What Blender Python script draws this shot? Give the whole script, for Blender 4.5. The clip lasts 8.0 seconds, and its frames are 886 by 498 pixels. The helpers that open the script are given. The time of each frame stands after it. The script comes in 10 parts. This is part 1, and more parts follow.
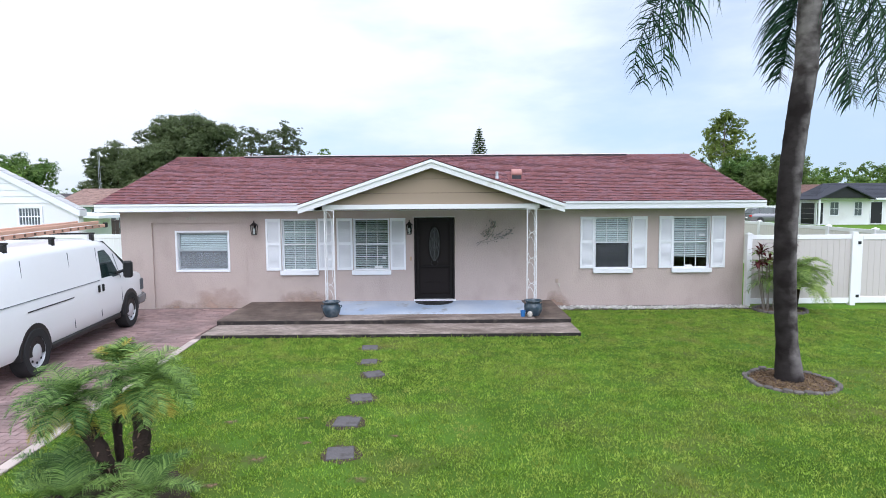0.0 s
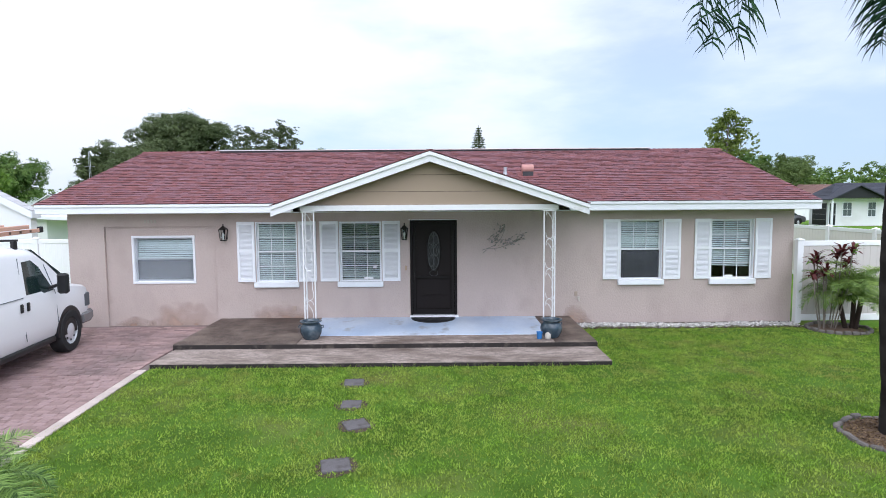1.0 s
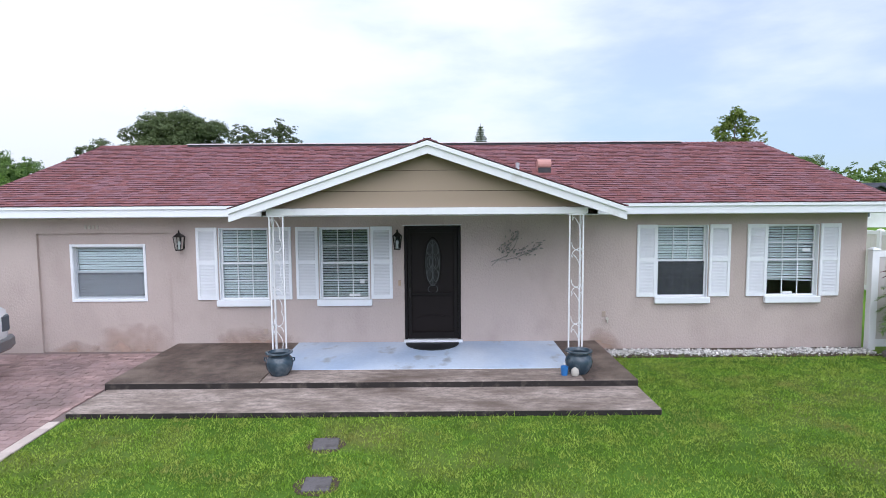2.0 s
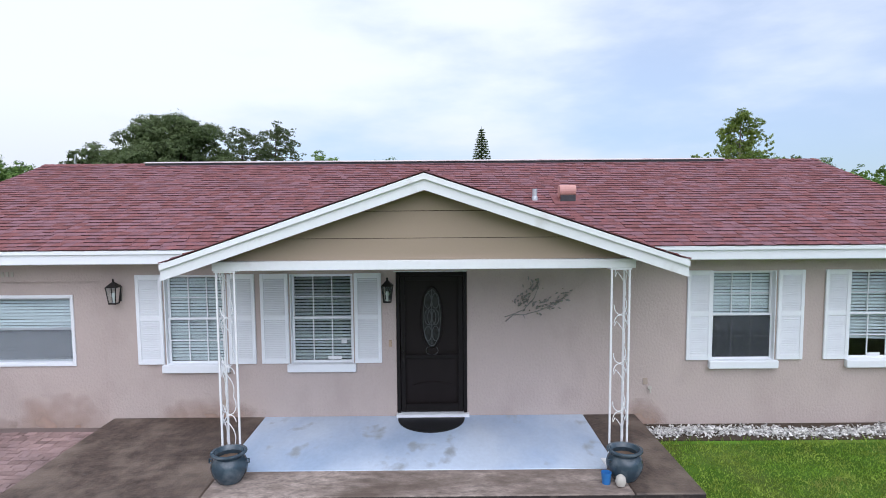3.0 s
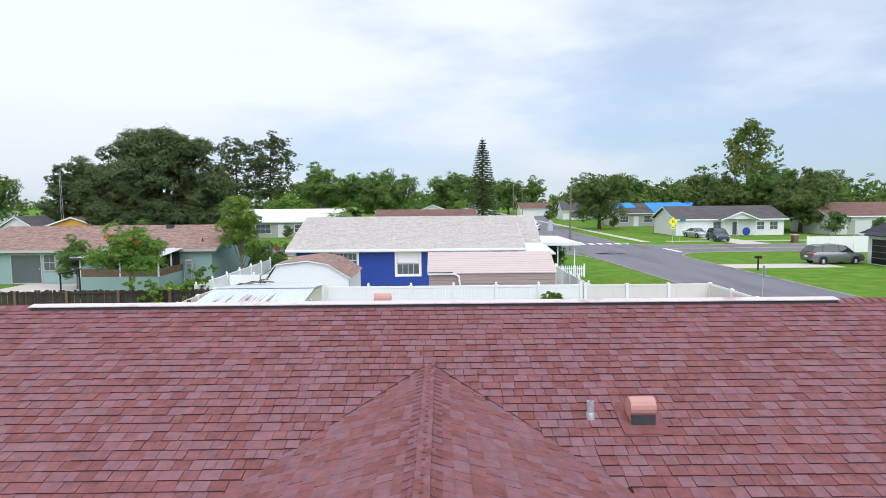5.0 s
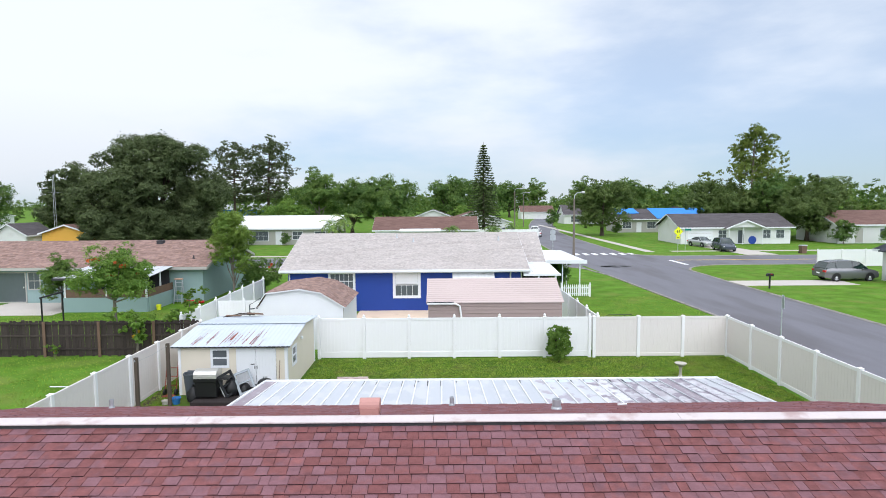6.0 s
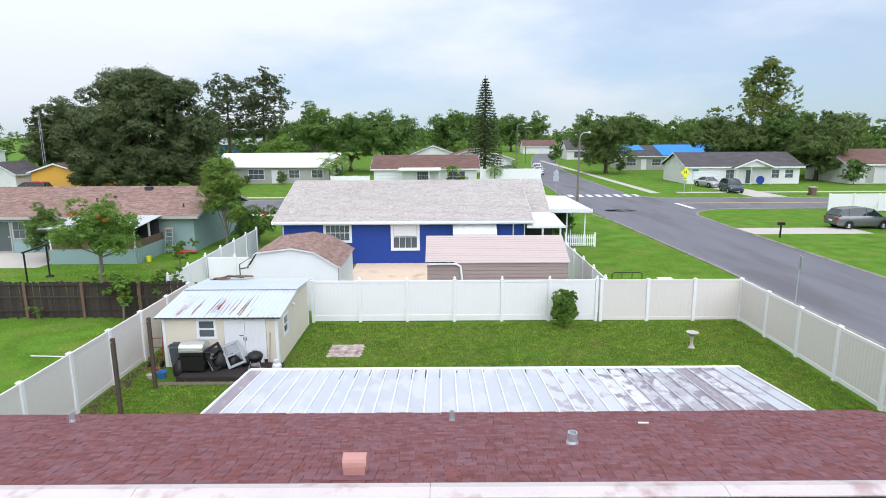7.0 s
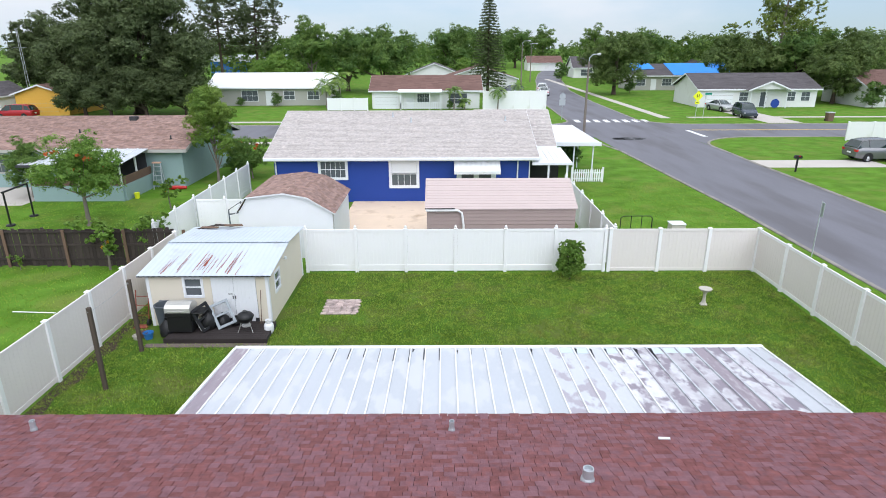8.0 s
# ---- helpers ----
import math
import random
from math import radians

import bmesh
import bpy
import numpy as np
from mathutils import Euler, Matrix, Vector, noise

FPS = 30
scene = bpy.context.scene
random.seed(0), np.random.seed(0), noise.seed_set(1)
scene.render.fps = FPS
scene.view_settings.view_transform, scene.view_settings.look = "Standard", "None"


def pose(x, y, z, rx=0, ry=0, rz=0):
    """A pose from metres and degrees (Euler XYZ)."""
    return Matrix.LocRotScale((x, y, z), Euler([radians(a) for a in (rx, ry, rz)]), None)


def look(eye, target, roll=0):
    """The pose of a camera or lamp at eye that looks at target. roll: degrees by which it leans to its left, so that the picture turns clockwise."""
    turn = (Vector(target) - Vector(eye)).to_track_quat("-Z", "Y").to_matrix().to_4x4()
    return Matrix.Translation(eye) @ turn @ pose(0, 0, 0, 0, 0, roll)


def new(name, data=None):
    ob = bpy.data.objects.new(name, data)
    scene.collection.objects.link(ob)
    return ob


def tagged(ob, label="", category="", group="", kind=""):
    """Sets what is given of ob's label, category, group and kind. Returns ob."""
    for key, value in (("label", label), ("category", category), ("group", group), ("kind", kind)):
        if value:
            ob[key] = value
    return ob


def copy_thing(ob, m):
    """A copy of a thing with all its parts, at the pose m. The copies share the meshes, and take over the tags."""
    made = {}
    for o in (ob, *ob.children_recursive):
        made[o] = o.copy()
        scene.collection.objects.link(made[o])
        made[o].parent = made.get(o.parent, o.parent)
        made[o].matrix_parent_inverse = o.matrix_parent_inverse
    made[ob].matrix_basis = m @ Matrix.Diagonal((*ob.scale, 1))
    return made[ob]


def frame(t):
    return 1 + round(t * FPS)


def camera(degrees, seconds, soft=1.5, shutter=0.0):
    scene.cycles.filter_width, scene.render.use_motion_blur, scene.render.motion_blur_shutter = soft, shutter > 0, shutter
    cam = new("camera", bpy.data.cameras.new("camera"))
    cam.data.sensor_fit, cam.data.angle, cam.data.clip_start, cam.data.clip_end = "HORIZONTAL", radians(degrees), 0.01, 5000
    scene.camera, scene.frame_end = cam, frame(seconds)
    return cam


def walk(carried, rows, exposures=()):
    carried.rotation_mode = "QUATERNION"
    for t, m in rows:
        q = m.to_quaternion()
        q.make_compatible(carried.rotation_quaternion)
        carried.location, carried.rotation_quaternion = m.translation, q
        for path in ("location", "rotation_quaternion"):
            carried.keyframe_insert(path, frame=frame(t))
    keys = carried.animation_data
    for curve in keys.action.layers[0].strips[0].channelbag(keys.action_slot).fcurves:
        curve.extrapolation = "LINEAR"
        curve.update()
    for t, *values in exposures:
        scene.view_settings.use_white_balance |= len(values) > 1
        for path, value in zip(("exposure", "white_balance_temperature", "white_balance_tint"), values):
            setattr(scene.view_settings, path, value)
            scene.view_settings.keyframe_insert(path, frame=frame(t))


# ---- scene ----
cam = camera(73.6, 8.0, soft=0.95)
PATH = [
    (0, (0.011, 0.265, 2.731), (0.015, 2.258, 2.565), -0.4),
    (0.5, (0.014, 1.305, 2.714), (0.019, 3.298, 2.551), -0.5),
    (1, (-0.029, 2.371, 2.721), (-0.02, 4.364, 2.556), -0.4),
    (2.5, (-0.002, 5.653, 2.788), (0.0, 7.646, 2.625), -0.4),
    (3, (-0.017, 6.742, 3.3), (-0.014, 8.735, 3.139), -0.45),
    (3.5, (-0.039, 7.803, 3.944), (-0.036, 9.797, 3.782), -0.4),
    (4, (-0.061, 8.837, 4.568), (-0.056, 10.831, 4.404), -0.3),
    (4.5, (-0.069, 9.66, 5.149), (-0.063, 11.654, 4.989), -0.5),
    (5.8, (-0.02, 11.856, 6.574), (-0.016, 13.85, 6.415), -0.5),
    (6, (-0.03, 12.202, 6.839), (-0.026, 14.195, 6.679), -0.4),
    (6.5, (-0.01, 13.041, 7.332), (-0.008, 15.026, 7.088), -0.3),
    (7, (-0.007, 13.869, 7.779), (-0.005, 15.831, 7.394), -0.3),
    (7.5, (0.013, 14.672, 8.198), (0.013, 16.604, 7.678), -0.2),
    (8, (0.027, 15.483, 8.59), (0.024, 17.375, 7.94), -0.2),
]
EXPOSURES = [(0, 0.06, 6100, 15), (1, 0.05, 6100, 15), (2.5, -0.04, 6050, 16), (4, -0.15, 6250, 12), (6, -0.13, 6350, 12), (8, -0.14, 6300, 12)]
walk(cam, [(t, look(eye, target, roll)) for t, eye, target, roll in PATH], EXPOSURES)


# ---- light ----
SUN_UP, SUN_TURN = 47.0, 164.0
world = bpy.data.worlds.new("world")
scene.world = world
world.use_nodes = True
wn, wl = world.node_tree.nodes, world.node_tree.links
wn.clear()
w_out = wn.new("ShaderNodeOutputWorld")
w_sky = wn.new("ShaderNodeTexSky")
w_sky.sky_type, w_sky.sun_disc = "NISHITA", False
w_sky.sun_elevation, w_sky.sun_rotation = radians(SUN_UP), radians(SUN_TURN)
w_sky.dust_density, w_sky.ozone_density = 0.1, 3.0
w_clear = wn.new("ShaderNodeBackground")
w_clear.inputs["Strength"].default_value = 0.12
w_tint = wn.new("ShaderNodeVectorMath")
w_tint.operation = "MULTIPLY"
w_fade = wn.new("ShaderNodeMix")
w_fade.data_type = "RGBA"
w_fade.inputs[6].default_value = (0.38, 0.60, 0.85, 1)
w_fade.inputs[7].default_value = (1.00, 1.17, 1.25, 1)
w_low = wn.new("ShaderNodeMapRange")
w_low.inputs["From Min"].default_value, w_low.inputs["From Max"].default_value = 0.0, 0.32
wl.new(w_fade.outputs[2], w_tint.inputs[1])
wl.new(w_low.outputs[0], w_fade.inputs[0])
wl.new(w_sky.outputs[0], w_tint.inputs[0])
wl.new(w_tint.outputs[0], w_clear.inputs["Color"])
w_cloud = wn.new("ShaderNodeBackground")
w_cloud.inputs["Color"].default_value = (0.915, 0.975, 1.03, 1)
w_co = wn.new("ShaderNodeTexCoord")
w_dome = wn.new("ShaderNodeMapRange")
w_dome.interpolation_type = "SMOOTHSTEP"
w_dome.inputs["From Min"].default_value, w_dome.inputs["From Max"].default_value = 0.33, 1.0
w_dome.inputs["To Min"].default_value, w_dome.inputs["To Max"].default_value = 1.13, 1.5
w_map = wn.new("ShaderNodeMapping")
w_map.inputs["Scale"].default_value = (1.0, 1.0, 3.4)
w_map.inputs["Location"].default_value = (0.35, 0.2, 0.1)
w_noise = wn.new("ShaderNodeTexNoise")
w_noise.inputs["Scale"].default_value, w_noise.inputs["Detail"].default_value, w_noise.inputs["Roughness"].default_value = 2.1, 7, 0.52
wl.new(w_co.outputs["Generated"], w_map.inputs["Vector"])
wl.new(w_map.outputs[0], w_noise.inputs["Vector"])
w_sep = wn.new("ShaderNodeSeparateXYZ")
wl.new(w_co.outputs["Generated"], w_sep.inputs[0])
wl.new(w_sep.outputs["Z"], w_low.inputs["Value"])
wl.new(w_sep.outputs["Z"], w_dome.inputs["Value"])
w_rim = wn.new("ShaderNodeMapRange")
w_rim.inputs["From Min"].default_value, w_rim.inputs["From Max"].default_value = 0.0, 0.16
w_rim.inputs["To Min"].default_value, w_rim.inputs["To Max"].default_value = 0.82, 1.0
w_level = wn.new("ShaderNodeMath")
w_level.operation = "MULTIPLY"
wl.new(w_sep.outputs["Z"], w_rim.inputs["Value"])
wl.new(w_dome.outputs[0], w_level.inputs[0])
wl.new(w_rim.outputs[0], w_level.inputs[1])
wl.new(w_level.outputs[0], w_cloud.inputs["Strength"])
w_side = wn.new("ShaderNodeMath")
w_side.operation = "MULTIPLY_ADD"
w_side.inputs[1].default_value, w_side.inputs[2].default_value = -0.30, -0.02
wl.new(w_sep.outputs["X"], w_side.inputs[0])
w_high = wn.new("ShaderNodeMath")
w_high.operation = "MULTIPLY_ADD"
w_high.inputs[1].default_value = 0.50
wl.new(w_sep.outputs["Z"], w_high.inputs[0])
wl.new(w_side.outputs[0], w_high.inputs[2])
w_sum = wn.new("ShaderNodeMath")
w_sum.operation = "ADD"
w_wisp = wn.new("ShaderNodeTexNoise")
w_wisp.inputs["Scale"].default_value, w_wisp.inputs["Detail"].default_value, w_wisp.inputs["Roughness"].default_value = 3.6, 8, 0.52
w_wmap = wn.new("ShaderNodeMapping")
w_wmap.inputs["Scale"].default_value, w_wmap.inputs["Location"].default_value = (1.0, 1.0, 2.6), (1.7, 0.4, 0.3)
wl.new(w_co.outputs["Generated"], w_wmap.inputs["Vector"])
wl.new(w_wmap.outputs[0], w_wisp.inputs["Vector"])
w_both = wn.new("ShaderNodeMath")
w_both.operation = "MULTIPLY_ADD"
w_both.inputs[1].default_value = 0.60
wl.new(w_wisp.outputs["Fac"], w_both.inputs[0])
w_base = wn.new("ShaderNodeMath")
w_base.operation = "SUBTRACT"
w_base.inputs[1].default_value = 0.27
wl.new(w_noise.outputs["Fac"], w_base.inputs[0])
wl.new(w_base.outputs[0], w_both.inputs[2])
wl.new(w_both.outputs[0], w_sum.inputs[0])
wl.new(w_high.outputs[0], w_sum.inputs[1])
w_ramp = wn.new("ShaderNodeMapRange")
w_ramp.interpolation_type = "SMOOTHSTEP"
w_ramp.inputs["From Min"].default_value, w_ramp.inputs["From Max"].default_value = 0.30, 0.78
w_ramp.inputs["To Min"].default_value, w_ramp.inputs["To Max"].default_value = 0.45, 1.0
wl.new(w_sum.outputs[0], w_ramp.inputs["Value"])
w_mix = wn.new("ShaderNodeMixShader")
wl.new(w_ramp.outputs[0], w_mix.inputs[0])
wl.new(w_clear.outputs[0], w_mix.inputs[1])
wl.new(w_cloud.outputs[0], w_mix.inputs[2])
wl.new(w_mix.outputs[0], w_out.inputs["Surface"])
sun_data = bpy.data.lights.new("sun", "SUN")
sun_data.energy, sun_data.angle, sun_data.color = 2.65, radians(75), (0.975, 0.985, 1.03)
sun = new("sun", sun_data)
sa, se = radians(SUN_TURN), radians(SUN_UP)
sun.matrix_world = look((20 * math.sin(sa) * math.cos(se), 20 * math.cos(sa) * math.cos(se), 20 * math.sin(se)), (0, 0, 0))


# ---- materials ----
def surface(name, base, rough=0.7, var=0.18, coarse=1.2, fine=30.0, bump=0.15, metal=0.0, island=0.0, each=0.0,
            spec=0.4, stain=None, stain_scale=0.6, stain_from=0.55, stain_to=0.72, stretch=(1, 1, 1), second=None, swing=0.25):
    """A node material: a base colour that varies at two scales, with stains, relief and a step from piece to piece."""
    m = bpy.data.materials.new(name)
    m.use_nodes = True
    n, l = m.node_tree.nodes, m.node_tree.links
    b = n["Principled BSDF"]
    b.inputs["Roughness"].default_value, b.inputs["Metallic"].default_value = rough, metal
    b.inputs["Specular IOR Level"].default_value = spec
    co = n.new("ShaderNodeTexCoord")
    mp = n.new("ShaderNodeMapping")
    mp.inputs["Scale"].default_value = stretch
    l.new(co.outputs["Object"], mp.inputs["Vector"])

    def noise_at(scale, detail=4.0):
        t = n.new("ShaderNodeTexNoise")
        t.inputs["Scale"].default_value, t.inputs["Detail"].default_value = scale, detail
        l.new(mp.outputs[0], t.inputs["Vector"])
        return t.outputs["Fac"]

    def math_node(op, a, c):
        t = n.new("ShaderNodeMath")
        t.operation = op
        for k, v in enumerate((a, c)):
            if isinstance(v, (int, float)):
                t.inputs[k].default_value = v
            else:
                l.new(v, t.inputs[k])
        return t.outputs[0]

    nf = noise_at(fine)
    total = math_node("ADD", math_node("MULTIPLY", noise_at(coarse), 0.62), math_node("MULTIPLY", nf, 0.38))
    value = math_node("ADD", math_node("MULTIPLY", math_node("SUBTRACT", total, 0.5), var * 3.2), 1.0)
    if island:
        g = n.new("ShaderNodeNewGeometry")
        value = math_node("ADD", value, math_node("MULTIPLY", math_node("SUBTRACT", g.outputs["Random Per Island"], 0.5), island))
    if each:
        o = n.new("ShaderNodeObjectInfo")
        value = math_node("ADD", value, math_node("MULTIPLY", math_node("SUBTRACT", o.outputs["Random"], 0.5), each))
    hue = n.new("ShaderNodeMix")
    hue.data_type = "RGBA"
    hue.inputs[6].default_value = (*base, 1)
    hue.inputs[7].default_value = (*(second or base), 1)
    if second:
        r = n.new("ShaderNodeMapRange")
        r.inputs["From Min"].default_value, r.inputs["From Max"].default_value = 0.38, 0.62
        src = noise_at(coarse * 0.7 + 0.13, 5)
        if island:
            src = math_node("ADD", src, math_node("MULTIPLY", math_node("SUBTRACT", g.outputs["Random Per Island"], 0.5), swing))
        if each:
            src = math_node("ADD", src, math_node("MULTIPLY", math_node("SUBTRACT", o.outputs["Random"], 0.5), swing))
        l.new(src, r.inputs["Value"])
        l.new(r.outputs[0], hue.inputs[0])
    else:
        hue.inputs[0].default_value = 0
    scaled = n.new("ShaderNodeVectorMath")
    scaled.operation = "SCALE"
    l.new(hue.outputs[2], scaled.inputs[0])
    l.new(value, scaled.inputs["Scale"])
    colour = scaled.outputs[0]
    if stain:
        s = n.new("ShaderNodeMix")
        s.data_type = "RGBA"
        s.inputs[7].default_value = (*stain, 1)
        r2 = n.new("ShaderNodeMapRange")
        r2.inputs["From Min"].default_value, r2.inputs["From Max"].default_value = stain_from, stain_to
        l.new(noise_at(stain_scale, 7), r2.inputs["Value"])
        l.new(r2.outputs[0], s.inputs[0])
        l.new(colour, s.inputs[6])
        colour = s.outputs[2]
    l.new(colour, b.inputs["Base Color"])
    if bump:
        bp = n.new("ShaderNodeBump")
        bp.inputs["Strength"].default_value, bp.inputs["Distance"].default_value = bump, 0.02
        l.new(nf, bp.inputs["Height"])
        l.new(bp.outputs[0], b.inputs["Normal"])
    return m


def leafy(name, base, second, island=0.42, var=0.22, coarse=0.5, fine=6.0, **more):
    """Foliage: colour steps from leaf to leaf, and some light comes through."""
    m = surface(name, base, rough=0.55, var=var, coarse=coarse, fine=fine, bump=0.0, island=island, spec=0.25, second=second, **more)
    n, l = m.node_tree.nodes, m.node_tree.links
    b = n["Principled BSDF"]
    tr = n.new("ShaderNodeBsdfTranslucent")
    src = b.inputs["Base Color"].links[0].from_socket
    l.new(src, tr.inputs["Color"])
    mx = n.new("ShaderNodeMixShader")
    mx.inputs[0].default_value = 0.36
    l.new(b.outputs[0], mx.inputs[1])
    l.new(tr.outputs[0], mx.inputs[2])
    l.new(mx.outputs[0], n["Material Output"].inputs["Surface"])
    return m


def glass(name, tint=(0.9, 0.95, 0.95), alpha=0.35, rough=0.03):
    """A window pane: clear glass over what lies behind, with a mirror's gloss."""
    m = bpy.data.materials.new(name)
    m.use_nodes = True
    n, l = m.node_tree.nodes, m.node_tree.links
    gl = n.new("ShaderNodeBsdfGlossy")
    gl.inputs["Roughness"].default_value = rough
    tp = n.new("ShaderNodeBsdfTransparent")
    tp.inputs["Color"].default_value = (*tint, 1)
    fr = n.new("ShaderNodeFresnel")
    fr.inputs["IOR"].default_value = 1.0 + alpha * 1.6
    mx = n.new("ShaderNodeMixShader")
    l.new(fr.outputs[0], mx.inputs[0])
    l.new(tp.outputs[0], mx.inputs[1])
    l.new(gl.outputs[0], mx.inputs[2])
    l.new(mx.outputs[0], n["Material Output"].inputs["Surface"])
    return m


STUCCO = surface("stucco", (0.47, 0.39, 0.355), 0.9, 0.10, 0.8, 28, 0.5, stain=(0.40, 0.325, 0.295), stain_scale=1.5, stain_from=0.50, stain_to=0.85, spec=0.2, stretch=(1.2, 1.2, 0.85))
STUCCO_RUST = surface("stucco_rust_stain", (0.47, 0.325, 0.255), 0.9, 0.12, 1.6, 45, 0.25, spec=0.2)
CONCRETE_EDGE = surface("near_black_concrete_edge", (0.022, 0.018, 0.016), 0.8, 0.5, 2, 40, 0.2, stain=(0.085, 0.068, 0.058), stain_scale=7, stain_from=0.54, stain_to=0.72)


def worn_edge(m, scale, lo, hi):
    """Lets a stain fade out in patches, so that the surface under it shows."""
    n, l = m.node_tree.nodes, m.node_tree.links
    co = n.new("ShaderNodeTexCoord")
    t = n.new("ShaderNodeTexNoise")
    t.inputs["Scale"].default_value, t.inputs["Detail"].default_value = scale, 8
    l.new(co.outputs["Object"], t.inputs["Vector"])
    r = n.new("ShaderNodeMapRange")
    r.inputs["From Min"].default_value, r.inputs["From Max"].default_value = lo, hi
    l.new(t.outputs["Fac"], r.inputs["Value"])
    tp = n.new("ShaderNodeBsdfTransparent")
    mx = n.new("ShaderNodeMixShader")
    l.new(r.outputs[0], mx.inputs[0])
    l.new(tp.outputs[0], mx.inputs[1])
    l.new(n["Principled BSDF"].outputs[0], mx.inputs[2])
    l.new(mx.outputs[0], n["Material Output"].inputs["Surface"])




def soft_patch(m, scale, flat, lo, hi, weight=0.55):
    """Lets a stain fade out towards the rim of its own sheet; flat: the sheet lies on the ground."""
    worn_edge(m, scale, lo, hi)
    n, l = m.node_tree.nodes, m.node_tree.links
    co = n.new("ShaderNodeTexCoord")
    sp = n.new("ShaderNodeSeparateXYZ")
    l.new(co.outputs["Generated"], sp.inputs[0])

    def calc(op, a, b=0.0, c=0.0):
        t = n.new("ShaderNodeMath")
        t.operation = op
        for k, v in enumerate((a, b, c)):
            if isinstance(v, (int, float)):
                t.inputs[k].default_value = v
            else:
                l.new(v, t.inputs[k])
        return t.outputs[0]

    u = calc("MULTIPLY_ADD", sp.outputs["X"], 2.0, -1.0)
    v = calc("MULTIPLY_ADD", sp.outputs["Y"], 2.0, -1.0) if flat else sp.outputs["Z"]
    d = calc("SUBTRACT", 1.0, calc("ADD", calc("MULTIPLY", u, u), calc("MULTIPLY", v, v)))
    ramp = [q for q in n if q.bl_idname == "ShaderNodeMapRange"][-1]
    src = ramp.inputs["Value"].links[0].from_socket
    l.new(calc("MULTIPLY_ADD", d, weight, src), ramp.inputs["Value"])


soft_patch(STUCCO_RUST, 3.0, False, 0.50, 1.45, 0.45)
SIDING_TAN = surface("painted_siding_tan", (0.33, 0.258, 0.192), 0.75, 0.06, 0.7, 40, 0.08, spec=0.3)
WHITE = surface("white_paint", (0.77, 0.785, 0.81), 0.5, 0.04, 1.5, 25, 0.05)
WHITE_OLD = surface("weathered_white_paint", (0.74, 0.75, 0.76), 0.6, 0.06, 1.2, 22, 0.08, stain=(0.50, 0.48, 0.44), stain_scale=2.4, stain_from=0.60, stain_to=0.82)
VINYL = surface("white_vinyl", (0.84, 0.84, 0.85), 0.42, 0.03, 0.6, 12, 0.03, stain=(0.66, 0.65, 0.61), stain_scale=0.8, stain_from=0.58, stain_to=0.85)
VINYL_CREAM = surface("cream_vinyl", (0.735, 0.69, 0.665), 0.5, 0.04, 0.7, 12, 0.03, stain=(0.66, 0.62, 0.59), stain_scale=0.7, stain_from=0.55, stain_to=0.8)
SHINGLE = surface("red_asphalt_shingle", (0.224, 0.089, 0.089), 0.9, 0.40, 9.0, 70, 0.4, island=0.44, spec=0.15, second=(0.182, 0.092, 0.106), swing=0.46)
SHINGLE_ONE = surface("red_asphalt_shingle_single", (0.224, 0.089, 0.089), 0.9, 0.40, 9.0, 70, 0.4, each=0.44, spec=0.15, second=(0.182, 0.092, 0.106), swing=0.46)
SHINGLE_PALE = surface("grey_beige_shingle", (0.50, 0.455, 0.43), 0.9, 0.28, 7.0, 40, 0.2, island=0.30, spec=0.15, second=(0.42, 0.385, 0.37))
SHINGLE_BROWN = surface("brown_shingle", (0.33, 0.215, 0.18), 0.9, 0.30, 5.0, 30, 0.2, island=0.6, spec=0.15, second=(0.25, 0.17, 0.15))
SHINGLE_SLATE = surface("blue_black_shingle", (0.050, 0.053, 0.066), 0.85, 0.15, 0.7, 30, 0.2, island=0.2, spec=0.2)
ROOF_GREY = surface("weathered_pale_roof", (0.46, 0.46, 0.47), 0.8, 0.15, 1.5, 20, 0.2, island=0.2)
VINYL_GREIGE = surface("greige_vinyl", (0.56, 0.515, 0.49), 0.5, 0.04, 0.7, 12, 0.03, stain=(0.51, 0.465, 0.44), stain_scale=0.7, stain_from=0.55, stain_to=0.8)
ALLOY = surface("pale_wheel_alloy", (0.60, 0.61, 0.63), 0.35, 0.06, 3, 30, 0.0, metal=0.35)
SHINGLE_DARK = surface("charcoal_shingle", (0.105, 0.095, 0.10), 0.9, 0.15, 0.7, 30, 0.2, island=0.25, spec=0.15)
SHINGLE_RUST = surface("rust_brown_shingle", (0.175, 0.105, 0.09), 0.9, 0.15, 0.5, 30, 0.2, island=0.25, spec=0.15)
ROOF_WHITE = surface("white_roof_coating", (0.80, 0.80, 0.79), 0.6, 0.04, 0.3, 8, 0.05)
TARP = surface("blue_tarp", (0.01, 0.23, 0.72), 0.45, 0.1, 0.5, 6, 0.2)
CONCRETE = surface("weathered_concrete", (0.31, 0.252, 0.220), 0.75, 0.95, 10.0, 38, 0.4, stain=(0.120, 0.088, 0.070), stain_scale=2.2, stain_from=0.40, stain_to=0.70, stretch=(0.6, 1.3, 1.3))
CONCRETE_DARK = surface("wet_dark_concrete", (0.075, 0.053, 0.042), 0.55, 0.95, 10.0, 38, 0.4, stain=(0.190, 0.146, 0.116), stain_scale=2.4, stain_from=0.46, stain_to=0.74, stretch=(1.0, 0.8, 1))
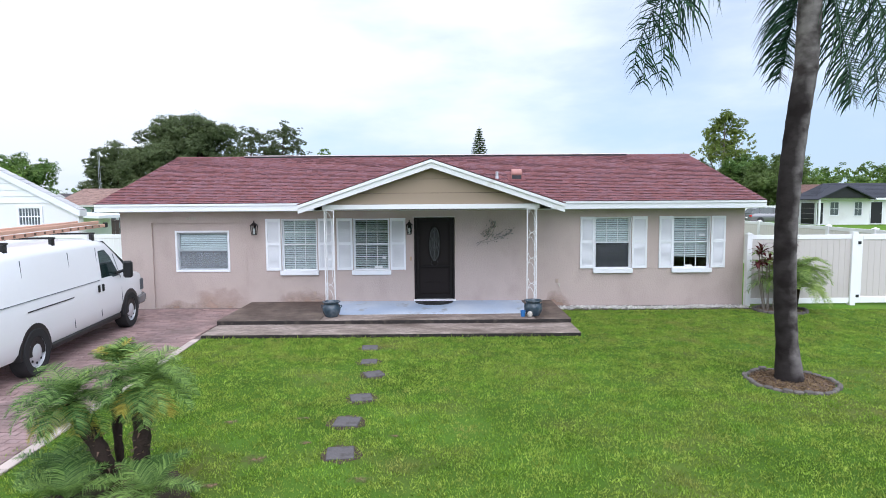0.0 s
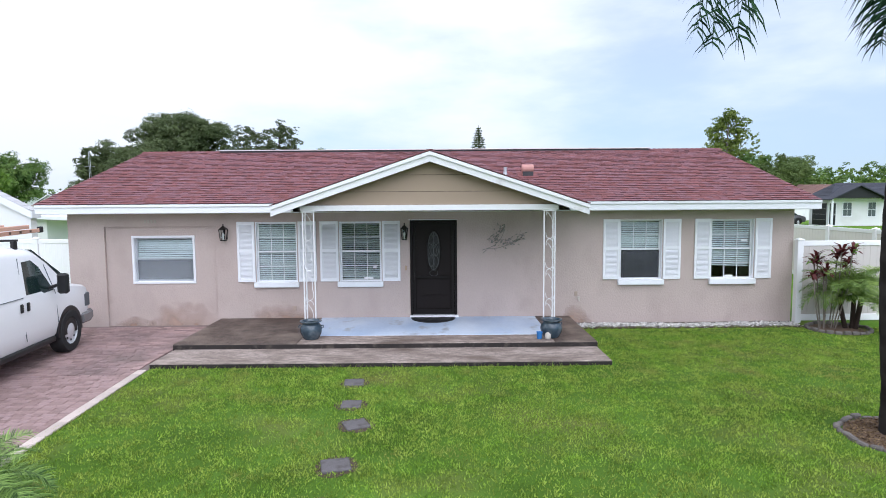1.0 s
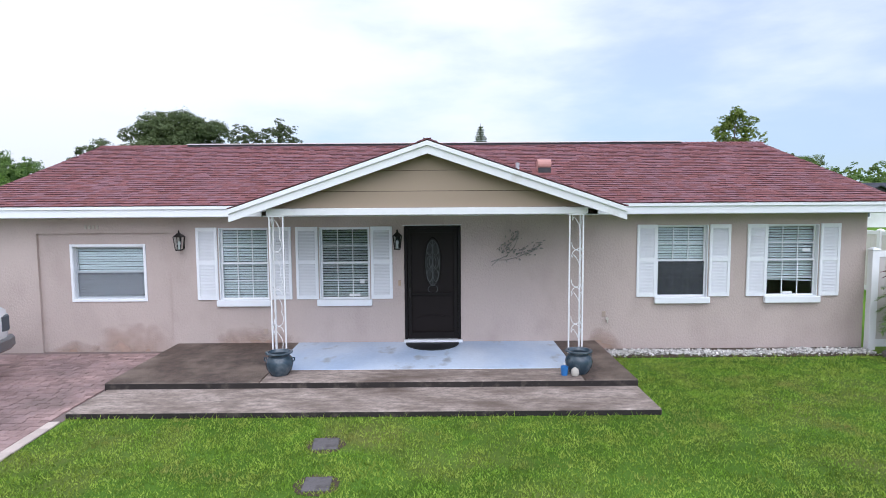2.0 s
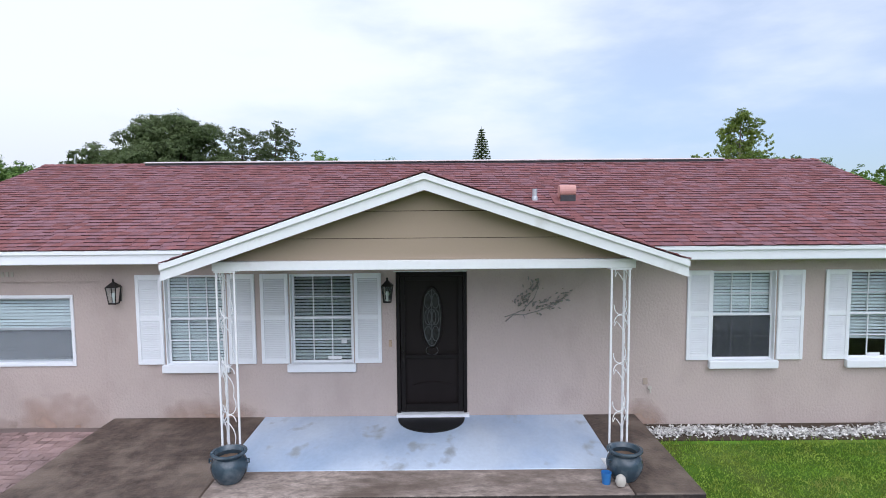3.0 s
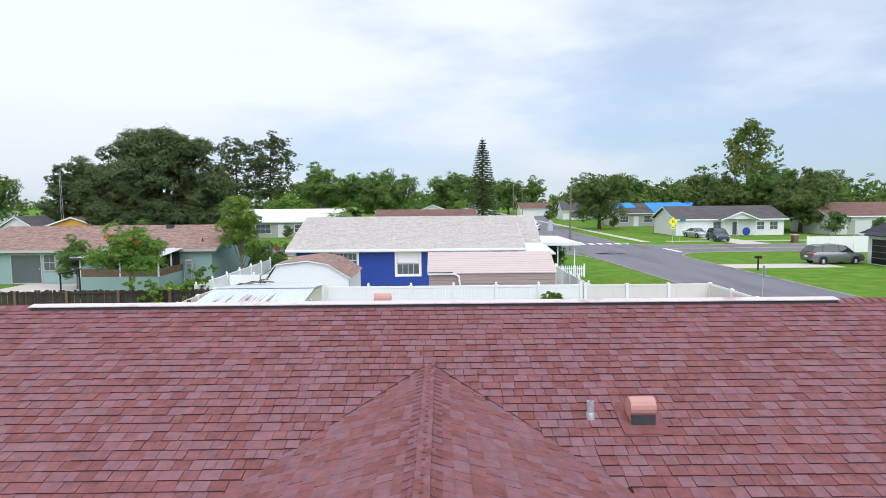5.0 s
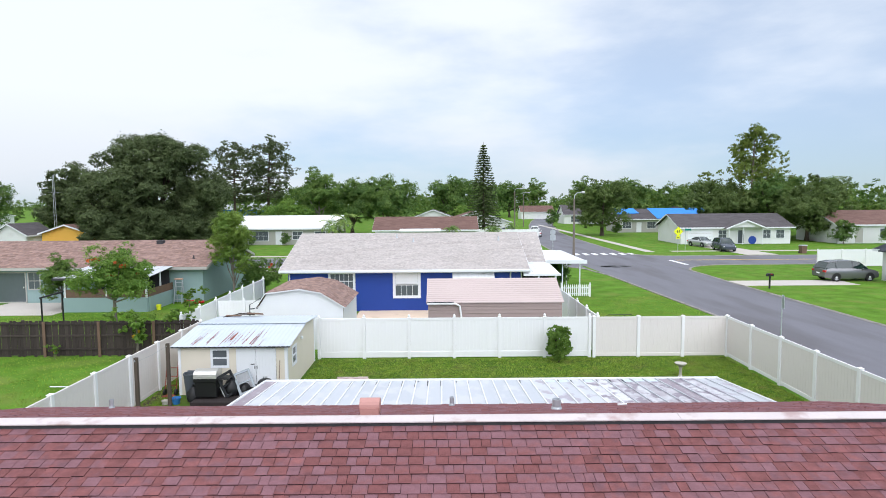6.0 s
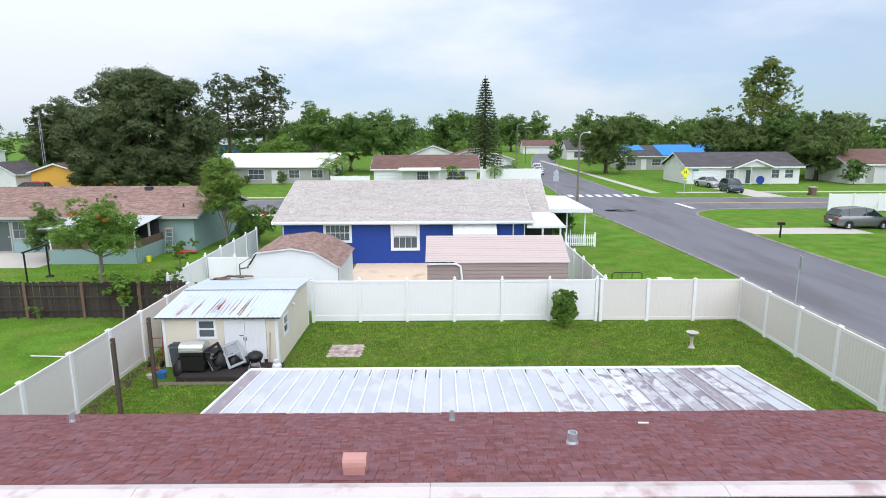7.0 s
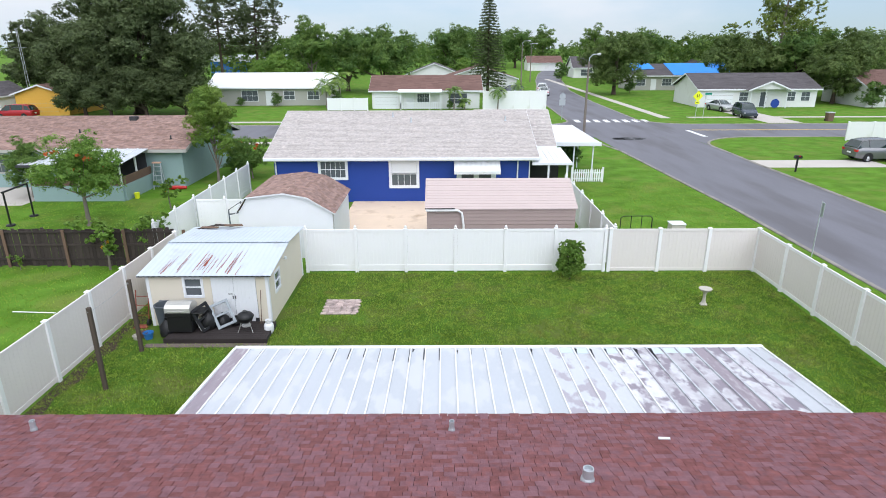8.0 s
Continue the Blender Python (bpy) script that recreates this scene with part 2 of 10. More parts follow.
CONCRETE_BLUE = surface("worn_blue_floor_paint", (0.36, 0.455, 0.60), 0.4, 0.16, 1.4, 22, 0.08, stain=(0.30, 0.325, 0.36), stain_scale=3.0, stain_from=0.60, stain_to=0.72, second=(0.50, 0.575, 0.68), stretch=(1.0, 0.6, 1))
KERB = surface("grey_kerb_concrete", (0.27, 0.25, 0.225), 0.85, 0.25, 1.5, 25, 0.2, stain=(0.16, 0.15, 0.13), stain_scale=1.2, stain_from=0.5, stain_to=0.7)
PALE_CONCRETE = surface("pale_concrete", (0.50, 0.46, 0.42), 0.85, 0.12, 0.5, 25, 0.15)
PATIO = surface("tan_patio_concrete", (0.72, 0.565, 0.43), 0.7, 0.10, 0.8, 30, 0.1, stain=(0.45, 0.32, 0.22), stain_scale=0.9, stain_from=0.55, stain_to=0.75)
ASPHALT = surface("asphalt", (0.160, 0.158, 0.180), 0.85, 0.16, 0.5, 12, 0.2, stain=(0.125, 0.120, 0.132), stain_scale=0.22, stain_from=0.50, stain_to=0.66, stretch=(2.2, 0.35, 1))
ROAD_PAINT = surface("white_road_paint", (0.72, 0.72, 0.72), 0.7, 0.08, 1, 20, 0.1)
ROAD_YELLOW = surface("yellow_road_paint", (0.62, 0.42, 0.12), 0.7, 0.08, 1, 20, 0.1)
PAVER = surface("pink_brick_paver", (0.36, 0.245, 0.228), 0.85, 0.42, 1.2, 50, 0.3, island=0.75, spec=0.25, second=(0.22, 0.155, 0.15), stain=(0.16, 0.12, 0.11), stain_scale=0.8, stain_from=0.52, stain_to=0.75)
PAVER_ONE = surface("pink_brick_paver_single", (0.36, 0.245, 0.228), 0.85, 0.42, 1.2, 50, 0.3, each=0.75, spec=0.25, second=(0.22, 0.155, 0.15))
JOINT_SAND = surface("joint_sand", (0.17, 0.13, 0.12), 0.95, 0.2, 2, 80, 0.3)
STEPSTONE = surface("grey_stepping_stone", (0.115, 0.105, 0.108), 0.9, 0.35, 5, 60, 0.4, stain=(0.05, 0.044, 0.038), stain_scale=7, stain_from=0.52, stain_to=0.72)
SOIL = surface("bare_brown_soil", (0.060, 0.042, 0.028), 0.95, 0.35, 3, 60, 0.5)
SOIL_PATCH = surface("thin_bare_soil", (0.200, 0.125, 0.075), 0.95, 0.45, 3, 60, 0.5, stain=(0.11, 0.12, 0.035), stain_scale=9, stain_from=0.45, stain_to=0.6)
soft_patch(SOIL_PATCH, 14.0, True, 0.78, 1.20)
# dark cut asphalt that also paints the shadow line below each course
CUT_EDGE_SHADE = surface("cut_shingle_edge_shade", (0.078, 0.038, 0.042), 0.95, 0.2, 2, 40, 0.0, spec=0.1)
DECK_FELT = surface("dark_roofing_felt", (0.062, 0.031, 0.035), 0.95, 0.2, 2, 40, 0.0, spec=0.1)
MULCH_CHIP = leafy("dry_bark_chip", (0.16, 0.10, 0.06), (0.24, 0.17, 0.09), 1.1)
MULCH = surface("dry_mulch", (0.125, 0.082, 0.055), 0.95, 0.35, 3, 70, 0.6)
SHELL = surface("white_shell_gravel", (0.62, 0.60, 0.57), 0.85, 0.2, 2, 60, 0.3, island=0.8)
EDGE_STONE = surface("grey_edging_stone", (0.135, 0.12, 0.11), 0.9, 0.25, 3, 50, 0.4, each=0.4)
LAWN = surface("lawn_soil_and_thatch", (0.110, 0.225, 0.026), 0.95, 0.46, 0.9, 40, 0.8, stain=(0.165, 0.205, 0.045), stain_scale=0.5, stain_from=0.50, stain_to=0.74, spec=0.1, second=(0.086, 0.185, 0.016))
# darker copy of LAWN: the shade between blades is put into its colour
LAWN_BED = surface("shade_dark_thatch", (0.076, 0.150, 0.019), 0.95, 0.50, 0.9, 40, 0.8, stain=(0.120, 0.135, 0.036), stain_scale=0.6, stain_from=0.50, stain_to=0.70, spec=0.1, second=(0.054, 0.110, 0.012))
GRASS = leafy("grass_blade", (0.190, 0.325, 0.037), (0.290, 0.375, 0.062), 0.75, 0.62, 3.2, 14.0, stain=(0.34, 0.275, 0.10), stain_scale=1.1, stain_from=0.57, stain_to=0.80)
DARK_WOOD = surface("dark_stained_wood", (0.048, 0.036, 0.032), 0.85, 0.3, 1.5, 30, 0.3, each=0.5, stretch=(4, 4, 0.5))
POST_WOOD = surface("old_grey_post_wood", (0.085, 0.065, 0.05), 0.9, 0.3, 2, 30, 0.3, stretch=(5, 5, 0.5))
BROWN_WOOD = surface("brown_wood", (0.16, 0.10, 0.07), 0.85, 0.25, 2, 25, 0.2)
DECK_WOOD = surface("black_rotten_deck_wood", (0.030, 0.023, 0.022), 0.85, 0.35, 2, 30, 0.3, stretch=(0.6, 4, 4))
DOOR_DARK = surface("dark_bronze_door", (0.008, 0.006, 0.006), 0.5, 0.2, 1.5, 40, 0.05, spec=0.2)
DOOR_INNER = surface("dark_wood_door", (0.010, 0.0065, 0.0065), 0.5, 0.3, 1.5, 30, 0.1, stretch=(4, 4, 0.6), spec=0.2)
BRONZE = surface("dark_bronze_metal", (0.022, 0.019, 0.018), 0.45, 0.2, 4, 40, 0.1, metal=0.4)
BLACK = surface("black_plastic", (0.012, 0.012, 0.013), 0.45, 0.15, 3, 40, 0.05)
RUBBER = surface("tyre_rubber", (0.02, 0.02, 0.021), 0.85, 0.2, 4, 40, 0.1)
STEEL = surface("brushed_steel", (0.62, 0.61, 0.58), 0.4, 0.1, 3, 50, 0.05, metal=0.6)
GALV = surface("galvanised_metal", (0.50, 0.53, 0.56), 0.45, 0.12, 2, 30, 0.08, metal=0.5)
IRON_WHITE = surface("white_painted_iron", (0.76, 0.76, 0.77), 0.45, 0.05, 3, 40, 0.05)
PINK_METAL = surface("pink_painted_vent_metal", (0.50, 0.255, 0.225), 0.6, 0.15, 4, 40, 0.08)
RIDGE_METAL = surface("pale_ridge_vent_metal", (0.60, 0.53, 0.53), 0.5, 0.12, 2, 25, 0.08, stain=(0.42, 0.30, 0.29), stain_scale=3, stain_from=0.55, stain_to=0.7)
PAN_WHITE = surface("white_pan_roof", (0.49, 0.515, 0.555), 0.5, 0.06, 0.8, 12, 0.05, stain=(0.55, 0.565, 0.59), stain_scale=1.3, stain_from=0.50, stain_to=0.58, stretch=(1.6, 0.7, 1), each=0.06)
PAVER_PALE = surface("pale_pink_paver", (0.46, 0.36, 0.335), 0.85, 0.35, 3, 40, 0.2, each=0.5, stain=(0.22, 0.18, 0.165), stain_scale=3, stain_from=0.52, stain_to=0.66)
TIN_SHED = surface("pale_corrugated_metal", (0.52, 0.575, 0.635), 0.45, 0.08, 0.6, 15, 0.05, stain=(0.42, 0.44, 0.46), stain_scale=1.3, stain_from=0.58, stain_to=0.8)
RUST = surface("rust_streak", (0.26, 0.06, 0.04), 0.85, 0.3, 4, 40, 0.2)
# for mildew and dirt, and as flat black where gaps and hollows lie in shade
DIRT_SHADE_BLACK = surface("black_dirt_and_shade", (0.045, 0.045, 0.05), 0.8, 0.4, 2, 20, 0.1)
BLUE_WALL = surface("cobalt_blue_paint", (0.013, 0.050, 0.285), 0.6, 0.08, 0.8, 25, 0.1)
TEAL_WALL = surface("grey_green_stucco", (0.265, 0.37, 0.365), 0.85, 0.08, 0.8, 40, 0.15)
WHITE_WALL = surface("white_stucco", (0.74, 0.745, 0.74), 0.85, 0.05, 0.7, 40, 0.12, stain=(0.62, 0.62, 0.60), stain_scale=0.6, stain_from=0.55, stain_to=0.8)
CREAM_WALL = surface("cream_painted_wood", (0.70, 0.64, 0.53), 0.7, 0.05, 1, 30, 0.08)
YELLOW_WALL = surface("ochre_stucco", (0.74, 0.42, 0.075), 0.85, 0.06, 0.6, 40, 0.1)
GREY_WALL = surface("grey_stucco", (0.42, 0.41, 0.38), 0.85, 0.06, 0.6, 40, 0.1)
TAUPE = surface("taupe_metal_siding", (0.33, 0.255, 0.235), 0.6, 0.06, 1, 30, 0.05)
TAUPE_ROOF = surface("pale_pink_metal_roof", (0.52, 0.425, 0.405), 0.55, 0.05, 1, 30, 0.05)
CAR_WHITE = surface("white_car_paint", (0.80, 0.80, 0.81), 0.22, 0.02, 1, 15, 0.0, spec=0.6)
CAR_GREY = surface("grey_car_paint", (0.20, 0.20, 0.21), 0.25, 0.03, 1, 15, 0.0, metal=0.5, spec=0.6)
CAR_SILVER = surface("silver_car_paint", (0.50, 0.51, 0.52), 0.25, 0.03, 1, 15, 0.0, metal=0.5, spec=0.6)
CAR_BLUEGREY = surface("blue_grey_car_paint", (0.085, 0.10, 0.13), 0.25, 0.03, 1, 15, 0.0, metal=0.4, spec=0.6)
CAR_RED = surface("red_car_paint", (0.35, 0.012, 0.02), 0.25, 0.03, 1, 15, 0.0, spec=0.6)
TAIL_RED = surface("red_lamp_plastic", (0.45, 0.02, 0.02), 0.25, 0.05, 3, 30, 0.0)
CAR_GLASS = surface("dark_car_glass", (0.014, 0.030, 0.028), 0.04, 0.05, 1, 10, 0.0, spec=0.8)
CHROME = surface("chrome", (0.68, 0.69, 0.70), 0.22, 0.04, 3, 30, 0.0, metal=0.95)
LAMP_CLEAR = surface("lamp_lens", (0.55, 0.55, 0.54), 0.15, 0.05, 3, 30, 0.0, spec=0.7)
ORANGE_RAIL = surface("orange_fibreglass", (0.62, 0.36, 0.26), 0.6, 0.12, 2, 30, 0.05)
BLIND = surface("white_blind_slat", (0.74, 0.75, 0.77), 0.6, 0.05, 2, 20, 0.0, each=0.12)
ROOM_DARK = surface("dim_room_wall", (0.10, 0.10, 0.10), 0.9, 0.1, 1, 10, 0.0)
FAR_PANE = surface("far_window_glass", (0.10, 0.115, 0.13), 0.12, 0.1, 0.6, 3, 0.0, spec=0.7)
PANE = glass("clear_window_pane", alpha=0.18)
GLAZE = surface("blue_green_glaze", (0.032, 0.055, 0.075), 0.25, 0.35, 4, 18, 0.05, spec=0.6, stain=(0.10, 0.125, 0.145), stain_scale=6, stain_from=0.5, stain_to=0.7)
PLASTIC_BLUE = surface("blue_plastic", (0.03, 0.16, 0.42), 0.45, 0.1, 4, 30, 0.0)
GREY_PLASTIC = surface("grey_plastic_bin", (0.085, 0.10, 0.115), 0.5, 0.1, 3, 30, 0.05)
SIGN_YELLOW = surface("fluorescent_yellow_sign", (0.80, 0.83, 0.03), 0.4, 0.04, 2, 20, 0.0)
SIGN_GREEN = surface("green_sign", (0.02, 0.27, 0.20), 0.4, 0.04, 2, 20, 0.0)
BIRD_STONE = surface("pale_cast_stone", (0.46, 0.43, 0.38), 0.85, 0.15, 4, 40, 0.2)
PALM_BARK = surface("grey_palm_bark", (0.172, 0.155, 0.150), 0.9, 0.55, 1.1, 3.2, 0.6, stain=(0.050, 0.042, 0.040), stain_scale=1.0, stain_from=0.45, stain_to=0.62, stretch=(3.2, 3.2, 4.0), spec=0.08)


def dark_side(m, dark, top, soft):
    """Darkens the bark that faces -x, with a ragged rim, up to a height."""
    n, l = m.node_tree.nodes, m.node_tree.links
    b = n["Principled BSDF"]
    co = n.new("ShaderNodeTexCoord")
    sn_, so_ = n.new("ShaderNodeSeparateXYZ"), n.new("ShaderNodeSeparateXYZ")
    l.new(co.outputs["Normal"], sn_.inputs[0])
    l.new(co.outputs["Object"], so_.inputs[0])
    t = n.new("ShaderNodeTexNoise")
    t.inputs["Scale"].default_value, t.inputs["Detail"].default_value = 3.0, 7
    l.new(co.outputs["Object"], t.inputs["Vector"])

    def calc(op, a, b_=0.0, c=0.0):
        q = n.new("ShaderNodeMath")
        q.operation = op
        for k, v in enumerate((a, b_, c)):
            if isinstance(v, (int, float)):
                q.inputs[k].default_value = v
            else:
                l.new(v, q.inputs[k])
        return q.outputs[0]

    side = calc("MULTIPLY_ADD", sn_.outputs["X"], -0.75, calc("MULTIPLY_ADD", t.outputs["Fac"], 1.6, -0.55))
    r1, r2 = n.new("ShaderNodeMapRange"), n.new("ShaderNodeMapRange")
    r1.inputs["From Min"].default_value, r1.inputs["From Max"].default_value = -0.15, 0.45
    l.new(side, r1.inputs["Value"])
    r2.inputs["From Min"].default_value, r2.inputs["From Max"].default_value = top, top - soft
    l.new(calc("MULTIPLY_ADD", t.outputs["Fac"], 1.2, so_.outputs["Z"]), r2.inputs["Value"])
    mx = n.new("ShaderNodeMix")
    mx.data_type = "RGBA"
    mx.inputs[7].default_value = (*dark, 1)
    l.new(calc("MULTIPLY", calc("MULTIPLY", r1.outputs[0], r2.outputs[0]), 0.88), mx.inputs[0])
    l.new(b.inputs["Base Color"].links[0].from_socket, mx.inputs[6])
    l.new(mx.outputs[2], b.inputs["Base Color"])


dark_side(PALM_BARK, (0.014, 0.011, 0.011), 5.3, 0.5)
BARK = surface("brown_bark", (0.085, 0.062, 0.048), 0.95, 0.3, 2, 25, 0.5)
BARK_GREY = surface("grey_bark", (0.20, 0.17, 0.145), 0.95, 0.25, 2, 25, 0.4)
HAIRY = surface("dark_fibrous_stem", (0.032, 0.020, 0.015), 0.95, 0.4, 5, 50, 0.8)
LEAF_OAK = leafy("oak_leaf", (0.092, 0.128, 0.052), (0.128, 0.165, 0.068))
LEAF_OLIVE = leafy("olive_leaf", (0.112, 0.175, 0.050), (0.155, 0.215, 0.064))
LEAF_MID = leafy("mid_green_leaf", (0.115, 0.215, 0.050), (0.180, 0.275, 0.064))
LEAF_WOODS = leafy("woodland_leaf", (0.096, 0.182, 0.044), (0.165, 0.245, 0.056))
LEAF_DEEP = leafy("deep_green_leaf", (0.098, 0.190, 0.048), (0.165, 0.258, 0.062))
LEAF_LIME = leafy("light_garden_leaf", (0.155, 0.265, 0.046), (0.235, 0.330, 0.066))
LEAF_BRIGHT = leafy("bright_leaf", (0.130, 0.250, 0.042), (0.195, 0.310, 0.056))
LEAF_YELLOW = leafy("yellow_green_leaf", (0.155, 0.225, 0.050), (0.225, 0.280, 0.062))
LEAF_PINE = leafy("pine_needle", (0.098, 0.132, 0.058), (0.130, 0.160, 0.075))
LEAF_PALM = leafy("palm_frond", (0.145, 0.250, 0.062), (0.265, 0.350, 0.088), 0.6)
LEAF_PYGMY = leafy("pygmy_palm_frond", (0.056, 0.145, 0.036), (0.215, 0.325, 0.085), 0.9)
LEAF_QUEEN = leafy("queen_palm_frond", (0.022, 0.060, 0.036), (0.050, 0.110, 0.055), 0.9)
LEAF_DRY = leafy("yellowing_frond", (0.40, 0.33, 0.05), (0.46, 0.40, 0.08), 0.5)
LEAF_RED = leafy("burgundy_leaf", (0.095, 0.022, 0.028), (0.14, 0.040, 0.035), 0.6)
FLOWER = leafy("orange_red_blossom", (0.62, 0.11, 0.03), (0.52, 0.16, 0.05), 0.5)
FRUIT = leafy("yellow_papaya_leaf", (0.62, 0.36, 0.02), (0.6, 0.42, 0.05), 0.5)


# ---- building helpers ----
class Geo:
    """Collects the vertices and faces of one mesh."""

    def __init__(self):
        self.v, self.f, self.smooth = [], [], []

    def add(self, verts, faces, smooth=False):
        k = len(self.v)
        self.v.extend(tuple(p) for p in verts)
        self.f.extend(tuple(i + k for i in q) for q in faces)
        self.smooth.extend([smooth] * len(faces))
        return self

    def box(self, x0, x1, y0, y1, z0, z1, c=0.0):
        """A box, with its edges cut off by c."""
        if c <= 0:
            p = [(x, y, z) for x in (x0, x1) for y in (y0, y1) for z in (z0, z1)]
            return self.add(p, [(0, 1, 3, 2), (4, 6, 7, 5), (0, 4, 5, 1), (2, 3, 7, 6), (0, 2, 6, 4), (1, 5, 7, 3)])
        c = min(c, (x1 - x0) / 2.5, (y1 - y0) / 2.5, (z1 - z0) / 2.5)
        p, at = [], {}
        X, Y, Z = (x0, x1), (y0, y1), (z0, z1)
        for i in (0, 1):
            for j in (0, 1):
                for k in (0, 1):
                    dx, dy, dz = c * (1 - 2 * i), c * (1 - 2 * j), c * (1 - 2 * k)
                    at[i, j, k] = len(p)
                    p += [(X[i], Y[j] + dy, Z[k] + dz), (X[i] + dx, Y[j], Z[k] + dz), (X[i] + dx, Y[j] + dy, Z[k])]
        f = []
        for i in (0, 1):
            q = [at[i, 0, 0], at[i, 1, 0], at[i, 1, 1], at[i, 0, 1]]
            f.append(q if i else q[::-1])
            q = [at[0, i, 0] + 1, at[0, i, 1] + 1, at[1, i, 1] + 1, at[1, i, 0] + 1]
            f.append(q if i else q[::-1])
            q = [at[0, 0, i] + 2, at[1, 0, i] + 2, at[1, 1, i] + 2, at[0, 1, i] + 2]
            f.append(q if i else q[::-1])
            for j in (0, 1):
                f.append([at[i, j, 0], at[i, j, 1], at[i, j, 1] + 1, at[i, j, 0] + 1])
                f.append([at[i, 0, j], at[i, 1, j], at[i, 1, j] + 2, at[i, 0, j] + 2])
                f.append([at[0, i, j] + 1, at[1, i, j] + 1, at[1, i, j] + 2, at[0, i, j] + 2])
        for q in at.values():
            f.append([q, q + 1, q + 2])
        return self.add(p, f)

    def tube(self, path, r, n=8, cap=True):
        """A round bar along a path; r: one radius, or one for each point."""
        path = [Vector(p) for p in path]
        rs = list(r) if hasattr(r, "__len__") else [r] * len(path)
        p, f = [], []
        side = None
        for i, q in enumerate(path):
            d = (path[min(i + 1, len(path) - 1)] - path[max(i - 1, 0)]).normalized()
            if side is None:
                side = d.orthogonal().normalized()
            side = (side - d * side.dot(d))
            side = side.normalized() if side.length > 1e-6 else d.orthogonal().normalized()
            up = d.cross(side)
            for k in range(n):
                a = 2 * math.pi * k / n
                p.append(q + (side * math.cos(a) + up * math.sin(a)) * rs[i])
        for i in range(len(path) - 1):
            for k in range(n):
                f.append((i * n + k, i * n + (k + 1) % n, (i + 1) * n + (k + 1) % n, (i + 1) * n + k))
        self.add(p, f, n > 4)
        if cap:
            self.add(p[:n], [tuple(range(n))[::-1]])
            self.add(p[-n:], [tuple(range(n))])
        return self

    def lathe(self, profile, n=16, x=0, y=0, axis="z"):
        """A turned form from (radius, height) pairs."""
        p, f = [], []
        for r, h in profile:
            for k in range(n):
                a = 2 * math.pi * k / n
                u, w = r * math.cos(a), r * math.sin(a)
                p.append((x + u, y + w, h) if axis == "z" else ((h, x + u, y + w) if axis == "x" else (x + u, h, y + w)))
        for i in range(len(profile) - 1):
            for k in range(n):
                f.append((i * n + k, i * n + (k + 1) % n, (i + 1) * n + (k + 1) % n, (i + 1) * n + k))
        return self.add(p, f, True)

    def prism(self, outline, a, b, axis="y"):
        """An outline in the two other axes, pushed from a to b along axis."""
        n = len(outline)
        put = {"x": lambda u, w, h: (h, u, w), "y": lambda u, w, h: (u, h, w), "z": lambda u, w, h: (u, w, h)}[axis]
        p = [put(u, w, a) for u, w in outline] + [put(u, w, b) for u, w in outline]
        f = [tuple(range(n))[::-1], tuple(range(n, 2 * n))]
        f += [(i, (i + 1) % n, n + (i + 1) % n, n + i) for i in range(n)]
        return self.add(p, f)

    def slab(self, quad, t):
        """A plate under four corners, t thick straight down."""
        p = [tuple(q) for q in quad] + [(q[0], q[1], q[2] - t) for q in quad]
        return self.add(p, [(0, 1, 2, 3), (7, 6, 5, 4), (0, 4, 5, 1), (1, 5, 6, 2), (2, 6, 7, 3), (3, 7, 4, 0)])

    def wall(self, a0, a1, z0, z1, d0, d1, holes=(), axis="x"):
        """A wall along an axis, d0 to d1 thick, with openings (a0, a1, z0, z1) through it."""
        A = sorted({a0, a1, *(h[0] for h in holes), *(h[1] for h in holes)})
        Z = sorted({z0, z1, *(h[2] for h in holes), *(h[3] for h in holes)})

        def solid(i, j):
            if not (0 <= i < len(A) - 1 and 0 <= j < len(Z) - 1):
                return False
            ca, cz = (A[i] + A[i + 1]) / 2, (Z[j] + Z[j + 1]) / 2
            return not any(h[0] < ca < h[1] and h[2] < cz < h[3] for h in holes)

        put = (lambda a, d, z: (a, d, z)) if axis == "x" else (lambda a, d, z: (d, a, z))
        for i in range(len(A) - 1):
            for j in range(len(Z) - 1):
                if not solid(i, j):
                    continue
                b0, b1, c0, c1 = A[i], A[i + 1], Z[j], Z[j + 1]
                self.add([put(b0, d0, c0), put(b1, d0, c0), put(b1, d0, c1), put(b0, d0, c1)], [(0, 1, 2, 3)])
                self.add([put(b0, d1, c0), put(b1, d1, c0), put(b1, d1, c1), put(b0, d1, c1)], [(3, 2, 1, 0)])
                for di, dj, e in ((-1, 0, ((b0, c0), (b0, c1))), (1, 0, ((b1, c0), (b1, c1))), (0, -1, ((b0, c0), (b1, c0))), (0, 1, ((b0, c1), (b1, c1)))):
                    if not solid(i + di, j + dj):
                        (e0, h0), (e1, h1) = e
                        self.add([put(e0, d0, h0), put(e1, d0, h1), put(e1, d1, h1), put(e0, d1, h0)], [(0, 1, 2, 3)])
        return self

    def mesh(self, name, mat):
        me = bpy.data.meshes.new(name)
        me.from_pydata(self.v, [], self.f)
        if any(self.smooth):
            me.polygons.foreach_set("use_smooth", self.smooth)
            me.set_sharp_from_angle(angle=radians(40))
        me.materials.append(mat)
        me.update()
        return me


def thing(name, label, category, at=(0, 0, 0), turn=0.0, group="", kind=""):
    ob = new(name)
    ob.empty_display_size = 0.2
    ob.matrix_world = pose(*at, 0, 0, turn)
    return tagged(ob, label, category, group, kind)


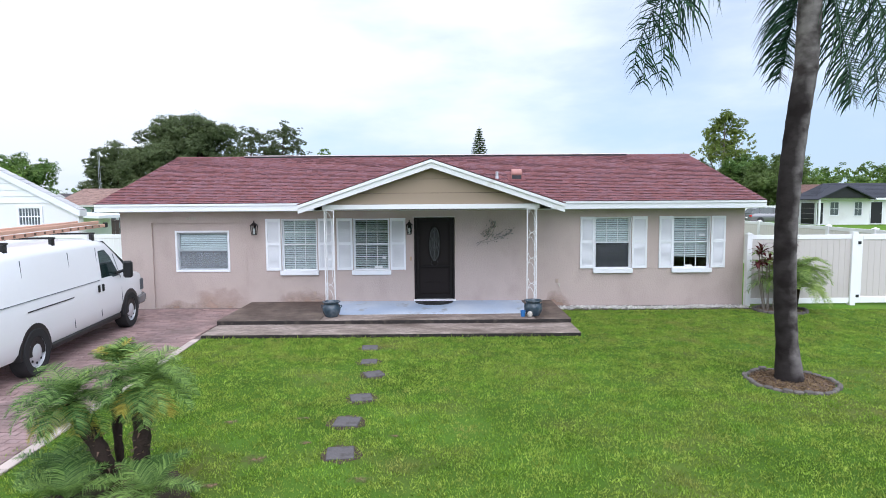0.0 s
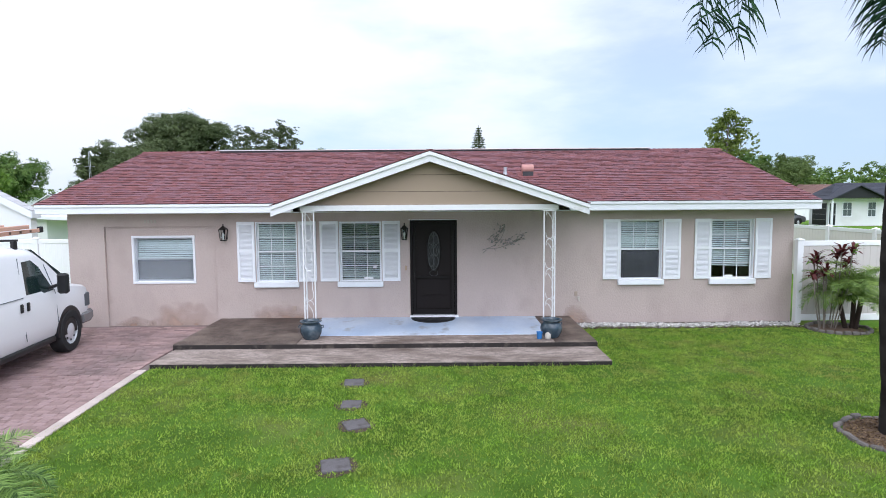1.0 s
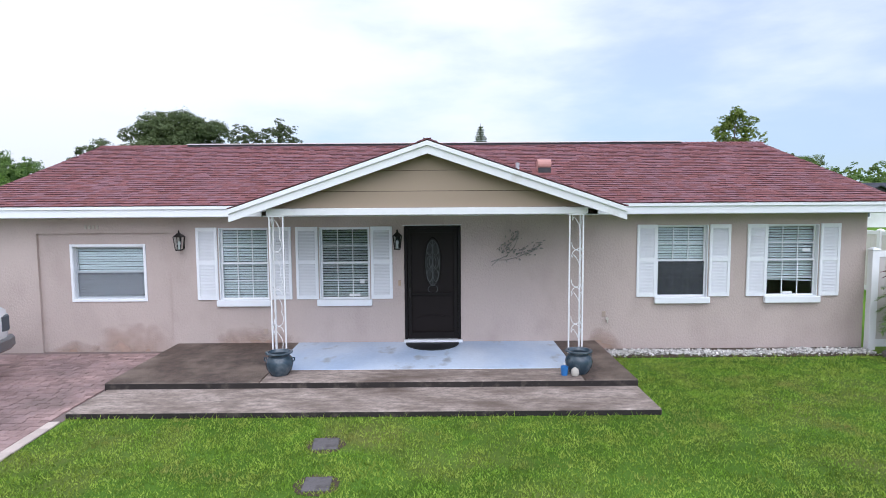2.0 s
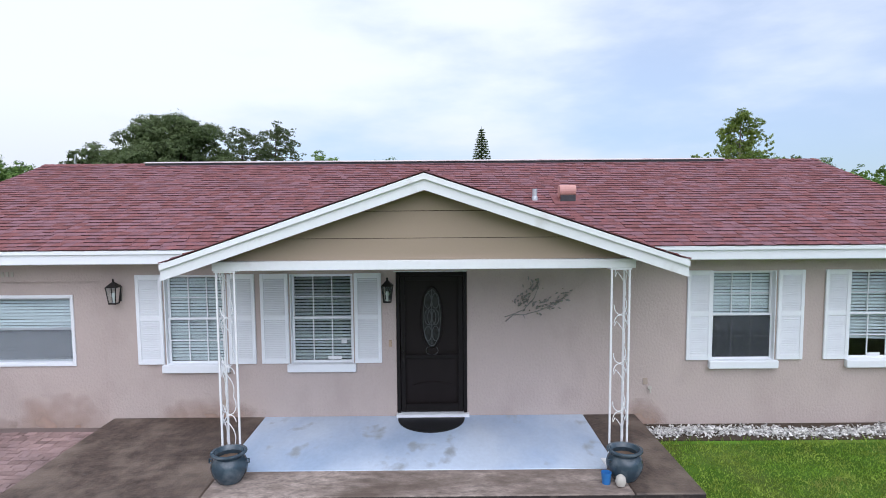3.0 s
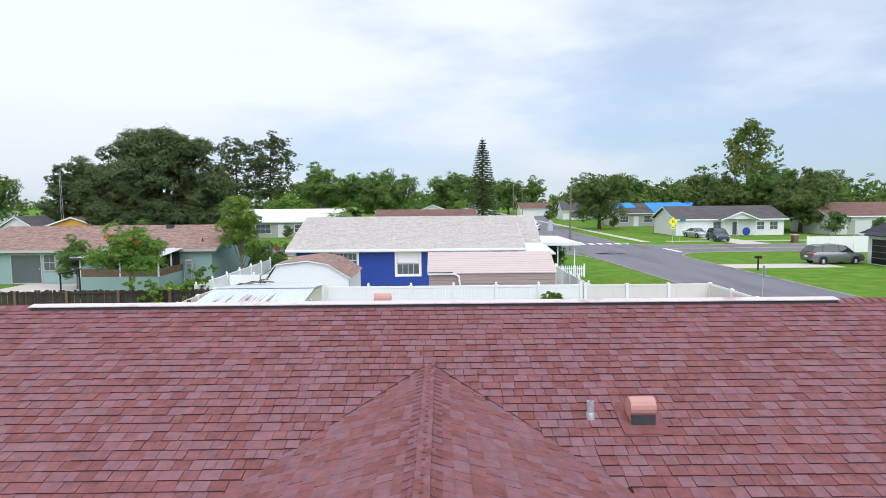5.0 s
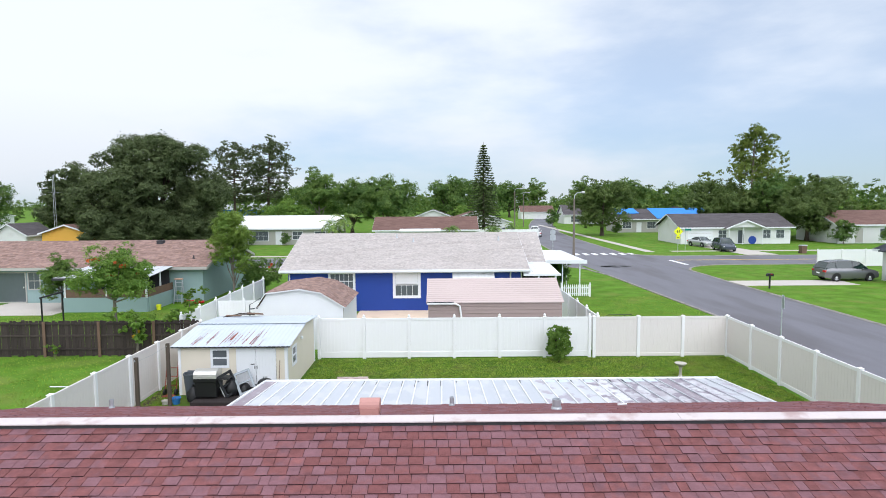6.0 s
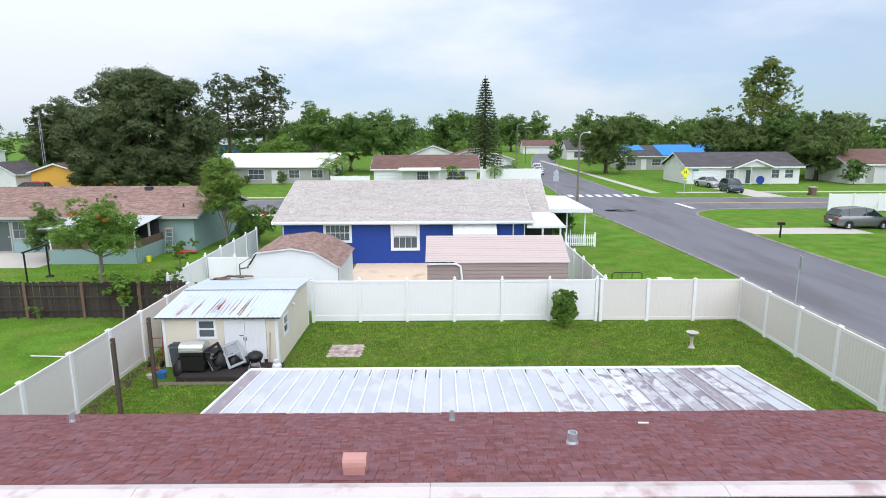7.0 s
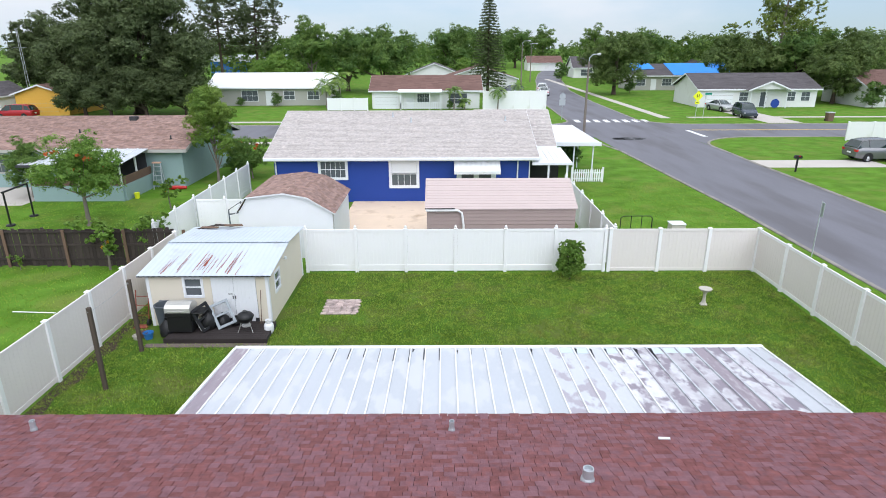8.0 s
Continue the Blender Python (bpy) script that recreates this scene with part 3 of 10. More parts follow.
def part(name, geo, mat, parent, label="", kind="", local=False):
    """One mesh under a thing or a part. The places in geo are the world's, unless local."""
    if not local:
        base = Vector(parent.location)
        up = parent.parent
        while up:
            base += Vector(up.location)
            up = up.parent
        geo.v = [(p[0] - base.x, p[1] - base.y, p[2] - base.z) for p in geo.v]
    ob = new(name, geo.mesh(name, mat))
    ob.parent = parent
    return tagged(ob, label, "", "", kind)


def solid_thing(name, geo, mat, label, category, group="", kind=""):
    return tagged(new(name, geo.mesh(name, mat)), label, category, group, kind)


def piece(name, mesh, parent, m):
    ob = new(name, mesh)
    ob.parent = parent
    ob.matrix_local = m
    return ob


def leaf_mesh(name, points, normals, size, mat, seed=0, squash=0.55, ruffle=0.55):
    """Many small leaves: one bent leaf at each place, turned at random about its normal."""
    rng = np.random.default_rng(seed)
    n = len(points)
    points, normals = np.asarray(points, float), np.asarray(normals, float) + rng.normal(0, ruffle, (n, 3))
    normals /= np.linalg.norm(normals, axis=1)[:, None] + 1e-9
    ref = rng.normal(0, 1, (n, 3))
    u = np.cross(normals, ref)
    u /= np.linalg.norm(u, axis=1)[:, None] + 1e-9
    w = np.cross(normals, u)
    s = (np.asarray(size) * rng.uniform(0.6, 1.35, n))[:, None]
    a, b = points - u * s, points + u * s
    c, d = points + w * s * squash + normals * s * 0.25, points - w * s * squash + normals * s * 0.25
    v = np.stack([a, c, b, d], 1).reshape(-1, 3)
    me = bpy.data.meshes.new(name)
    me.vertices.add(4 * n)
    me.vertices.foreach_set("co", v.astype(np.float32).ravel())
    k = np.arange(n) * 4
    tri = np.stack([k, k + 1, k + 2, k, k + 2, k + 3], 1).reshape(-1)
    me.loops.add(6 * n)
    me.loops.foreach_set("vertex_index", tri.astype(np.int32))
    me.polygons.add(2 * n)
    me.polygons.foreach_set("loop_start", (np.arange(2 * n) * 3).astype(np.int32))
    me.materials.append(mat)
    me.update(calc_edges=True)
    return me


# ---- ground and roads ----
g = Geo()
for i in range(-12, 12):
    for j in range(-6, 18):
        x0, y0 = i * 250 / 3, j * 250 / 3
        g.add([(x0, y0, 0), (x0 + 250 / 3, y0, 0), (x0 + 250 / 3, y0 + 250 / 3, 0), (x0, y0 + 250 / 3, 0)], [(0, 1, 2, 3)])
ground = solid_thing("ground", g, LAWN, "flat mown green lawn and verge ground around the houses", "ground", kind="structure")


def ribbon(left, right, z):
    """A flat strip between two lines of places."""
    q = Geo()
    p = [(x, y, z) for x, y in left] + [(x, y, z) for x, y in right]
    n = len(left)
    return q.add(p, [(i, n + i, n + i + 1, i + 1) for i in range(n - 1)])


def kerb(name, line, w=0.24, h=0.06, label="pale concrete kerb along the asphalt street"):
    """A low concrete edge along a line of places, with rounded shoulders."""
    q = Geo()
    prof = [(-w / 2, 0.0), (-w / 2, h * 0.55), (-w / 2 + 0.04, h), (w / 2 - 0.05, h), (w / 2, h * 0.3), (w / 2, 0.0)]
    p = []
    for i, (x, y) in enumerate(line):
        a, b = line[max(i - 1, 0)], line[min(i + 1, len(line) - 1)]
        d = Vector((b[0] - a[0], b[1] - a[1])).normalized()
        p += [(x + d.y * u, y - d.x * u, z) for u, z in prof]
    m = len(prof)
    f = [(i * m + k, i * m + k + 1, (i + 1) * m + k + 1, (i + 1) * m + k) for i in range(len(line) - 1) for k in range(m - 1)]
    q.add(p, f)
    return solid_thing(name, q, KERB, label, "kerb", kind="structure")


def arc(cx, cy, r, a0, a1, n=10):
    return [(cx + r * math.cos(radians(a0 + (a1 - a0) * i / n)), cy + r * math.sin(radians(a0 + (a1 - a0) * i / n))) for i in range(n + 1)]


WEST = [(16.2, -60), (16.2, 20), (16.1, 47), (15.2, 66), (14.9, 74)]
EAST = [(23.7, -60), (23.7, 20), (23.75, 46), (23.8, 61), (24.0, 66)]
NW = [(14.9, 84), (14.9, 89), (15.6, 108), (16.4, 122), (18.0, 134), (20.5, 150), (24.0, 175), (29, 205), (36, 240)]
NE = [(23.4, 84), (23.5, 100), (23.8, 112), (24.4, 125), (25.2, 138), (27.6, 154), (31, 178), (36, 206), (43, 240)]
road = solid_thing("road", ribbon(WEST, [(23.7, -60), (23.7, 20), (23.75, 46), (23.85, 62), (24.0, 74)], 0.012), ASPHALT, "worn grey asphalt side street beside the corner lot", "road", kind="structure")
cross = solid_thing("road_cross", ribbon([(-160, 84), (160, 84)], [(-160, 74), (160, 74)], 0.016), ASPHALT, "grey asphalt cross street behind the blue house", "road", kind="structure")
north = solid_thing("road_north", ribbon(NW, NE, 0.012), ASPHALT, "grey asphalt street that bends away between the houses", "road", kind="structure")
fill = Geo()
ce = arc(30.0, 68.0, 6.0, 180, 90)
fill.add([(24.0, 74.0, 0.013)] + [(x, y, 0.013) for x, y in ce], [(0, i + 1, i + 2) for i in range(len(ce) - 1)])
cw = arc(9.6, 69.0, 5.0, 0, 90)
fill.add([(14.6, 74.0, 0.013)] + [(x, y, 0.013) for x, y in cw], [(0, i + 2, i + 1) for i in range(len(cw) - 1)])
cn = arc(10.9, 88.0, 4.0, 0, -90)
fill.add([(14.9, 84.0, 0.013)] + [(x, y, 0.013) for x, y in cn], [(0, i + 1, i + 2) for i in range(len(cn) - 1)])
cs = arc(28.4, 89.0, 5.0, 180, 270)
fill.add([(23.4, 84.0, 0.013)] + [(x, y, 0.013) for x, y in cs], [(0, i + 2, i + 1) for i in range(len(cs) - 1)])
solid_thing("road_corner", fill, ASPHALT, "rounded asphalt corners of the street crossing", "road", kind="structure")
kerb("kerb_1", [(16.2, -60), (16.2, 20), (16.1, 47), (15.2, 66), (14.6, 69)] + cw[1:] + [(-160, 74)])
kerb("kerb_2", [(160, 74)] + ce[::-1] + [(24.0, 66), (23.8, 61), (23.75, 46), (23.7, 20), (23.7, -60)])
kerb("kerb_3", [(-160, 84)] + cn[::-1] + NW[1:])
kerb("kerb_4", NE[::-1][:-2] + [(23.5, 92)] + cs + [(160, 84)])
# crossing stripes and lines
for i in range(10):
    q = Geo()
    x = 15.6 + i * 1.16 + 0.0
    q.add([(x, 86.0, 0.02), (x + 0.62, 86.0, 0.02), (x + 0.75, 88.6, 0.02), (x + 0.13, 88.6, 0.02)], [(0, 1, 2, 3)])
    if i < 8:
        solid_thing("crossing_stripe", q, ROAD_PAINT, "white painted stripe of a pedestrian crossing", "road marking", "crossing stripes", "structure")
q = Geo().box(25.6, 26.1, 74.3, 79.0, 0.018, 0.021)
solid_thing("stop_line", q, ROAD_PAINT, "white painted stop line at the cross street", "road marking", kind="structure")
q = Geo().box(26.5, 150, 78.9, 79.05, 0.018, 0.021)
q.box(26.5, 150, 79.2, 79.35, 0.018, 0.021)
solid_thing("road_line", q, ROAD_YELLOW, "double yellow centre line on the cross street", "road marking", kind="structure")
q = Geo()
for k in range(7):
    a = k * 0.9
    q.lathe([(0.0, 0.0235), (0.35 + 0.25 * math.sin(3 * a) ** 2, 0.0235)], 9, 18.0 + 0.75 * math.cos(a) * 1.6, 73.0 + 0.5 * math.sin(a))
solid_thing("road_patch", q, DIRT_SHADE_BLACK, "dark worn patch of tar on the asphalt", "road patch", kind="structure")


def pavement(name, x0, x1, y0, y1, z=0.03, mat=PALE_CONCRETE, label="pale concrete pavement slabs beside the street", cut=1.5):
    """A concrete path in bays with open joints."""
    root = thing(name, label, "pavement", ((x0 + x1) / 2, (y0 + y1) / 2, 0), kind="structure")
    long_x = (x1 - x0) > (y1 - y0)
    n = max(1, round(max(x1 - x0, y1 - y0) / cut))
    for i in range(n):
        q = Geo()
        if long_x:
            w = (x1 - x0) / n
            q.box(x0 + i * w + 0.006, x0 + (i + 1) * w - 0.006, y0, y1, 0.0, z, 0.008)
        else:
            w = (y1 - y0) / n
            q.box(x0, x1, y0 + i * w + 0.006, y0 + (i + 1) * w - 0.006, 0.0, z, 0.008)
        part("paving_slab", q, mat, root)
    return root


pavement("pavement_1", 26.9, 28.1, 90, 180, cut=4)
pavement("pavement_2", 30.5, 80, 90.2, 91.3, cut=4)
pavement("pavement_3", -80, 9, 70.4, 71.6, cut=4)
pavement("pavement_4", -80, 9, 86.4, 87.6, cut=4)
pavement("driveway_1", 24.0, 33.2, 58.7, 61.6, 0.025, label="pale concrete driveway where the grey car is parked", cut=3)
pavement("driveway_2", 37.6, 41.6, 85, 101.5, 0.025, label="pale concrete driveway of the white house", cut=3)


# ---- the house ----
HX0, HX1, HY0, HY1 = -8.08, 7.66, 15.2, 23.55
EY0, EY1, RY = 14.72, 24.02, 19.42
EZ, RZ = 2.675, 4.11
RX0, RX1 = -8.42, 7.92
PITCH = (RZ - EZ) / (RY - EY0)
PITCH_REAR = (RZ - EZ) / (EY1 - RY)
house = thing("house", "single-storey beige stucco house with red shingle roof and gabled porch", "house", (0, 15.2, 0))

WINDOWS = [(-4.03, -3.14, 0.95, 2.27), (-2.22, -1.31, 0.95, 2.27), (3.88, 4.80, 0.95, 2.27), (5.87, 6.80, 0.95, 2.27)]
DOOR = (-0.69, 0.335, 0.14, 2.29)
INFILL = (-7.30, -4.90, 0.0, 2.19)
q = Geo().wall(HX0, HX1, 0.0, 2.62, HY0, HY0 + 0.2, [*WINDOWS, DOOR, INFILL])
part("wall_front", q, STUCCO, house, "beige sand-finish stucco front wall")
q = Geo().wall(INFILL[0], INFILL[1], 0.0, INFILL[3], HY0 + 0.055, HY0 + 0.2, [(-6.70, -5.41, 0.98, 1.95)])
part("wall_infill", q, STUCCO, house, "recessed stucco infill of a former garage door")
gable_side = [(HY0 + 0.2, 0.0), (HY1 - 0.2, 0.0), (HY1 - 0.2, 2.6), (RY, RZ - 0.28), (HY0 + 0.2, 2.6)]
part("wall_left", Geo().prism(gable_side, HX0, HX0 + 0.2, "x"), STUCCO, house)
part("wall_right", Geo().prism(gable_side, HX1 - 0.2, HX1, "x"), STUCCO, house)
part("wall_rear", Geo().wall(HX0, HX1, 0.0, 2.62, HY1 - 0.2, HY1), STUCCO, house)
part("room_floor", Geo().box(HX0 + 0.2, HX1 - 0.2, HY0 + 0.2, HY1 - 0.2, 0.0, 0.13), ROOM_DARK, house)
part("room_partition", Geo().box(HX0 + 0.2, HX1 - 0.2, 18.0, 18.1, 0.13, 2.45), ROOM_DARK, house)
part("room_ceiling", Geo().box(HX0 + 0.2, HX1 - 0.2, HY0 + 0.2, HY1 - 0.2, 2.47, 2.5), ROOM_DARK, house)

# rusty damp at the foot of the wall
rs = random.Random(3)
for cx, cw, ch, yy in ((-5.72, 0.62, 0.26, HY0 + 0.052), (-3.45, 0.68, 0.26, HY0 - 0.003), (2.95, 0.30, 0.16, HY0 - 0.003), (-6.75, 0.40, 0.02, HY0 + 0.052)):
    q = Geo()
    n = 26
    top = [(cx - 1.25 * cw + 2.5 * cw * i / n, 0.20 + ch * 1.3) for i in range(n + 1)]
    q.add([(x, yy, 0.005) for x, z in top] + [(x, yy, z) for x, z in top], [(i, i + 1, n + 2 + i, n + 1 + i) for i in range(n)])
    part("damp_stain", q, STUCCO_RUST, house, "rusty damp stain at the foot of the stucco")

# roof decks, in plates under the shingles
T = 0.05
deck = Geo()
deck.slab([(RX0, EY0, EZ), (RX1, EY0, EZ), (RX1, RY, RZ), (RX0, RY, RZ)], 0.07)
deck.slab([(RX0, RY, RZ), (RX1, RY, RZ), (RX1, EY1, EZ), (RX0, EY1, EZ)], 0.07)
part("roof", deck, DECK_FELT, house, "low red-brown asphalt shingle roof")
GX, GW, GY0 = -0.21, 2.90, 13.28
GPZ, GEZ = 3.615, 2.64
GP = (GPZ - GEZ) / GW
top_y = EY0 + (GPZ - EZ) / PITCH
deck = Geo()
deck.add([(GX, GY0, GPZ), (GX, top_y, GPZ), (GX - GW, EY0 + 0.02, GEZ), (GX - GW, GY0, GEZ), (GX + GW, GY0, GEZ), (GX + GW, EY0 + 0.02, GEZ)],
         [(0, 1, 2, 3), (0, 4, 5, 1)])
deck.add([(GX, GY0, GPZ - 0.06), (GX, top_y - 0.4, GPZ - 0.06), (GX - GW, EY0 + 0.02, GEZ - 0.06), (GX - GW, GY0, GEZ - 0.06), (GX + GW, GY0, GEZ - 0.06), (GX + GW, EY0 + 0.02, GEZ - 0.06)],
         [(3, 2, 1, 0), (1, 5, 4, 0)])
part("porch_roof", deck, SHINGLE, house, "red shingle gable roof over the porch")

# white fascia boards: two layers, the upper one a drip edge
q = Geo()
for a, b in ((RX0, GX - GW + 0.02), (GX + GW - 0.02, RX1)):
    part("fascia", Geo().box(a, b, EY0 - 0.02, EY0 + 0.02, EZ - 0.19, EZ - 0.045, 0.004), WHITE, house, "white painted fascia board")
    part("drip_edge", Geo().box(a, b, EY0 - 0.045, EY0 - 0.021, EZ - 0.06, EZ - 0.005, 0.004), WHITE, house, "white metal drip edge")
part("fascia", Geo().box(RX0, RX1, EY1 - 0.02, EY1 + 0.02, EZ - 0.19, EZ - 0.01, 0.004), WHITE, house, "white painted fascia board")
for s in (-1, 1):
    q = Geo()
    for lo, hi, y0, y1 in ((-0.19, -0.055, GY0 - 0.02, GY0 + 0.03), (-0.07, -0.005, GY0 - 0.05, GY0 + 0.01)):
        q.prism([(GX, GPZ + lo), (GX, GPZ + hi), (GX + s * (GW + 0.03), GEZ + hi - 0.01), (GX + s * (GW + 0.03), GEZ + lo - 0.01)][:: s], y0, y1, "y")
    part("rake_board", q, WHITE_OLD, house, "white rake board of the porch gable")
    x = RX0 if s < 0 else RX1
    for ya, yb in ((EY0, RY), (EY1, RY)):
        q = Geo().prism([(ya, EZ - 0.19), (ya, EZ - 0.005), (yb, RZ - 0.005), (yb, RZ - 0.19)], x - 0.02, x + 0.02, "x")
        part("rake_board", q, WHITE, house)
q = Geo()
q.box(RX0 + 0.02, RX1 - 0.02, EY0 + 0.02, HY0, EZ - 0.20, EZ - 0.185)
part("soffit", q, WHITE_OLD, house, "painted soffit under the eaves")
part("soffit", Geo().box(RX0 + 0.02, RX1 - 0.02, HY1, EY1 - 0.02, EZ - 0.20, EZ - 0.185), WHITE_OLD, house)
# porch gable: sheets of tan siding, beam, ceiling, side beams
SY = 13.50
seams = [2.635, 2.885, 3.195, GPZ - 0.06]
for i in range(3):
    z0, z1 = seams[i], seams[i + 1] - 0.006
    w0, w1 = (GPZ - 0.07 - z0) / GP, max(0.02, (GPZ - 0.07 - z1) / GP)
    w0 = min(w0, 2.75)
    q = Geo().prism([(GX - w0, z0), (GX + w0, z0), (GX + w1, z1), (GX - w1, z1)], SY, SY + 0.02 + 0.002 * i, "y")
    part("gable_panel", q, SIDING_TAN, house, "tan painted gable siding sheet")
part("porch_beam", Geo().box(-2.64, 2.19, 13.44, 13.60, 2.525, 2.632, 0.006), WHITE_OLD, house, "white porch beam")
for x in (-2.64, 2.05):
    part("porch_beam", Geo().box(x, x + 0.14, 13.60, HY0, 2.52, 2.628, 0.006), WHITE_OLD, house)
part("porch_ceiling", Geo().box(-2.64, 2.19, 13.60, HY0, 2.634, 2.645), SIDING_TAN, house, "flat porch ceiling")
part("porch_soffit", Geo().slab([(GX - GW + 0.02, GY0 + 0.03, GEZ - 0.065), (-2.64, GY0 + 0.03, 2.66), (-2.64, HY0, 2.66), (GX - GW + 0.02, HY0, GEZ - 0.065)], 0.01), WHITE_OLD, house)
part("porch_soffit", Geo().slab([(2.19, GY0 + 0.03, 2.66), (GX + GW - 0.02, GY0 + 0.03, GEZ - 0.065), (GX + GW - 0.02, HY0, GEZ - 0.065), (2.19, HY0, 2.66)], 0.01), WHITE_OLD, house)


def ring(c, r, z0, z1, y, n=18, a0=0.0, a1=2 * math.pi, rx=None):
    return [(c + (rx or r) * math.cos(a0 + (a1 - a0) * i / n), y, (z0 + z1) / 2 + (z1 - z0) / 2 * math.sin(a0 + (a1 - a0) * i / n)) for i in range(n + 1)]


def porch_column(x, y):
    """An open iron column: three posts of an angle, with scrolls in both faces."""
    col = new("porch_column")
    col.parent = house
    col.location = (x, y - 15.2, 0)
    tagged(col, "white wrought-iron porch column with scrolls")
    w = 0.205
    s = -1 if x > 0 else 1
    posts = [(x, y), (x + w, y), (x if s > 0 else x + w, y + w)]
    for px_, py_ in posts:
        part("post", Geo().box(px_ - 0.011, px_ + 0.011, py_ - 0.011, py_ + 0.011, 0.17, 2.525, 0.003), IRON_WHITE, col)
    part("foot_plate", Geo().box(x - 0.03, x + w + 0.03, y - 0.03, y + w + 0.03, 0.17, 0.18), IRON_WHITE, col)
    part("head_plate", Geo().box(x - 0.02, x + w + 0.02, y - 0.02, y + w + 0.02, 2.505, 2.524), IRON_WHITE, col)
    for face in (0, 1):
        for k in range(4):
            z0 = 0.26 + k * 0.57
            path = []
            for i in range(33):
                u = i / 32
                if u < 0.3:
                    a = math.pi * (1.0 - 2.6 * u / 0.6)
                    px_, pz_ = 0.5 + 0.40 * math.cos(a), 0.13 + 0.115 * math.sin(-a)
                elif u < 0.7:
                    t = (u - 0.3) / 0.4
                    px_, pz_ = 0.62 + 0.26 * math.sin(math.pi * t) - 0.5 * t + 0.12, 0.22 + 0.30 * t
                else:
                    a = math.pi * (1.15 - 2.2 * (u - 0.7) / 0.6)
                    px_, pz_ = 0.5 + 0.38 * math.cos(a), 0.48 + 0.10 * math.sin(a)
                px_ = 0.06 + 0.88 * min(max(px_, 0.0), 1.0)
                if face == 0:
                    path.append((x + w * px_, y, z0 + pz_))
                else:
                    path.append((posts[2][0], y + w * px_, z0 + pz_))
            part("scroll", Geo().tube(path, 0.0055, 5), IRON_WHITE, col)
    return col


porch_column(-2.60, 13.46)
porch_column(1.92, 13.46)


def louvred_shutter(x0, x1, z0=0.97, z1=2.28):
    """A shutter with frame, middle rail and slanting louvres."""
    sh = new("shutter")
    sh.parent = house
    sh.location = ((x0 + x1) / 2, 0, z0)
    tagged(sh, "white louvred window shutter")
    y0, y1 = HY0 - 0.032, HY0 - 0.002
    e = 0.05
    zm = (z0 + z1) / 2 + 0.02
    q = Geo().box(x0, x0 + e, y0, y1, z0, z1, 0.004).box(x1 - e, x1, y0, y1, z0, z1, 0.004)
    for a, b in ((z0, z0 + 0.07), (zm - 0.035, zm + 0.035), (z1 - 0.07, z1)):
        q.box(x0 + e, x1 - e, y0 + 0.001, y1, a, b, 0.003)
    part("frame", q, WHITE, sh)
    q = Geo()
    for a, b in ((z0 + 0.07, zm - 0.035), (zm + 0.035, z1 - 0.07)):
        n = int((b - a) / 0.026)
        for i in range(n):
            z = a + (i + 0.5) * (b - a) / n
            q.add([(x0 + e, y0 + 0.006, z - 0.012), (x1 - e, y0 + 0.006, z - 0.012), (x1 - e, y1 - 0.004, z + 0.014), (x0 + e, y1 - 0.004, z + 0.014),
                   (x0 + e, y0 + 0.006, z - 0.006), (x1 - e, y0 + 0.006, z - 0.006)], [(0, 1, 2, 3), (0, 4, 5, 1), (4, 3, 2, 5)])
    part("louvres", q, WHITE, sh)
    return sh


for a, b in ((-4.43, -4.05), (-3.11, -2.72), (-2.64, -2.24), (-1.29, -0.90), (3.51, 3.87), (4.82, 5.20), (5.50, 5.86), (6.82, 7.18)):
    louvred_shutter(a, b)


SCREEN = bpy.data.materials.new("grey_insect_screen")
SCREEN.use_nodes = True
sn, sl = SCREEN.node_tree.nodes, SCREEN.node_tree.links
s_tp, s_mx = sn.new("ShaderNodeBsdfTransparent"), sn.new("ShaderNodeMixShader")
sn["Principled BSDF"].inputs["Base Color"].default_value = (0.16, 0.17, 0.19, 1)
sn["Principled BSDF"].inputs["Roughness"].default_value = 0.8
s_mx.inputs[0].default_value = 0.45
sl.new(s_tp.outputs[0], s_mx.inputs[1])
sl.new(sn["Principled BSDF"].outputs[0], s_mx.inputs[2])
sl.new(s_mx.outputs[0], sn["Material Output"].inputs["Surface"])


SCREEN_DARK = SCREEN.copy()
SCREEN_DARK.name = "dark_insect_screen"
SCREEN_DARK.node_tree.nodes["Principled BSDF"].inputs["Base Color"].default_value = (0.035, 0.04, 0.045, 1)
for nd in SCREEN_DARK.node_tree.nodes:
    if nd.bl_idname == "ShaderNodeMixShader":
        nd.inputs[0].default_value = 0.72


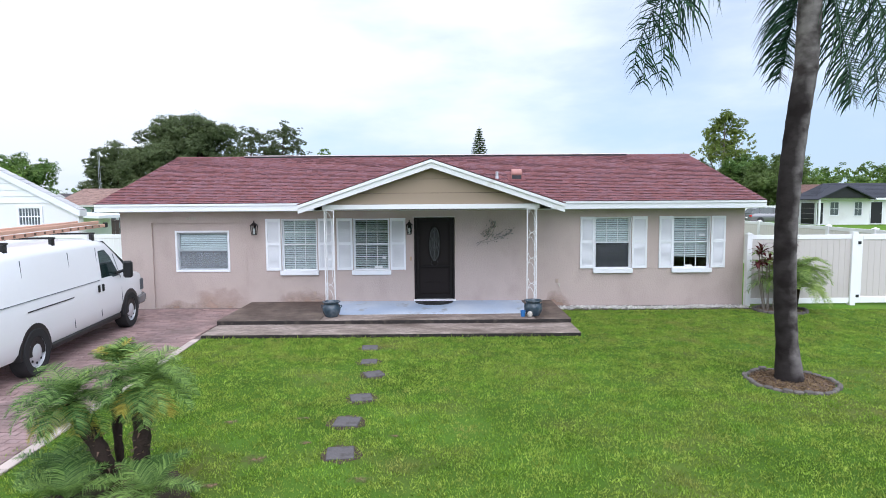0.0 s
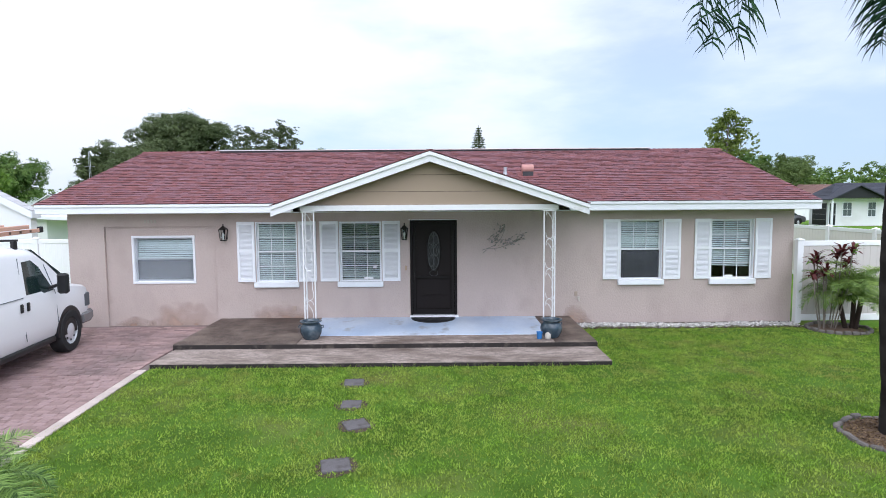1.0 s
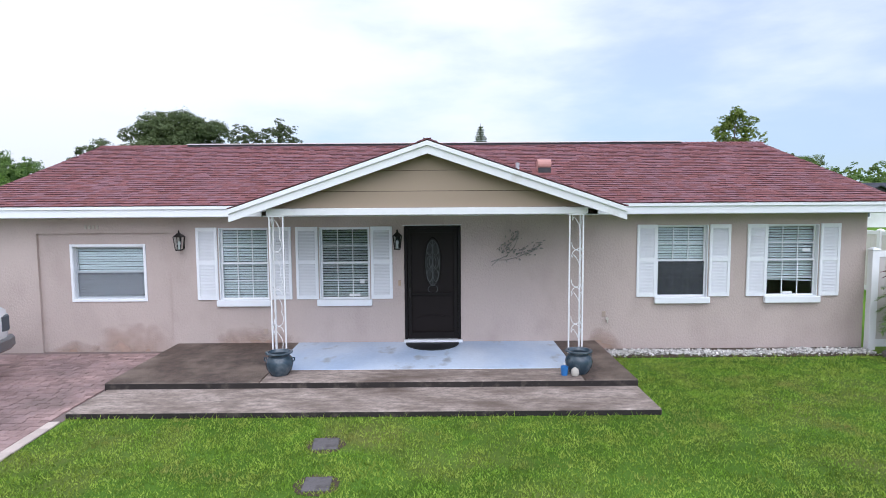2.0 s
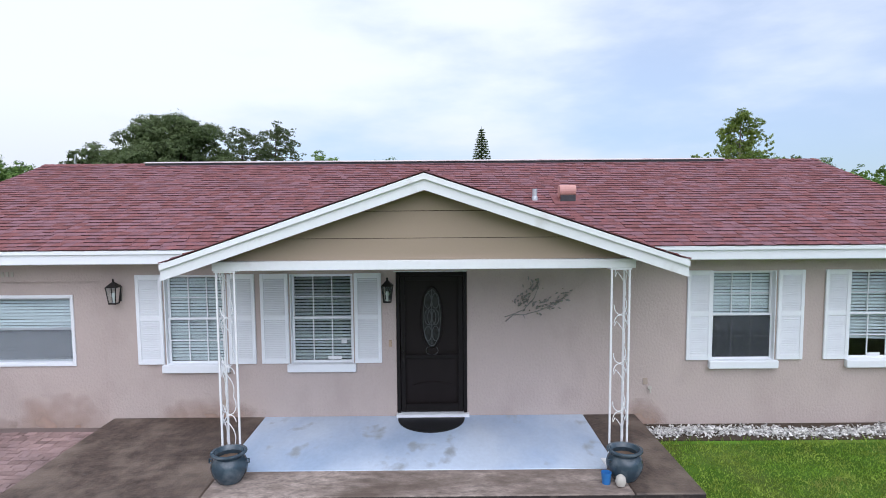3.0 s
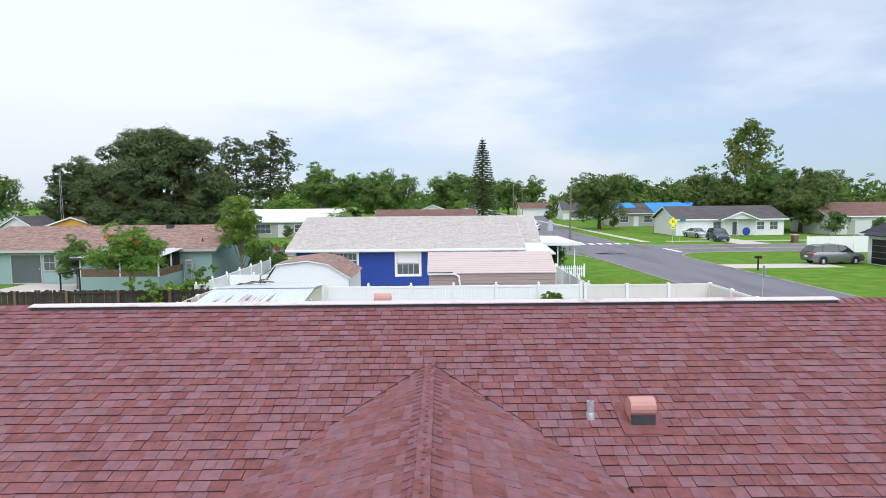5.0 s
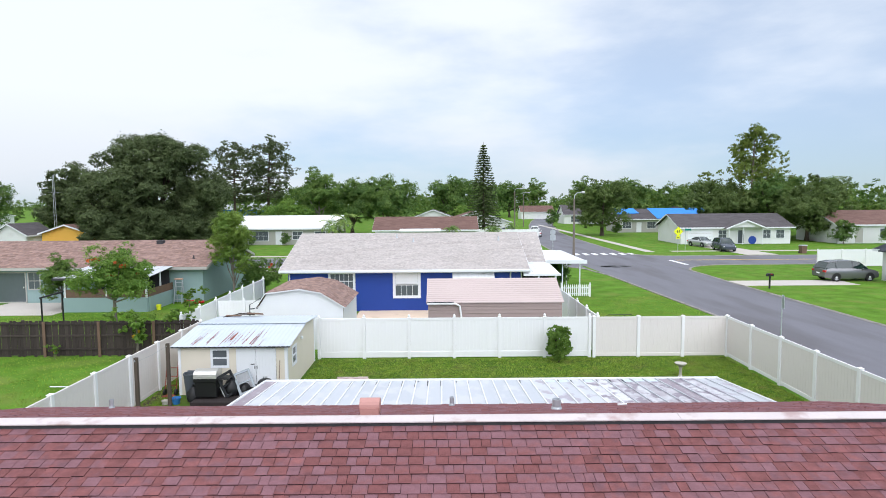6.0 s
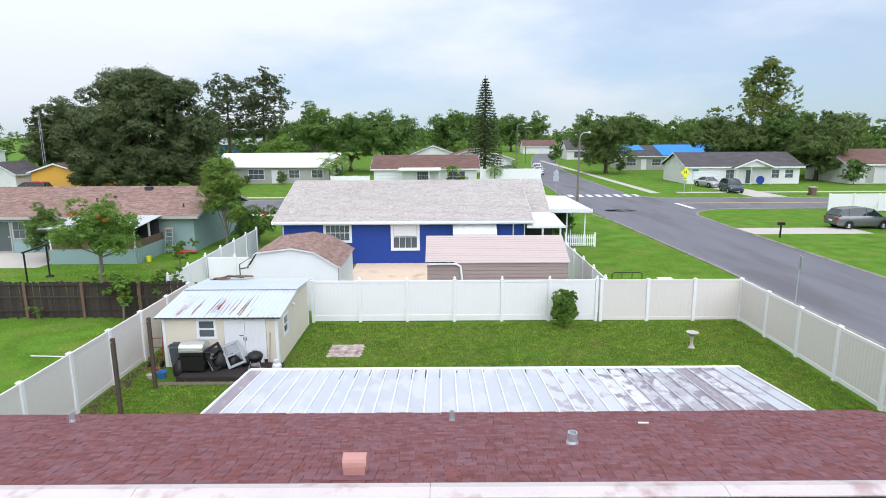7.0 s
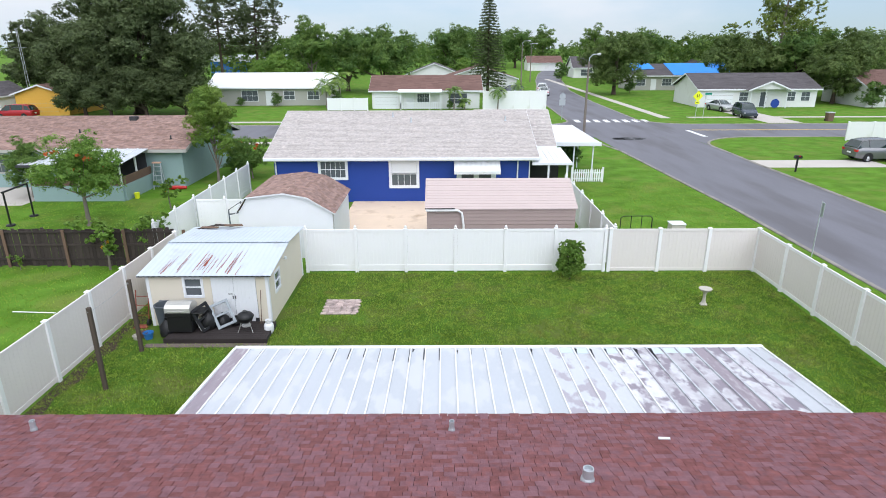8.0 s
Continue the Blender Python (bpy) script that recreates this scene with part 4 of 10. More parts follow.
def sash_window(x0, x1, z0, z1, y, kind, drop=1.0, tip=55, sill=True, mids=True, screen=False):
    """A window in its opening: casing, two sashes with bars, panes, blind slats behind, sill."""
    wi = new("window")
    wi.parent = house
    wi.location = ((x0 + x1) / 2, 0, z0)
    tagged(wi, kind)
    d = y + 0.085
    q = Geo().box(x0, x0 + 0.012, y - 0.004, y + 0.14, z0, z1).box(x1 - 0.012, x1, y - 0.004, y + 0.14, z0, z1)
    q.box(x0 + 0.012, x1 - 0.012, y - 0.004, y + 0.14, z1 - 0.012, z1).box(x0 + 0.012, x1 - 0.012, y - 0.002, y + 0.14, z0, z0 + 0.012)
    part("casing", q, WHITE, wi)
    a0, a1, c0, c1 = x0 + 0.012, x1 - 0.012, z0 + 0.012, z1 - 0.012
    zm = (c0 + c1) / 2 + 0.01
    f = 0.034
    q = Geo()
    for u0, u1, v0, v1, dy in ((a0, a1, zm - 0.02, c1, 0.012), (a0, a1, c0, zm + 0.02, -0.012)):
        q.box(u0, u0 + f, d + dy - 0.012, d + dy + 0.012, v0, v1, 0.003).box(u1 - f, u1, d + dy - 0.012, d + dy + 0.012, v0, v1, 0.003)
        q.box(u0 + f, u1 - f, d + dy - 0.011, d + dy + 0.012, v0, v0 + f, 0.003).box(u0 + f, u1 - f, d + dy - 0.011, d + dy + 0.012, v1 - f, v1, 0.003)
    part("sash", q, GALV if not mids else WHITE, wi)
    if mids:
        for v0, v1, dy in ((zm + 0.014, c1 - f, 0.012), (c0 + f, zm - 0.014, -0.012)):
            for k in (1, 2):
                xm = a0 + f + (a1 - a0 - 2 * f) * k / 3
                part("glazing_bar", Geo().box(xm - 0.007, xm + 0.007, d + dy - 0.008, d + dy + 0.008, v0, v1), WHITE, wi)
            part("glazing_bar", Geo().box(a0 + f, a1 - f, d + dy - 0.007, d + dy + 0.007, (v0 + v1) / 2 - 0.007, (v0 + v1) / 2 + 0.007), WHITE, wi)
    if screen:
        part("insect_screen", Geo().box(a0 + f, a1 - f, d - 0.034, d - 0.031, c0 + f, zm - 0.014), SCREEN if not mids else SCREEN_DARK, wi, "dark insect screen").visible_shadow = False
    for v0, v1, dy in ((zm + 0.014, c1 - f, 0.016), (c0 + f, zm - 0.014, -0.008)):
        ob = part("pane", Geo().box(a0 + f, a1 - f, d + dy - 0.002, d + dy + 0.002, v0, v1), PANE, wi)
        ob.visible_shadow = False
    bottom = c0 + (c1 - c0) * (1.0 - drop)
    q = Geo().box(-(a1 - a0) / 2 + 0.01, (a1 - a0) / 2 - 0.01, -0.022, 0.022, -0.0015, 0.0015)
    me = q.mesh("slat", BLIND)
    n = int((c1 - bottom) / 0.047)
    rr = random.Random(int(x0 * 100) + 7)
    for i in range(n):
        z = c1 - 0.02 - i * 0.047
        tilt = tip + rr.uniform(-3, 3)
        lean = rr.uniform(-0.35, 0.35) + (2.2 * (i / n) ** 3 if drop < 1 else 0)
        piece("slat", me, wi, pose(0, d + 0.042 - 15.2, z - z0, tilt, lean, 0))
    if sill:
        part("sill", Geo().box(x0 - 0.045, x1 + 0.035, y - 0.075, y + 0.0, z0 - 0.10, z0 + 0.015, 0.008).box(x0 + 0.001, x1 - 0.001, y + 0.0, y + 0.1, z0 - 0.02, z0 + 0.004), WHITE, wi, "thick white window sill")
    return wi


w1 = sash_window(*WINDOWS[0], HY0, "sash window with closed white blinds", 1.0, 47)
w2 = sash_window(*WINDOWS[1], HY0, "sash window with half-tilted white blinds", 1.0, 32)
w3 = sash_window(*WINDOWS[2], HY0, "sash window with raised blinds and dark lower sash", 0.72, 52, screen=True)
w4 = sash_window(*WINDOWS[3], HY0, "sash window with uneven white blinds", 0.80, 44)
w5 = sash_window(-6.70, -5.41, 0.98, 1.95, HY0 + 0.055, "wide two-part aluminium window in the infill", 1.0, 58, sill=False, mids=False, screen=True)
q = Geo()
for a, b, c, dd in ((-6.74, -6.695, 0.94, 1.99), (-5.415, -5.37, 0.94, 1.99)):
    q.box(a, b, HY0 + 0.035, HY0 + 0.056, c, dd, 0.003)
q.box(-6.695, -5.415, HY0 + 0.035, HY0 + 0.056, 1.945, 1.99, 0.003).box(-6.695, -5.415, HY0 + 0.035, HY0 + 0.056, 0.94, 0.985, 0.003)
part("frame", q, WHITE, w5)
for wi, lx, lz, sx, sz in ((w2, -1.46, 1.28, 0.04, 0.04), (w2, -1.60, 1.03, 0.10, 0.022), (w4, 6.62, 1.80, 0.07, 0.028), (w4, 6.30, 1.02, 0.09, 0.02)):
    part("sticker", Geo().box(lx - sx, lx + sx, HY0 + 0.066, HY0 + 0.068, lz - sz, lz + sz), WHITE, wi, "small pale sticker on the glass")

# front door behind a dark security door
door = new("front_door")
door.parent = house
door.location = (-0.18, 0, 0.2)
tagged(door, "dark brown front door with an oval ornamental glass")
dx0, dx1, dz0, dz1 = -0.685, 0.33, 0.215, 2.285
q = Geo().box(dx0, dx0 + 0.05, HY0 - 0.015, HY0 + 0.1, dz0, dz1, 0.004).box(dx1 - 0.05, dx1, HY0 - 0.015, HY0 + 0.1, dz0, dz1, 0.004).box(dx0 + 0.05, dx1 - 0.05, HY0 - 0.014, HY0 + 0.1, dz1 - 0.05, dz1, 0.004)
part("door_frame", q, DOOR_DARK, door)
part("door_leaf", Geo().box(dx0 + 0.05, dx1 - 0.05, HY0 + 0.075, HY0 + 0.115, dz0, dz1 - 0.05), DOOR_INNER, door)
q = Geo()
e0, e1, f0, f1 = dx0 + 0.055, dx1 - 0.055, dz0 + 0.01, dz1 - 0.055
for a, b, c, dd in ((e0, e0 + 0.07, f0, f1), (e1 - 0.07, e1, f0, f1), (e0 + 0.07, e1 - 0.07, f0, f0 + 0.12), (e0 + 0.07, e1 - 0.07, f1 - 0.07, f1), (e0 + 0.07, e1 - 0.07, 1.02, 1.07)):
    part("screen_door_rail", Geo().box(a, b, HY0 + 0.01, HY0 + 0.035, c, dd, 0.004), DOOR_DARK, door, "dark metal screen door rail")
arch_ = [(-0.46 + 0.57 * i / 12, HY0 + 0.066, 0.60 + 0.05 * math.sin(math.pi * i / 12)) for i in range(13)]
part("door_panel_moulding", Geo().tube(arch_, 0.010, 4), DOOR_INNER, door)
oc = -0.175
q = Geo().tube(ring(oc, 0.155, 1.16, 2.06, HY0 + 0.05, 32), 0.012, 6)
part("oval_frame", q, DOOR_INNER, door)
LEADED = surface("frosted_leaded_glass", (0.022, 0.024, 0.024), 0.4, 0.35, 9, 30, 0.2, spec=0.3, stain=(0.009, 0.008, 0.008), stain_scale=14, stain_from=0.47, stain_to=0.56)
pts = ring(oc, 0.15, 1.17, 2.05, HY0 + 0.058, 32)[:-1]
part("oval_glass", Geo().add(pts, [tuple(range(32))]), LEADED, door, "frosted leaded oval glass")
PEWTER = surface("tarnished_pewter", (0.085, 0.09, 0.09), 0.5, 0.2, 6, 30, 0.05, metal=0.3)
for sgn in (-1, 1):
    for zc in (1.38, 1.62, 1.86):
        part("oval_scroll", Geo().tube(ring(oc + sgn * 0.055, 0.05, zc - 0.11, zc + 0.11, HY0 + 0.046, 14), 0.006, 5), PEWTER, door, "grey scroll in the oval glass")
part("oval_scroll", Geo().tube(ring(oc, 0.06, 1.50, 1.74, HY0 + 0.044, 16), 0.006, 5), PEWTER, door)
part("oval_scroll", Geo().tube(ring(oc, 0.15, 1.20, 2.02, HY0 + 0.046, 26, rx=0.125), 0.005, 5), PEWTER, door)
part("oval_scroll", Geo().tube(ring(oc, 0.09, 1.06, 1.20, HY0 + 0.046, 12), 0.005, 5), PEWTER, door)
part("oval_bar", Geo().tube([(oc, HY0 + 0.045, 1.19), (oc, HY0 + 0.045, 2.03)], 0.006, 5), PEWTER, door)
part("handle", Geo().box(e0 + 0.02, e0 + 0.055, HY0 - 0.002, HY0 + 0.01, 0.98, 1.16, 0.004).tube([(e0 + 0.035, HY0 + 0.0, 1.03), (e0 + 0.035, HY0 - 0.045, 1.03), (e0 + 0.035, HY0 - 0.045, 1.12), (e0 + 0.035, HY0 + 0.0, 1.12)], 0.008, 6), BRONZE, door)
part("threshold", Geo().box(-0.70, 0.36, HY0 - 0.09, HY0 + 0.1, 0.165, 0.214, 0.006), WHITE, door, "white door threshold")
part("head_trim", Geo().box(-0.72, 0.345, HY0 - 0.012, HY0 + 0.02, 2.292, 2.305), WHITE, door)

# vents and flashing on the roof
def roof_z(y):
    return EZ + (y - EY0) * PITCH if y < RY else EZ + (EY1 - y) * PITCH_REAR


def hood_vent(x, y, face):
    """A half-round metal roof hood on its flange."""
    z = roof_z(y)
    v = new("roof_vent")
    v.parent = house
    v.location = (x, y - 15.2, z)
    tagged(v, "pink painted half-round metal roof vent")
    w, r = 0.135, 0.105
    s = PITCH * face
    drum = [(y - face * 0.02 + r * math.cos(2 * math.pi * i / 16), z + 0.165 + r * math.sin(2 * math.pi * i / 16)) for i in range(16)]
    part("hood", Geo().prism(drum, x - w, x + w, "x"), PINK_METAL, v)
    neck = [(y - 0.09, z - 0.05), (y + 0.11, z - 0.01), (y + 0.11, z + 0.16), (y - 0.09, z + 0.16)]
    part("neck", Geo().prism(neck, x - w + 0.012, x + w - 0.012, "x"), PINK_METAL, v)
    # no real opening: a solid black block paints the shade under the drum
    lip = sorted((y - face * 0.125, y - face * 0.10))
    part("mouth", Geo().box(x - w + 0.01, x + w - 0.01, lip[0], lip[1], z - 0.03, z + 0.10), DIRT_SHADE_BLACK, v, "black block standing for the shaded hollow under the hood")
    part("flange", Geo().slab([(x - 0.24, y - 0.26, z - 0.26 * s + 0.035), (x + 0.24, y - 0.26, z - 0.26 * s + 0.035), (x + 0.24, y + 0.26, z + 0.26 * s + 0.035), (x - 0.24, y + 0.26, z + 0.26 * s + 0.035)], 0.02), SHINGLE_ONE, v)


def pipe_vent(x, y, h, r, mat=GALV):
    z = roof_z(y)
    v = new("vent_pipe")
    v.parent = house
    v.location = (x, y - 15.2, z)
    tagged(v, "short grey plumbing vent pipe with flashing")
    part("pipe", Geo().lathe([(r, z - 0.05), (r, z + h), (r * 0.8, z + h), (r * 0.8, z + h - 0.05), (0.001, z + h - 0.05)], 12, x, y), mat, v)
    part("flashing", Geo().lathe([(r * 1.30, z + 0.0), (r * 1.26, z + 0.05), (r * 1.12, z + 0.07), (r * 1.03, z + 0.08)], 12, x, y), mat, v)


hood_vent(2.08, 16.72, 1)
pipe_vent(1.55, 16.75, 0.20, 0.04)
hood_vent(-1.02, 20.05, -1)
pipe_vent(1.80, 21.50, 0.20, 0.070)
pipe_vent(0.14, 23.27, 0.20, 0.042)
pipe_vent(-6.40, 23.33, 0.20, 0.042)
CX0, CX1 = -6.26, 5.93
q = Geo()
for a0, a1 in ((CX0, -3.2), (-3.195, -0.15), (-0.145, 2.9), (2.905, CX1)):
    for s, fall in ((-1, 0.022), (1, 0.15 * PITCH)):
        q.slab([(a0, RY, RZ + 0.064), (a1, RY, RZ + 0.064), (a1, RY + s * 0.15, RZ + 0.064 - fall), (a0, RY + s * 0.15, RZ + 0.064 - fall)][::s], 0.014)
# solid black bars give the shadow line below the vent; no slot is cut
part("ridge_lip", Geo().box(CX0 + 0.02, CX1 - 0.02, RY - 0.128, RY - 0.115, RZ - 0.05, RZ + 0.026), DIRT_SHADE_BLACK, house, "black strip painted as the shadow line under the ridge vent")
part("ridge_vent", q, RIDGE_METAL, house, "long pale metal ridge vent")
part("ridge_gap", Geo().box(CX0 + 0.02, CX1 - 0.02, RY - 0.10, RY + 0.10, RZ - 0.06, RZ + 0.02), DIRT_SHADE_BLACK, house)
rag = Geo()
rr = random.Random(8)
pts = [(-1.80 + 0.016 * i + rr.uniform(-0.012, 0.012), 14.44 + 0.018 * i + 0.03 * math.sin(i * 1.3)) for i in range(9)]


def porch_z(x):
    return GPZ - abs(x - GX) * GP


left = [(x - 0.008 - 0.008 * (i % 3), y + 0.012, porch_z(x) + 0.045 + 0.02 * (i % 2)) for i, (x, y) in enumerate(pts)]
right = [(x + 0.012, y - 0.010 - 0.014 * (i % 2), porch_z(x) + 0.04 + 0.015 * ((i + 1) % 2)) for i, (x, y) in enumerate(pts)]
rag.add(left + right, [(i, 9 + i, 10 + i, i + 1) for i in range(8)])
rag.add([(x, y, z - 0.012) for x, y, z in left + right], [(i + 1, 10 + i, 9 + i, i) for i in range(8)])
solid_thing("paper_scrap", rag, WHITE, "torn white scrap lying on the porch shingles", "litter")

# porch slab and step
slab_ = thing("porch_slab", "low concrete porch slab, stained brown at both ends", "porch", (-1.0, 14.0, 0), kind="structure")
part("slab_end", Geo().box(-4.84, -2.63, 12.83, HY0, 0.0, 0.17, 0.012), CONCRETE_DARK, slab_, "dark stained concrete")
part("slab_end", Geo().box(2.03, 2.79, 12.83, HY0, 0.0, 0.17, 0.012), CONCRETE_DARK, slab_)
part("slab_front", Geo().box(-2.626, 2.026, 12.83, 13.44, 0.0, 0.168, 0.012), CONCRETE, slab_, "bare grey concrete strip")
part("painted_floor", Geo().box(-2.626, 2.026, 13.444, HY0, 0.0, 0.170, 0.006), CONCRETE_BLUE, slab_, "worn pale blue floor paint")
part("step", Geo().box(-4.80, 2.78, 11.88, 12.826, 0.0, 0.082, 0.012), CONCRETE, slab_, "stained concrete step")
# thin near-black sheets over the front faces of slab and step
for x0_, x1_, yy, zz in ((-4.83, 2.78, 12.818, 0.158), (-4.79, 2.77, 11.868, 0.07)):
    part("riser_face", Geo().box(x0_, x1_, yy, yy + 0.0105, 0.004, zz, 0.002), CONCRETE_EDGE, slab_, "near-black mottled face on the concrete edge")
mat_ = Geo()
hp = [(-0.19 + 0.48 * math.cos(a), 15.08 - 0.54 * math.sin(a)) for a in [math.pi * i / 20 for i in range(21)]]
mat_.prism(hp[::-1], 0.171, 0.185, "z")
solid_thing("door_mat", mat_, BLACK, "black half-round rubber mat before the front door", "doormat")


# ---- fences ----
def panel_mesh(name, length, h, mat, board=0.15, z0=0.07):
    """A tongue-and-groove vinyl panel: one sheet with fine vertical grooves on both faces."""
    n = max(2, round(length / board))
    w = length / n
    face = []
    for i in range(n):
        face += [(i * w + 0.004, -0.011), ((i + 1) * w - 0.004, -0.011)]
        if i < n - 1:
            face.append(((i + 1) * w, -0.005))
    back = [(x, -y) for x, y in face[::-1]]
    return Geo().prism(face + back, z0, h - 0.06, "z").mesh(name, mat)


CAPS = {}


def fence(name, x0, y0, x1, y1, h, bay, label, panel_mat, gothic=False, rail_mat=VINYL, mid=False, skip_first=False, skip_last=False, group="vinyl fences"):
    """A vinyl fence from place to place: posts with caps, and in each bay two rails and a panel."""
    length = math.hypot(x1 - x0, y1 - y0)
    n = max(1, round(length / bay))
    b = length / n
    root = thing(name, label, "fence", (x0, y0, 0), math.degrees(math.atan2(y1 - y0, x1 - x0)), group)
    post = Geo().box(-0.064, 0.064, -0.064, 0.064, 0.0, h, 0.006).mesh("post", VINYL)
    key = "gothic" if gothic else "flat"
    if key not in CAPS:
        if gothic:
            q = Geo().box(-0.075, 0.075, -0.075, 0.075, 0.0, 0.02, 0.004)
            q.lathe([(0.05, 0.02), (0.035, 0.035), (0.05, 0.06), (0.058, 0.085), (0.045, 0.115), (0.02, 0.145), (0.001, 0.16)], 10)
        else:
            q = Geo().box(-0.078, 0.078, -0.078, 0.078, 0.0, 0.022, 0.004)
            q.add([(-0.07, -0.07, 0.022), (0.07, -0.07, 0.022), (0.07, 0.07, 0.022), (-0.07, 0.07, 0.022), (0, 0, 0.062)], [(0, 1, 4), (1, 2, 4), (2, 3, 4), (3, 0, 4)])
        CAPS[key] = q.mesh("post_cap", VINYL)
    sheet = panel_mesh("panel", b - 0.13, h, panel_mat)
    top = Geo().box(0.064, b - 0.064, -0.024, 0.024, h - 0.12, h - 0.01, 0.006).mesh("rail", rail_mat)
    low = Geo().box(0.064, b - 0.064, -0.024, 0.024, 0.05, 0.19, 0.006).mesh("rail", rail_mat)
    for i in range(n + 1):
        if not ((i == 0 and skip_first) or (i == n and skip_last)):
            piece("post", post, root, pose(i * b, 0, 0))
            piece("post_cap", CAPS[key], root, pose(i * b, 0, h))
        if i < n:
            piece("panel", sheet, root, pose(i * b + 0.065, 0, 0))
            piece("rail", top, root, pose(i * b, 0, 0))
            piece("rail", low, root, pose(i * b, 0, 0))
            if mid:
                piece("rail", low, root, pose(i * b, 0, 0.12))
    return root


FH = 1.80
fence("fence", 12.38, 15.05, 12.38, 37.63, FH, 1.98, "cream vinyl privacy fence with white posts beside the street", VINYL_CREAM)
fence("fence", 6.58, 37.63, 12.38, 37.63, FH, 1.95, "cream vinyl privacy fence across the back lawn", VINYL_CREAM, skip_last=True, rail_mat=VINYL_CREAM)
fence("fence", -5.42, 37.68, 6.40, 37.68, FH, 1.90, "white vinyl fence with pointed caps behind the back lawn", VINYL, True, mid=True)
fence("fence", -10.42, 23.6, -10.42, 37.4, FH, 1.97, "cream vinyl privacy fence beside the neighbour's lawn", VINYL_CREAM, rail_mat=VINYL_CREAM)
fence("fence", -11.85, 38.7, -11.95, 51.4, FH, 2.1, "white vinyl fence with pointed caps beside the teal house", VINYL, True, mid=True)
fence("fence", 6.80, 37.9, 6.75, 47.5, FH, 1.92, "white vinyl fence with pointed caps beside the street lawn", VINYL, True, mid=True)
fence("fence", -11.7, 42.6, -8.9, 42.6, FH, 1.4, "short white vinyl cross fence beside the barn shed", VINYL, True, skip_first=True)
fence("fence", -16.4, 17.5, -8.32, 17.5, 1.80, 2.02, "white vinyl fence joining the house to the white neighbour", VINYL)
fence("fence", 37.9, 71.6, 62, 71.4, 1.75, 2.4, "plain white vinyl fence along the far cross street", VINYL)
fence("fence", -16.2, 100.5, -10.6, 100.5, 1.7, 1.9, "white vinyl fence beside the rust-roofed house", VINYL)
fence("fence", 5.6, 100.8, 14.4, 100.8, 2.6, 2.2, "tall white vinyl fence beside the rust-roofed house", VINYL)
front_fence = fence("fence", 7.72, 15.08, 10.36, 15.08, FH, 2.64, "greige vinyl fence panel with white rails beside the house", VINYL_GREIGE, skip_last=True)
gate = thing("fence_gate", "greige vinyl gate with white frame and black hinges", "gate", (10.36, 15.08, 0), 0, "vinyl fences")
part("post", Geo().box(-0.07, 0.07, -0.07, 0.07, 0.0, 1.86, 0.006), VINYL, gate, local=True)
q = Geo()
for a, b, c, d in ((0.09, 0.22, 0.06, 1.80), (1.78, 1.91, 0.06, 1.80), (0.22, 1.78, 1.66, 1.80), (0.22, 1.78, 0.06, 0.22)):
    q.box(a, b, -0.03, 0.03, c, d, 0.006)
part("gate_frame", q, VINYL, gate, "white vinyl gate frame", local=True)
pm = panel_mesh("panel", 1.56, 1.72, VINYL_GREIGE, z0=0.2)
piece("panel", pm, gate, pose(0.22, 0, 0))
for z in (0.20, 1.55):
    part("hinge", Geo().box(0.055, 0.17, -0.045, -0.031, z, z + 0.07, 0.003), BLACK, gate, "black gate hinge", local=True)

# old dark board fence of the neighbour
wood = thing("wooden_fence", "weathered dark brown board fence along the neighbour's lawn", "fence", (-24, 38.4, 0))
rr = random.Random(5)
bm_ = Geo().box(-0.068, 0.068, -0.011, 0.011, 0.04, 1.62, 0.004).mesh("board", DARK_WOOD)
for i in range(91):
    piece("board", bm_, wood, pose(0.07 + i * 0.144, rr.uniform(-0.006, 0.006), rr.uniform(-0.05, 0.03), 0, rr.uniform(-0.7, 0.7), 0))
for i in range(6):
    part("post", Geo().box(i * 2.55, i * 2.55 + 0.1, 0.015, 0.115, 0.0, 1.66, 0.005), DARK_WOOD, wood, local=True)
for z in (0.30, 0.92, 1.45):
    part("rail", Geo().box(0.0, 13.1, -0.05, -0.013, z, z + 0.08, 0.004), DARK_WOOD, wood, local=True)
for i in range(6):
    part("front_post", Geo().box(1.2 + i * 2.45, 1.32 + i * 2.45, -0.10, -0.051, 0.0, 1.6, 0.005), BROWN_WOOD, wood, local=True)

# ---- pan roof over the back patio ----
pan = thing("patio_cover", "weathered white metal pan roof over the back patio", "patio cover", (1.2, 25.6, 0))
PX0, PX1, PY0, PY1, PZ0, PZ1 = -4.62, 7.12, 24.06, 27.25, 2.53, 2.20
n = 36
w = (PX1 - PX0) / n
dirty = surface("mildewed_pan_roof", (0.44, 0.41, 0.445), 0.55, 0.20, 3.0, 18, 0.05, stain=(0.27, 0.235, 0.275), stain_scale=2.6, stain_from=0.49, stain_to=0.58, stretch=(1.6, 0.9, 1), second=(0.58, 0.58, 0.61), each=0.22, swing=0.3)
half = surface("streaked_pan_roof", (0.52, 0.535, 0.57), 0.45, 0.10, 1.5, 12, 0.05, stain=(0.40, 0.37, 0.42), stain_scale=2.2, stain_from=0.53, stain_to=0.60, stretch=(1.5, 0.8, 1), each=0.15)
purple = surface("purple_grey_pan_roof", (0.30, 0.255, 0.29), 0.6, 0.25, 2.0, 18, 0.05, stain=(0.44, 0.41, 0.44), stain_scale=4, stain_from=0.55, stain_to=0.7, stretch=(3, 0.8, 1))
pan_z = lambda y: PZ0 + (y - PY0) / (PY1 - PY0) * (PZ1 - PZ0)
rr = random.Random(17)
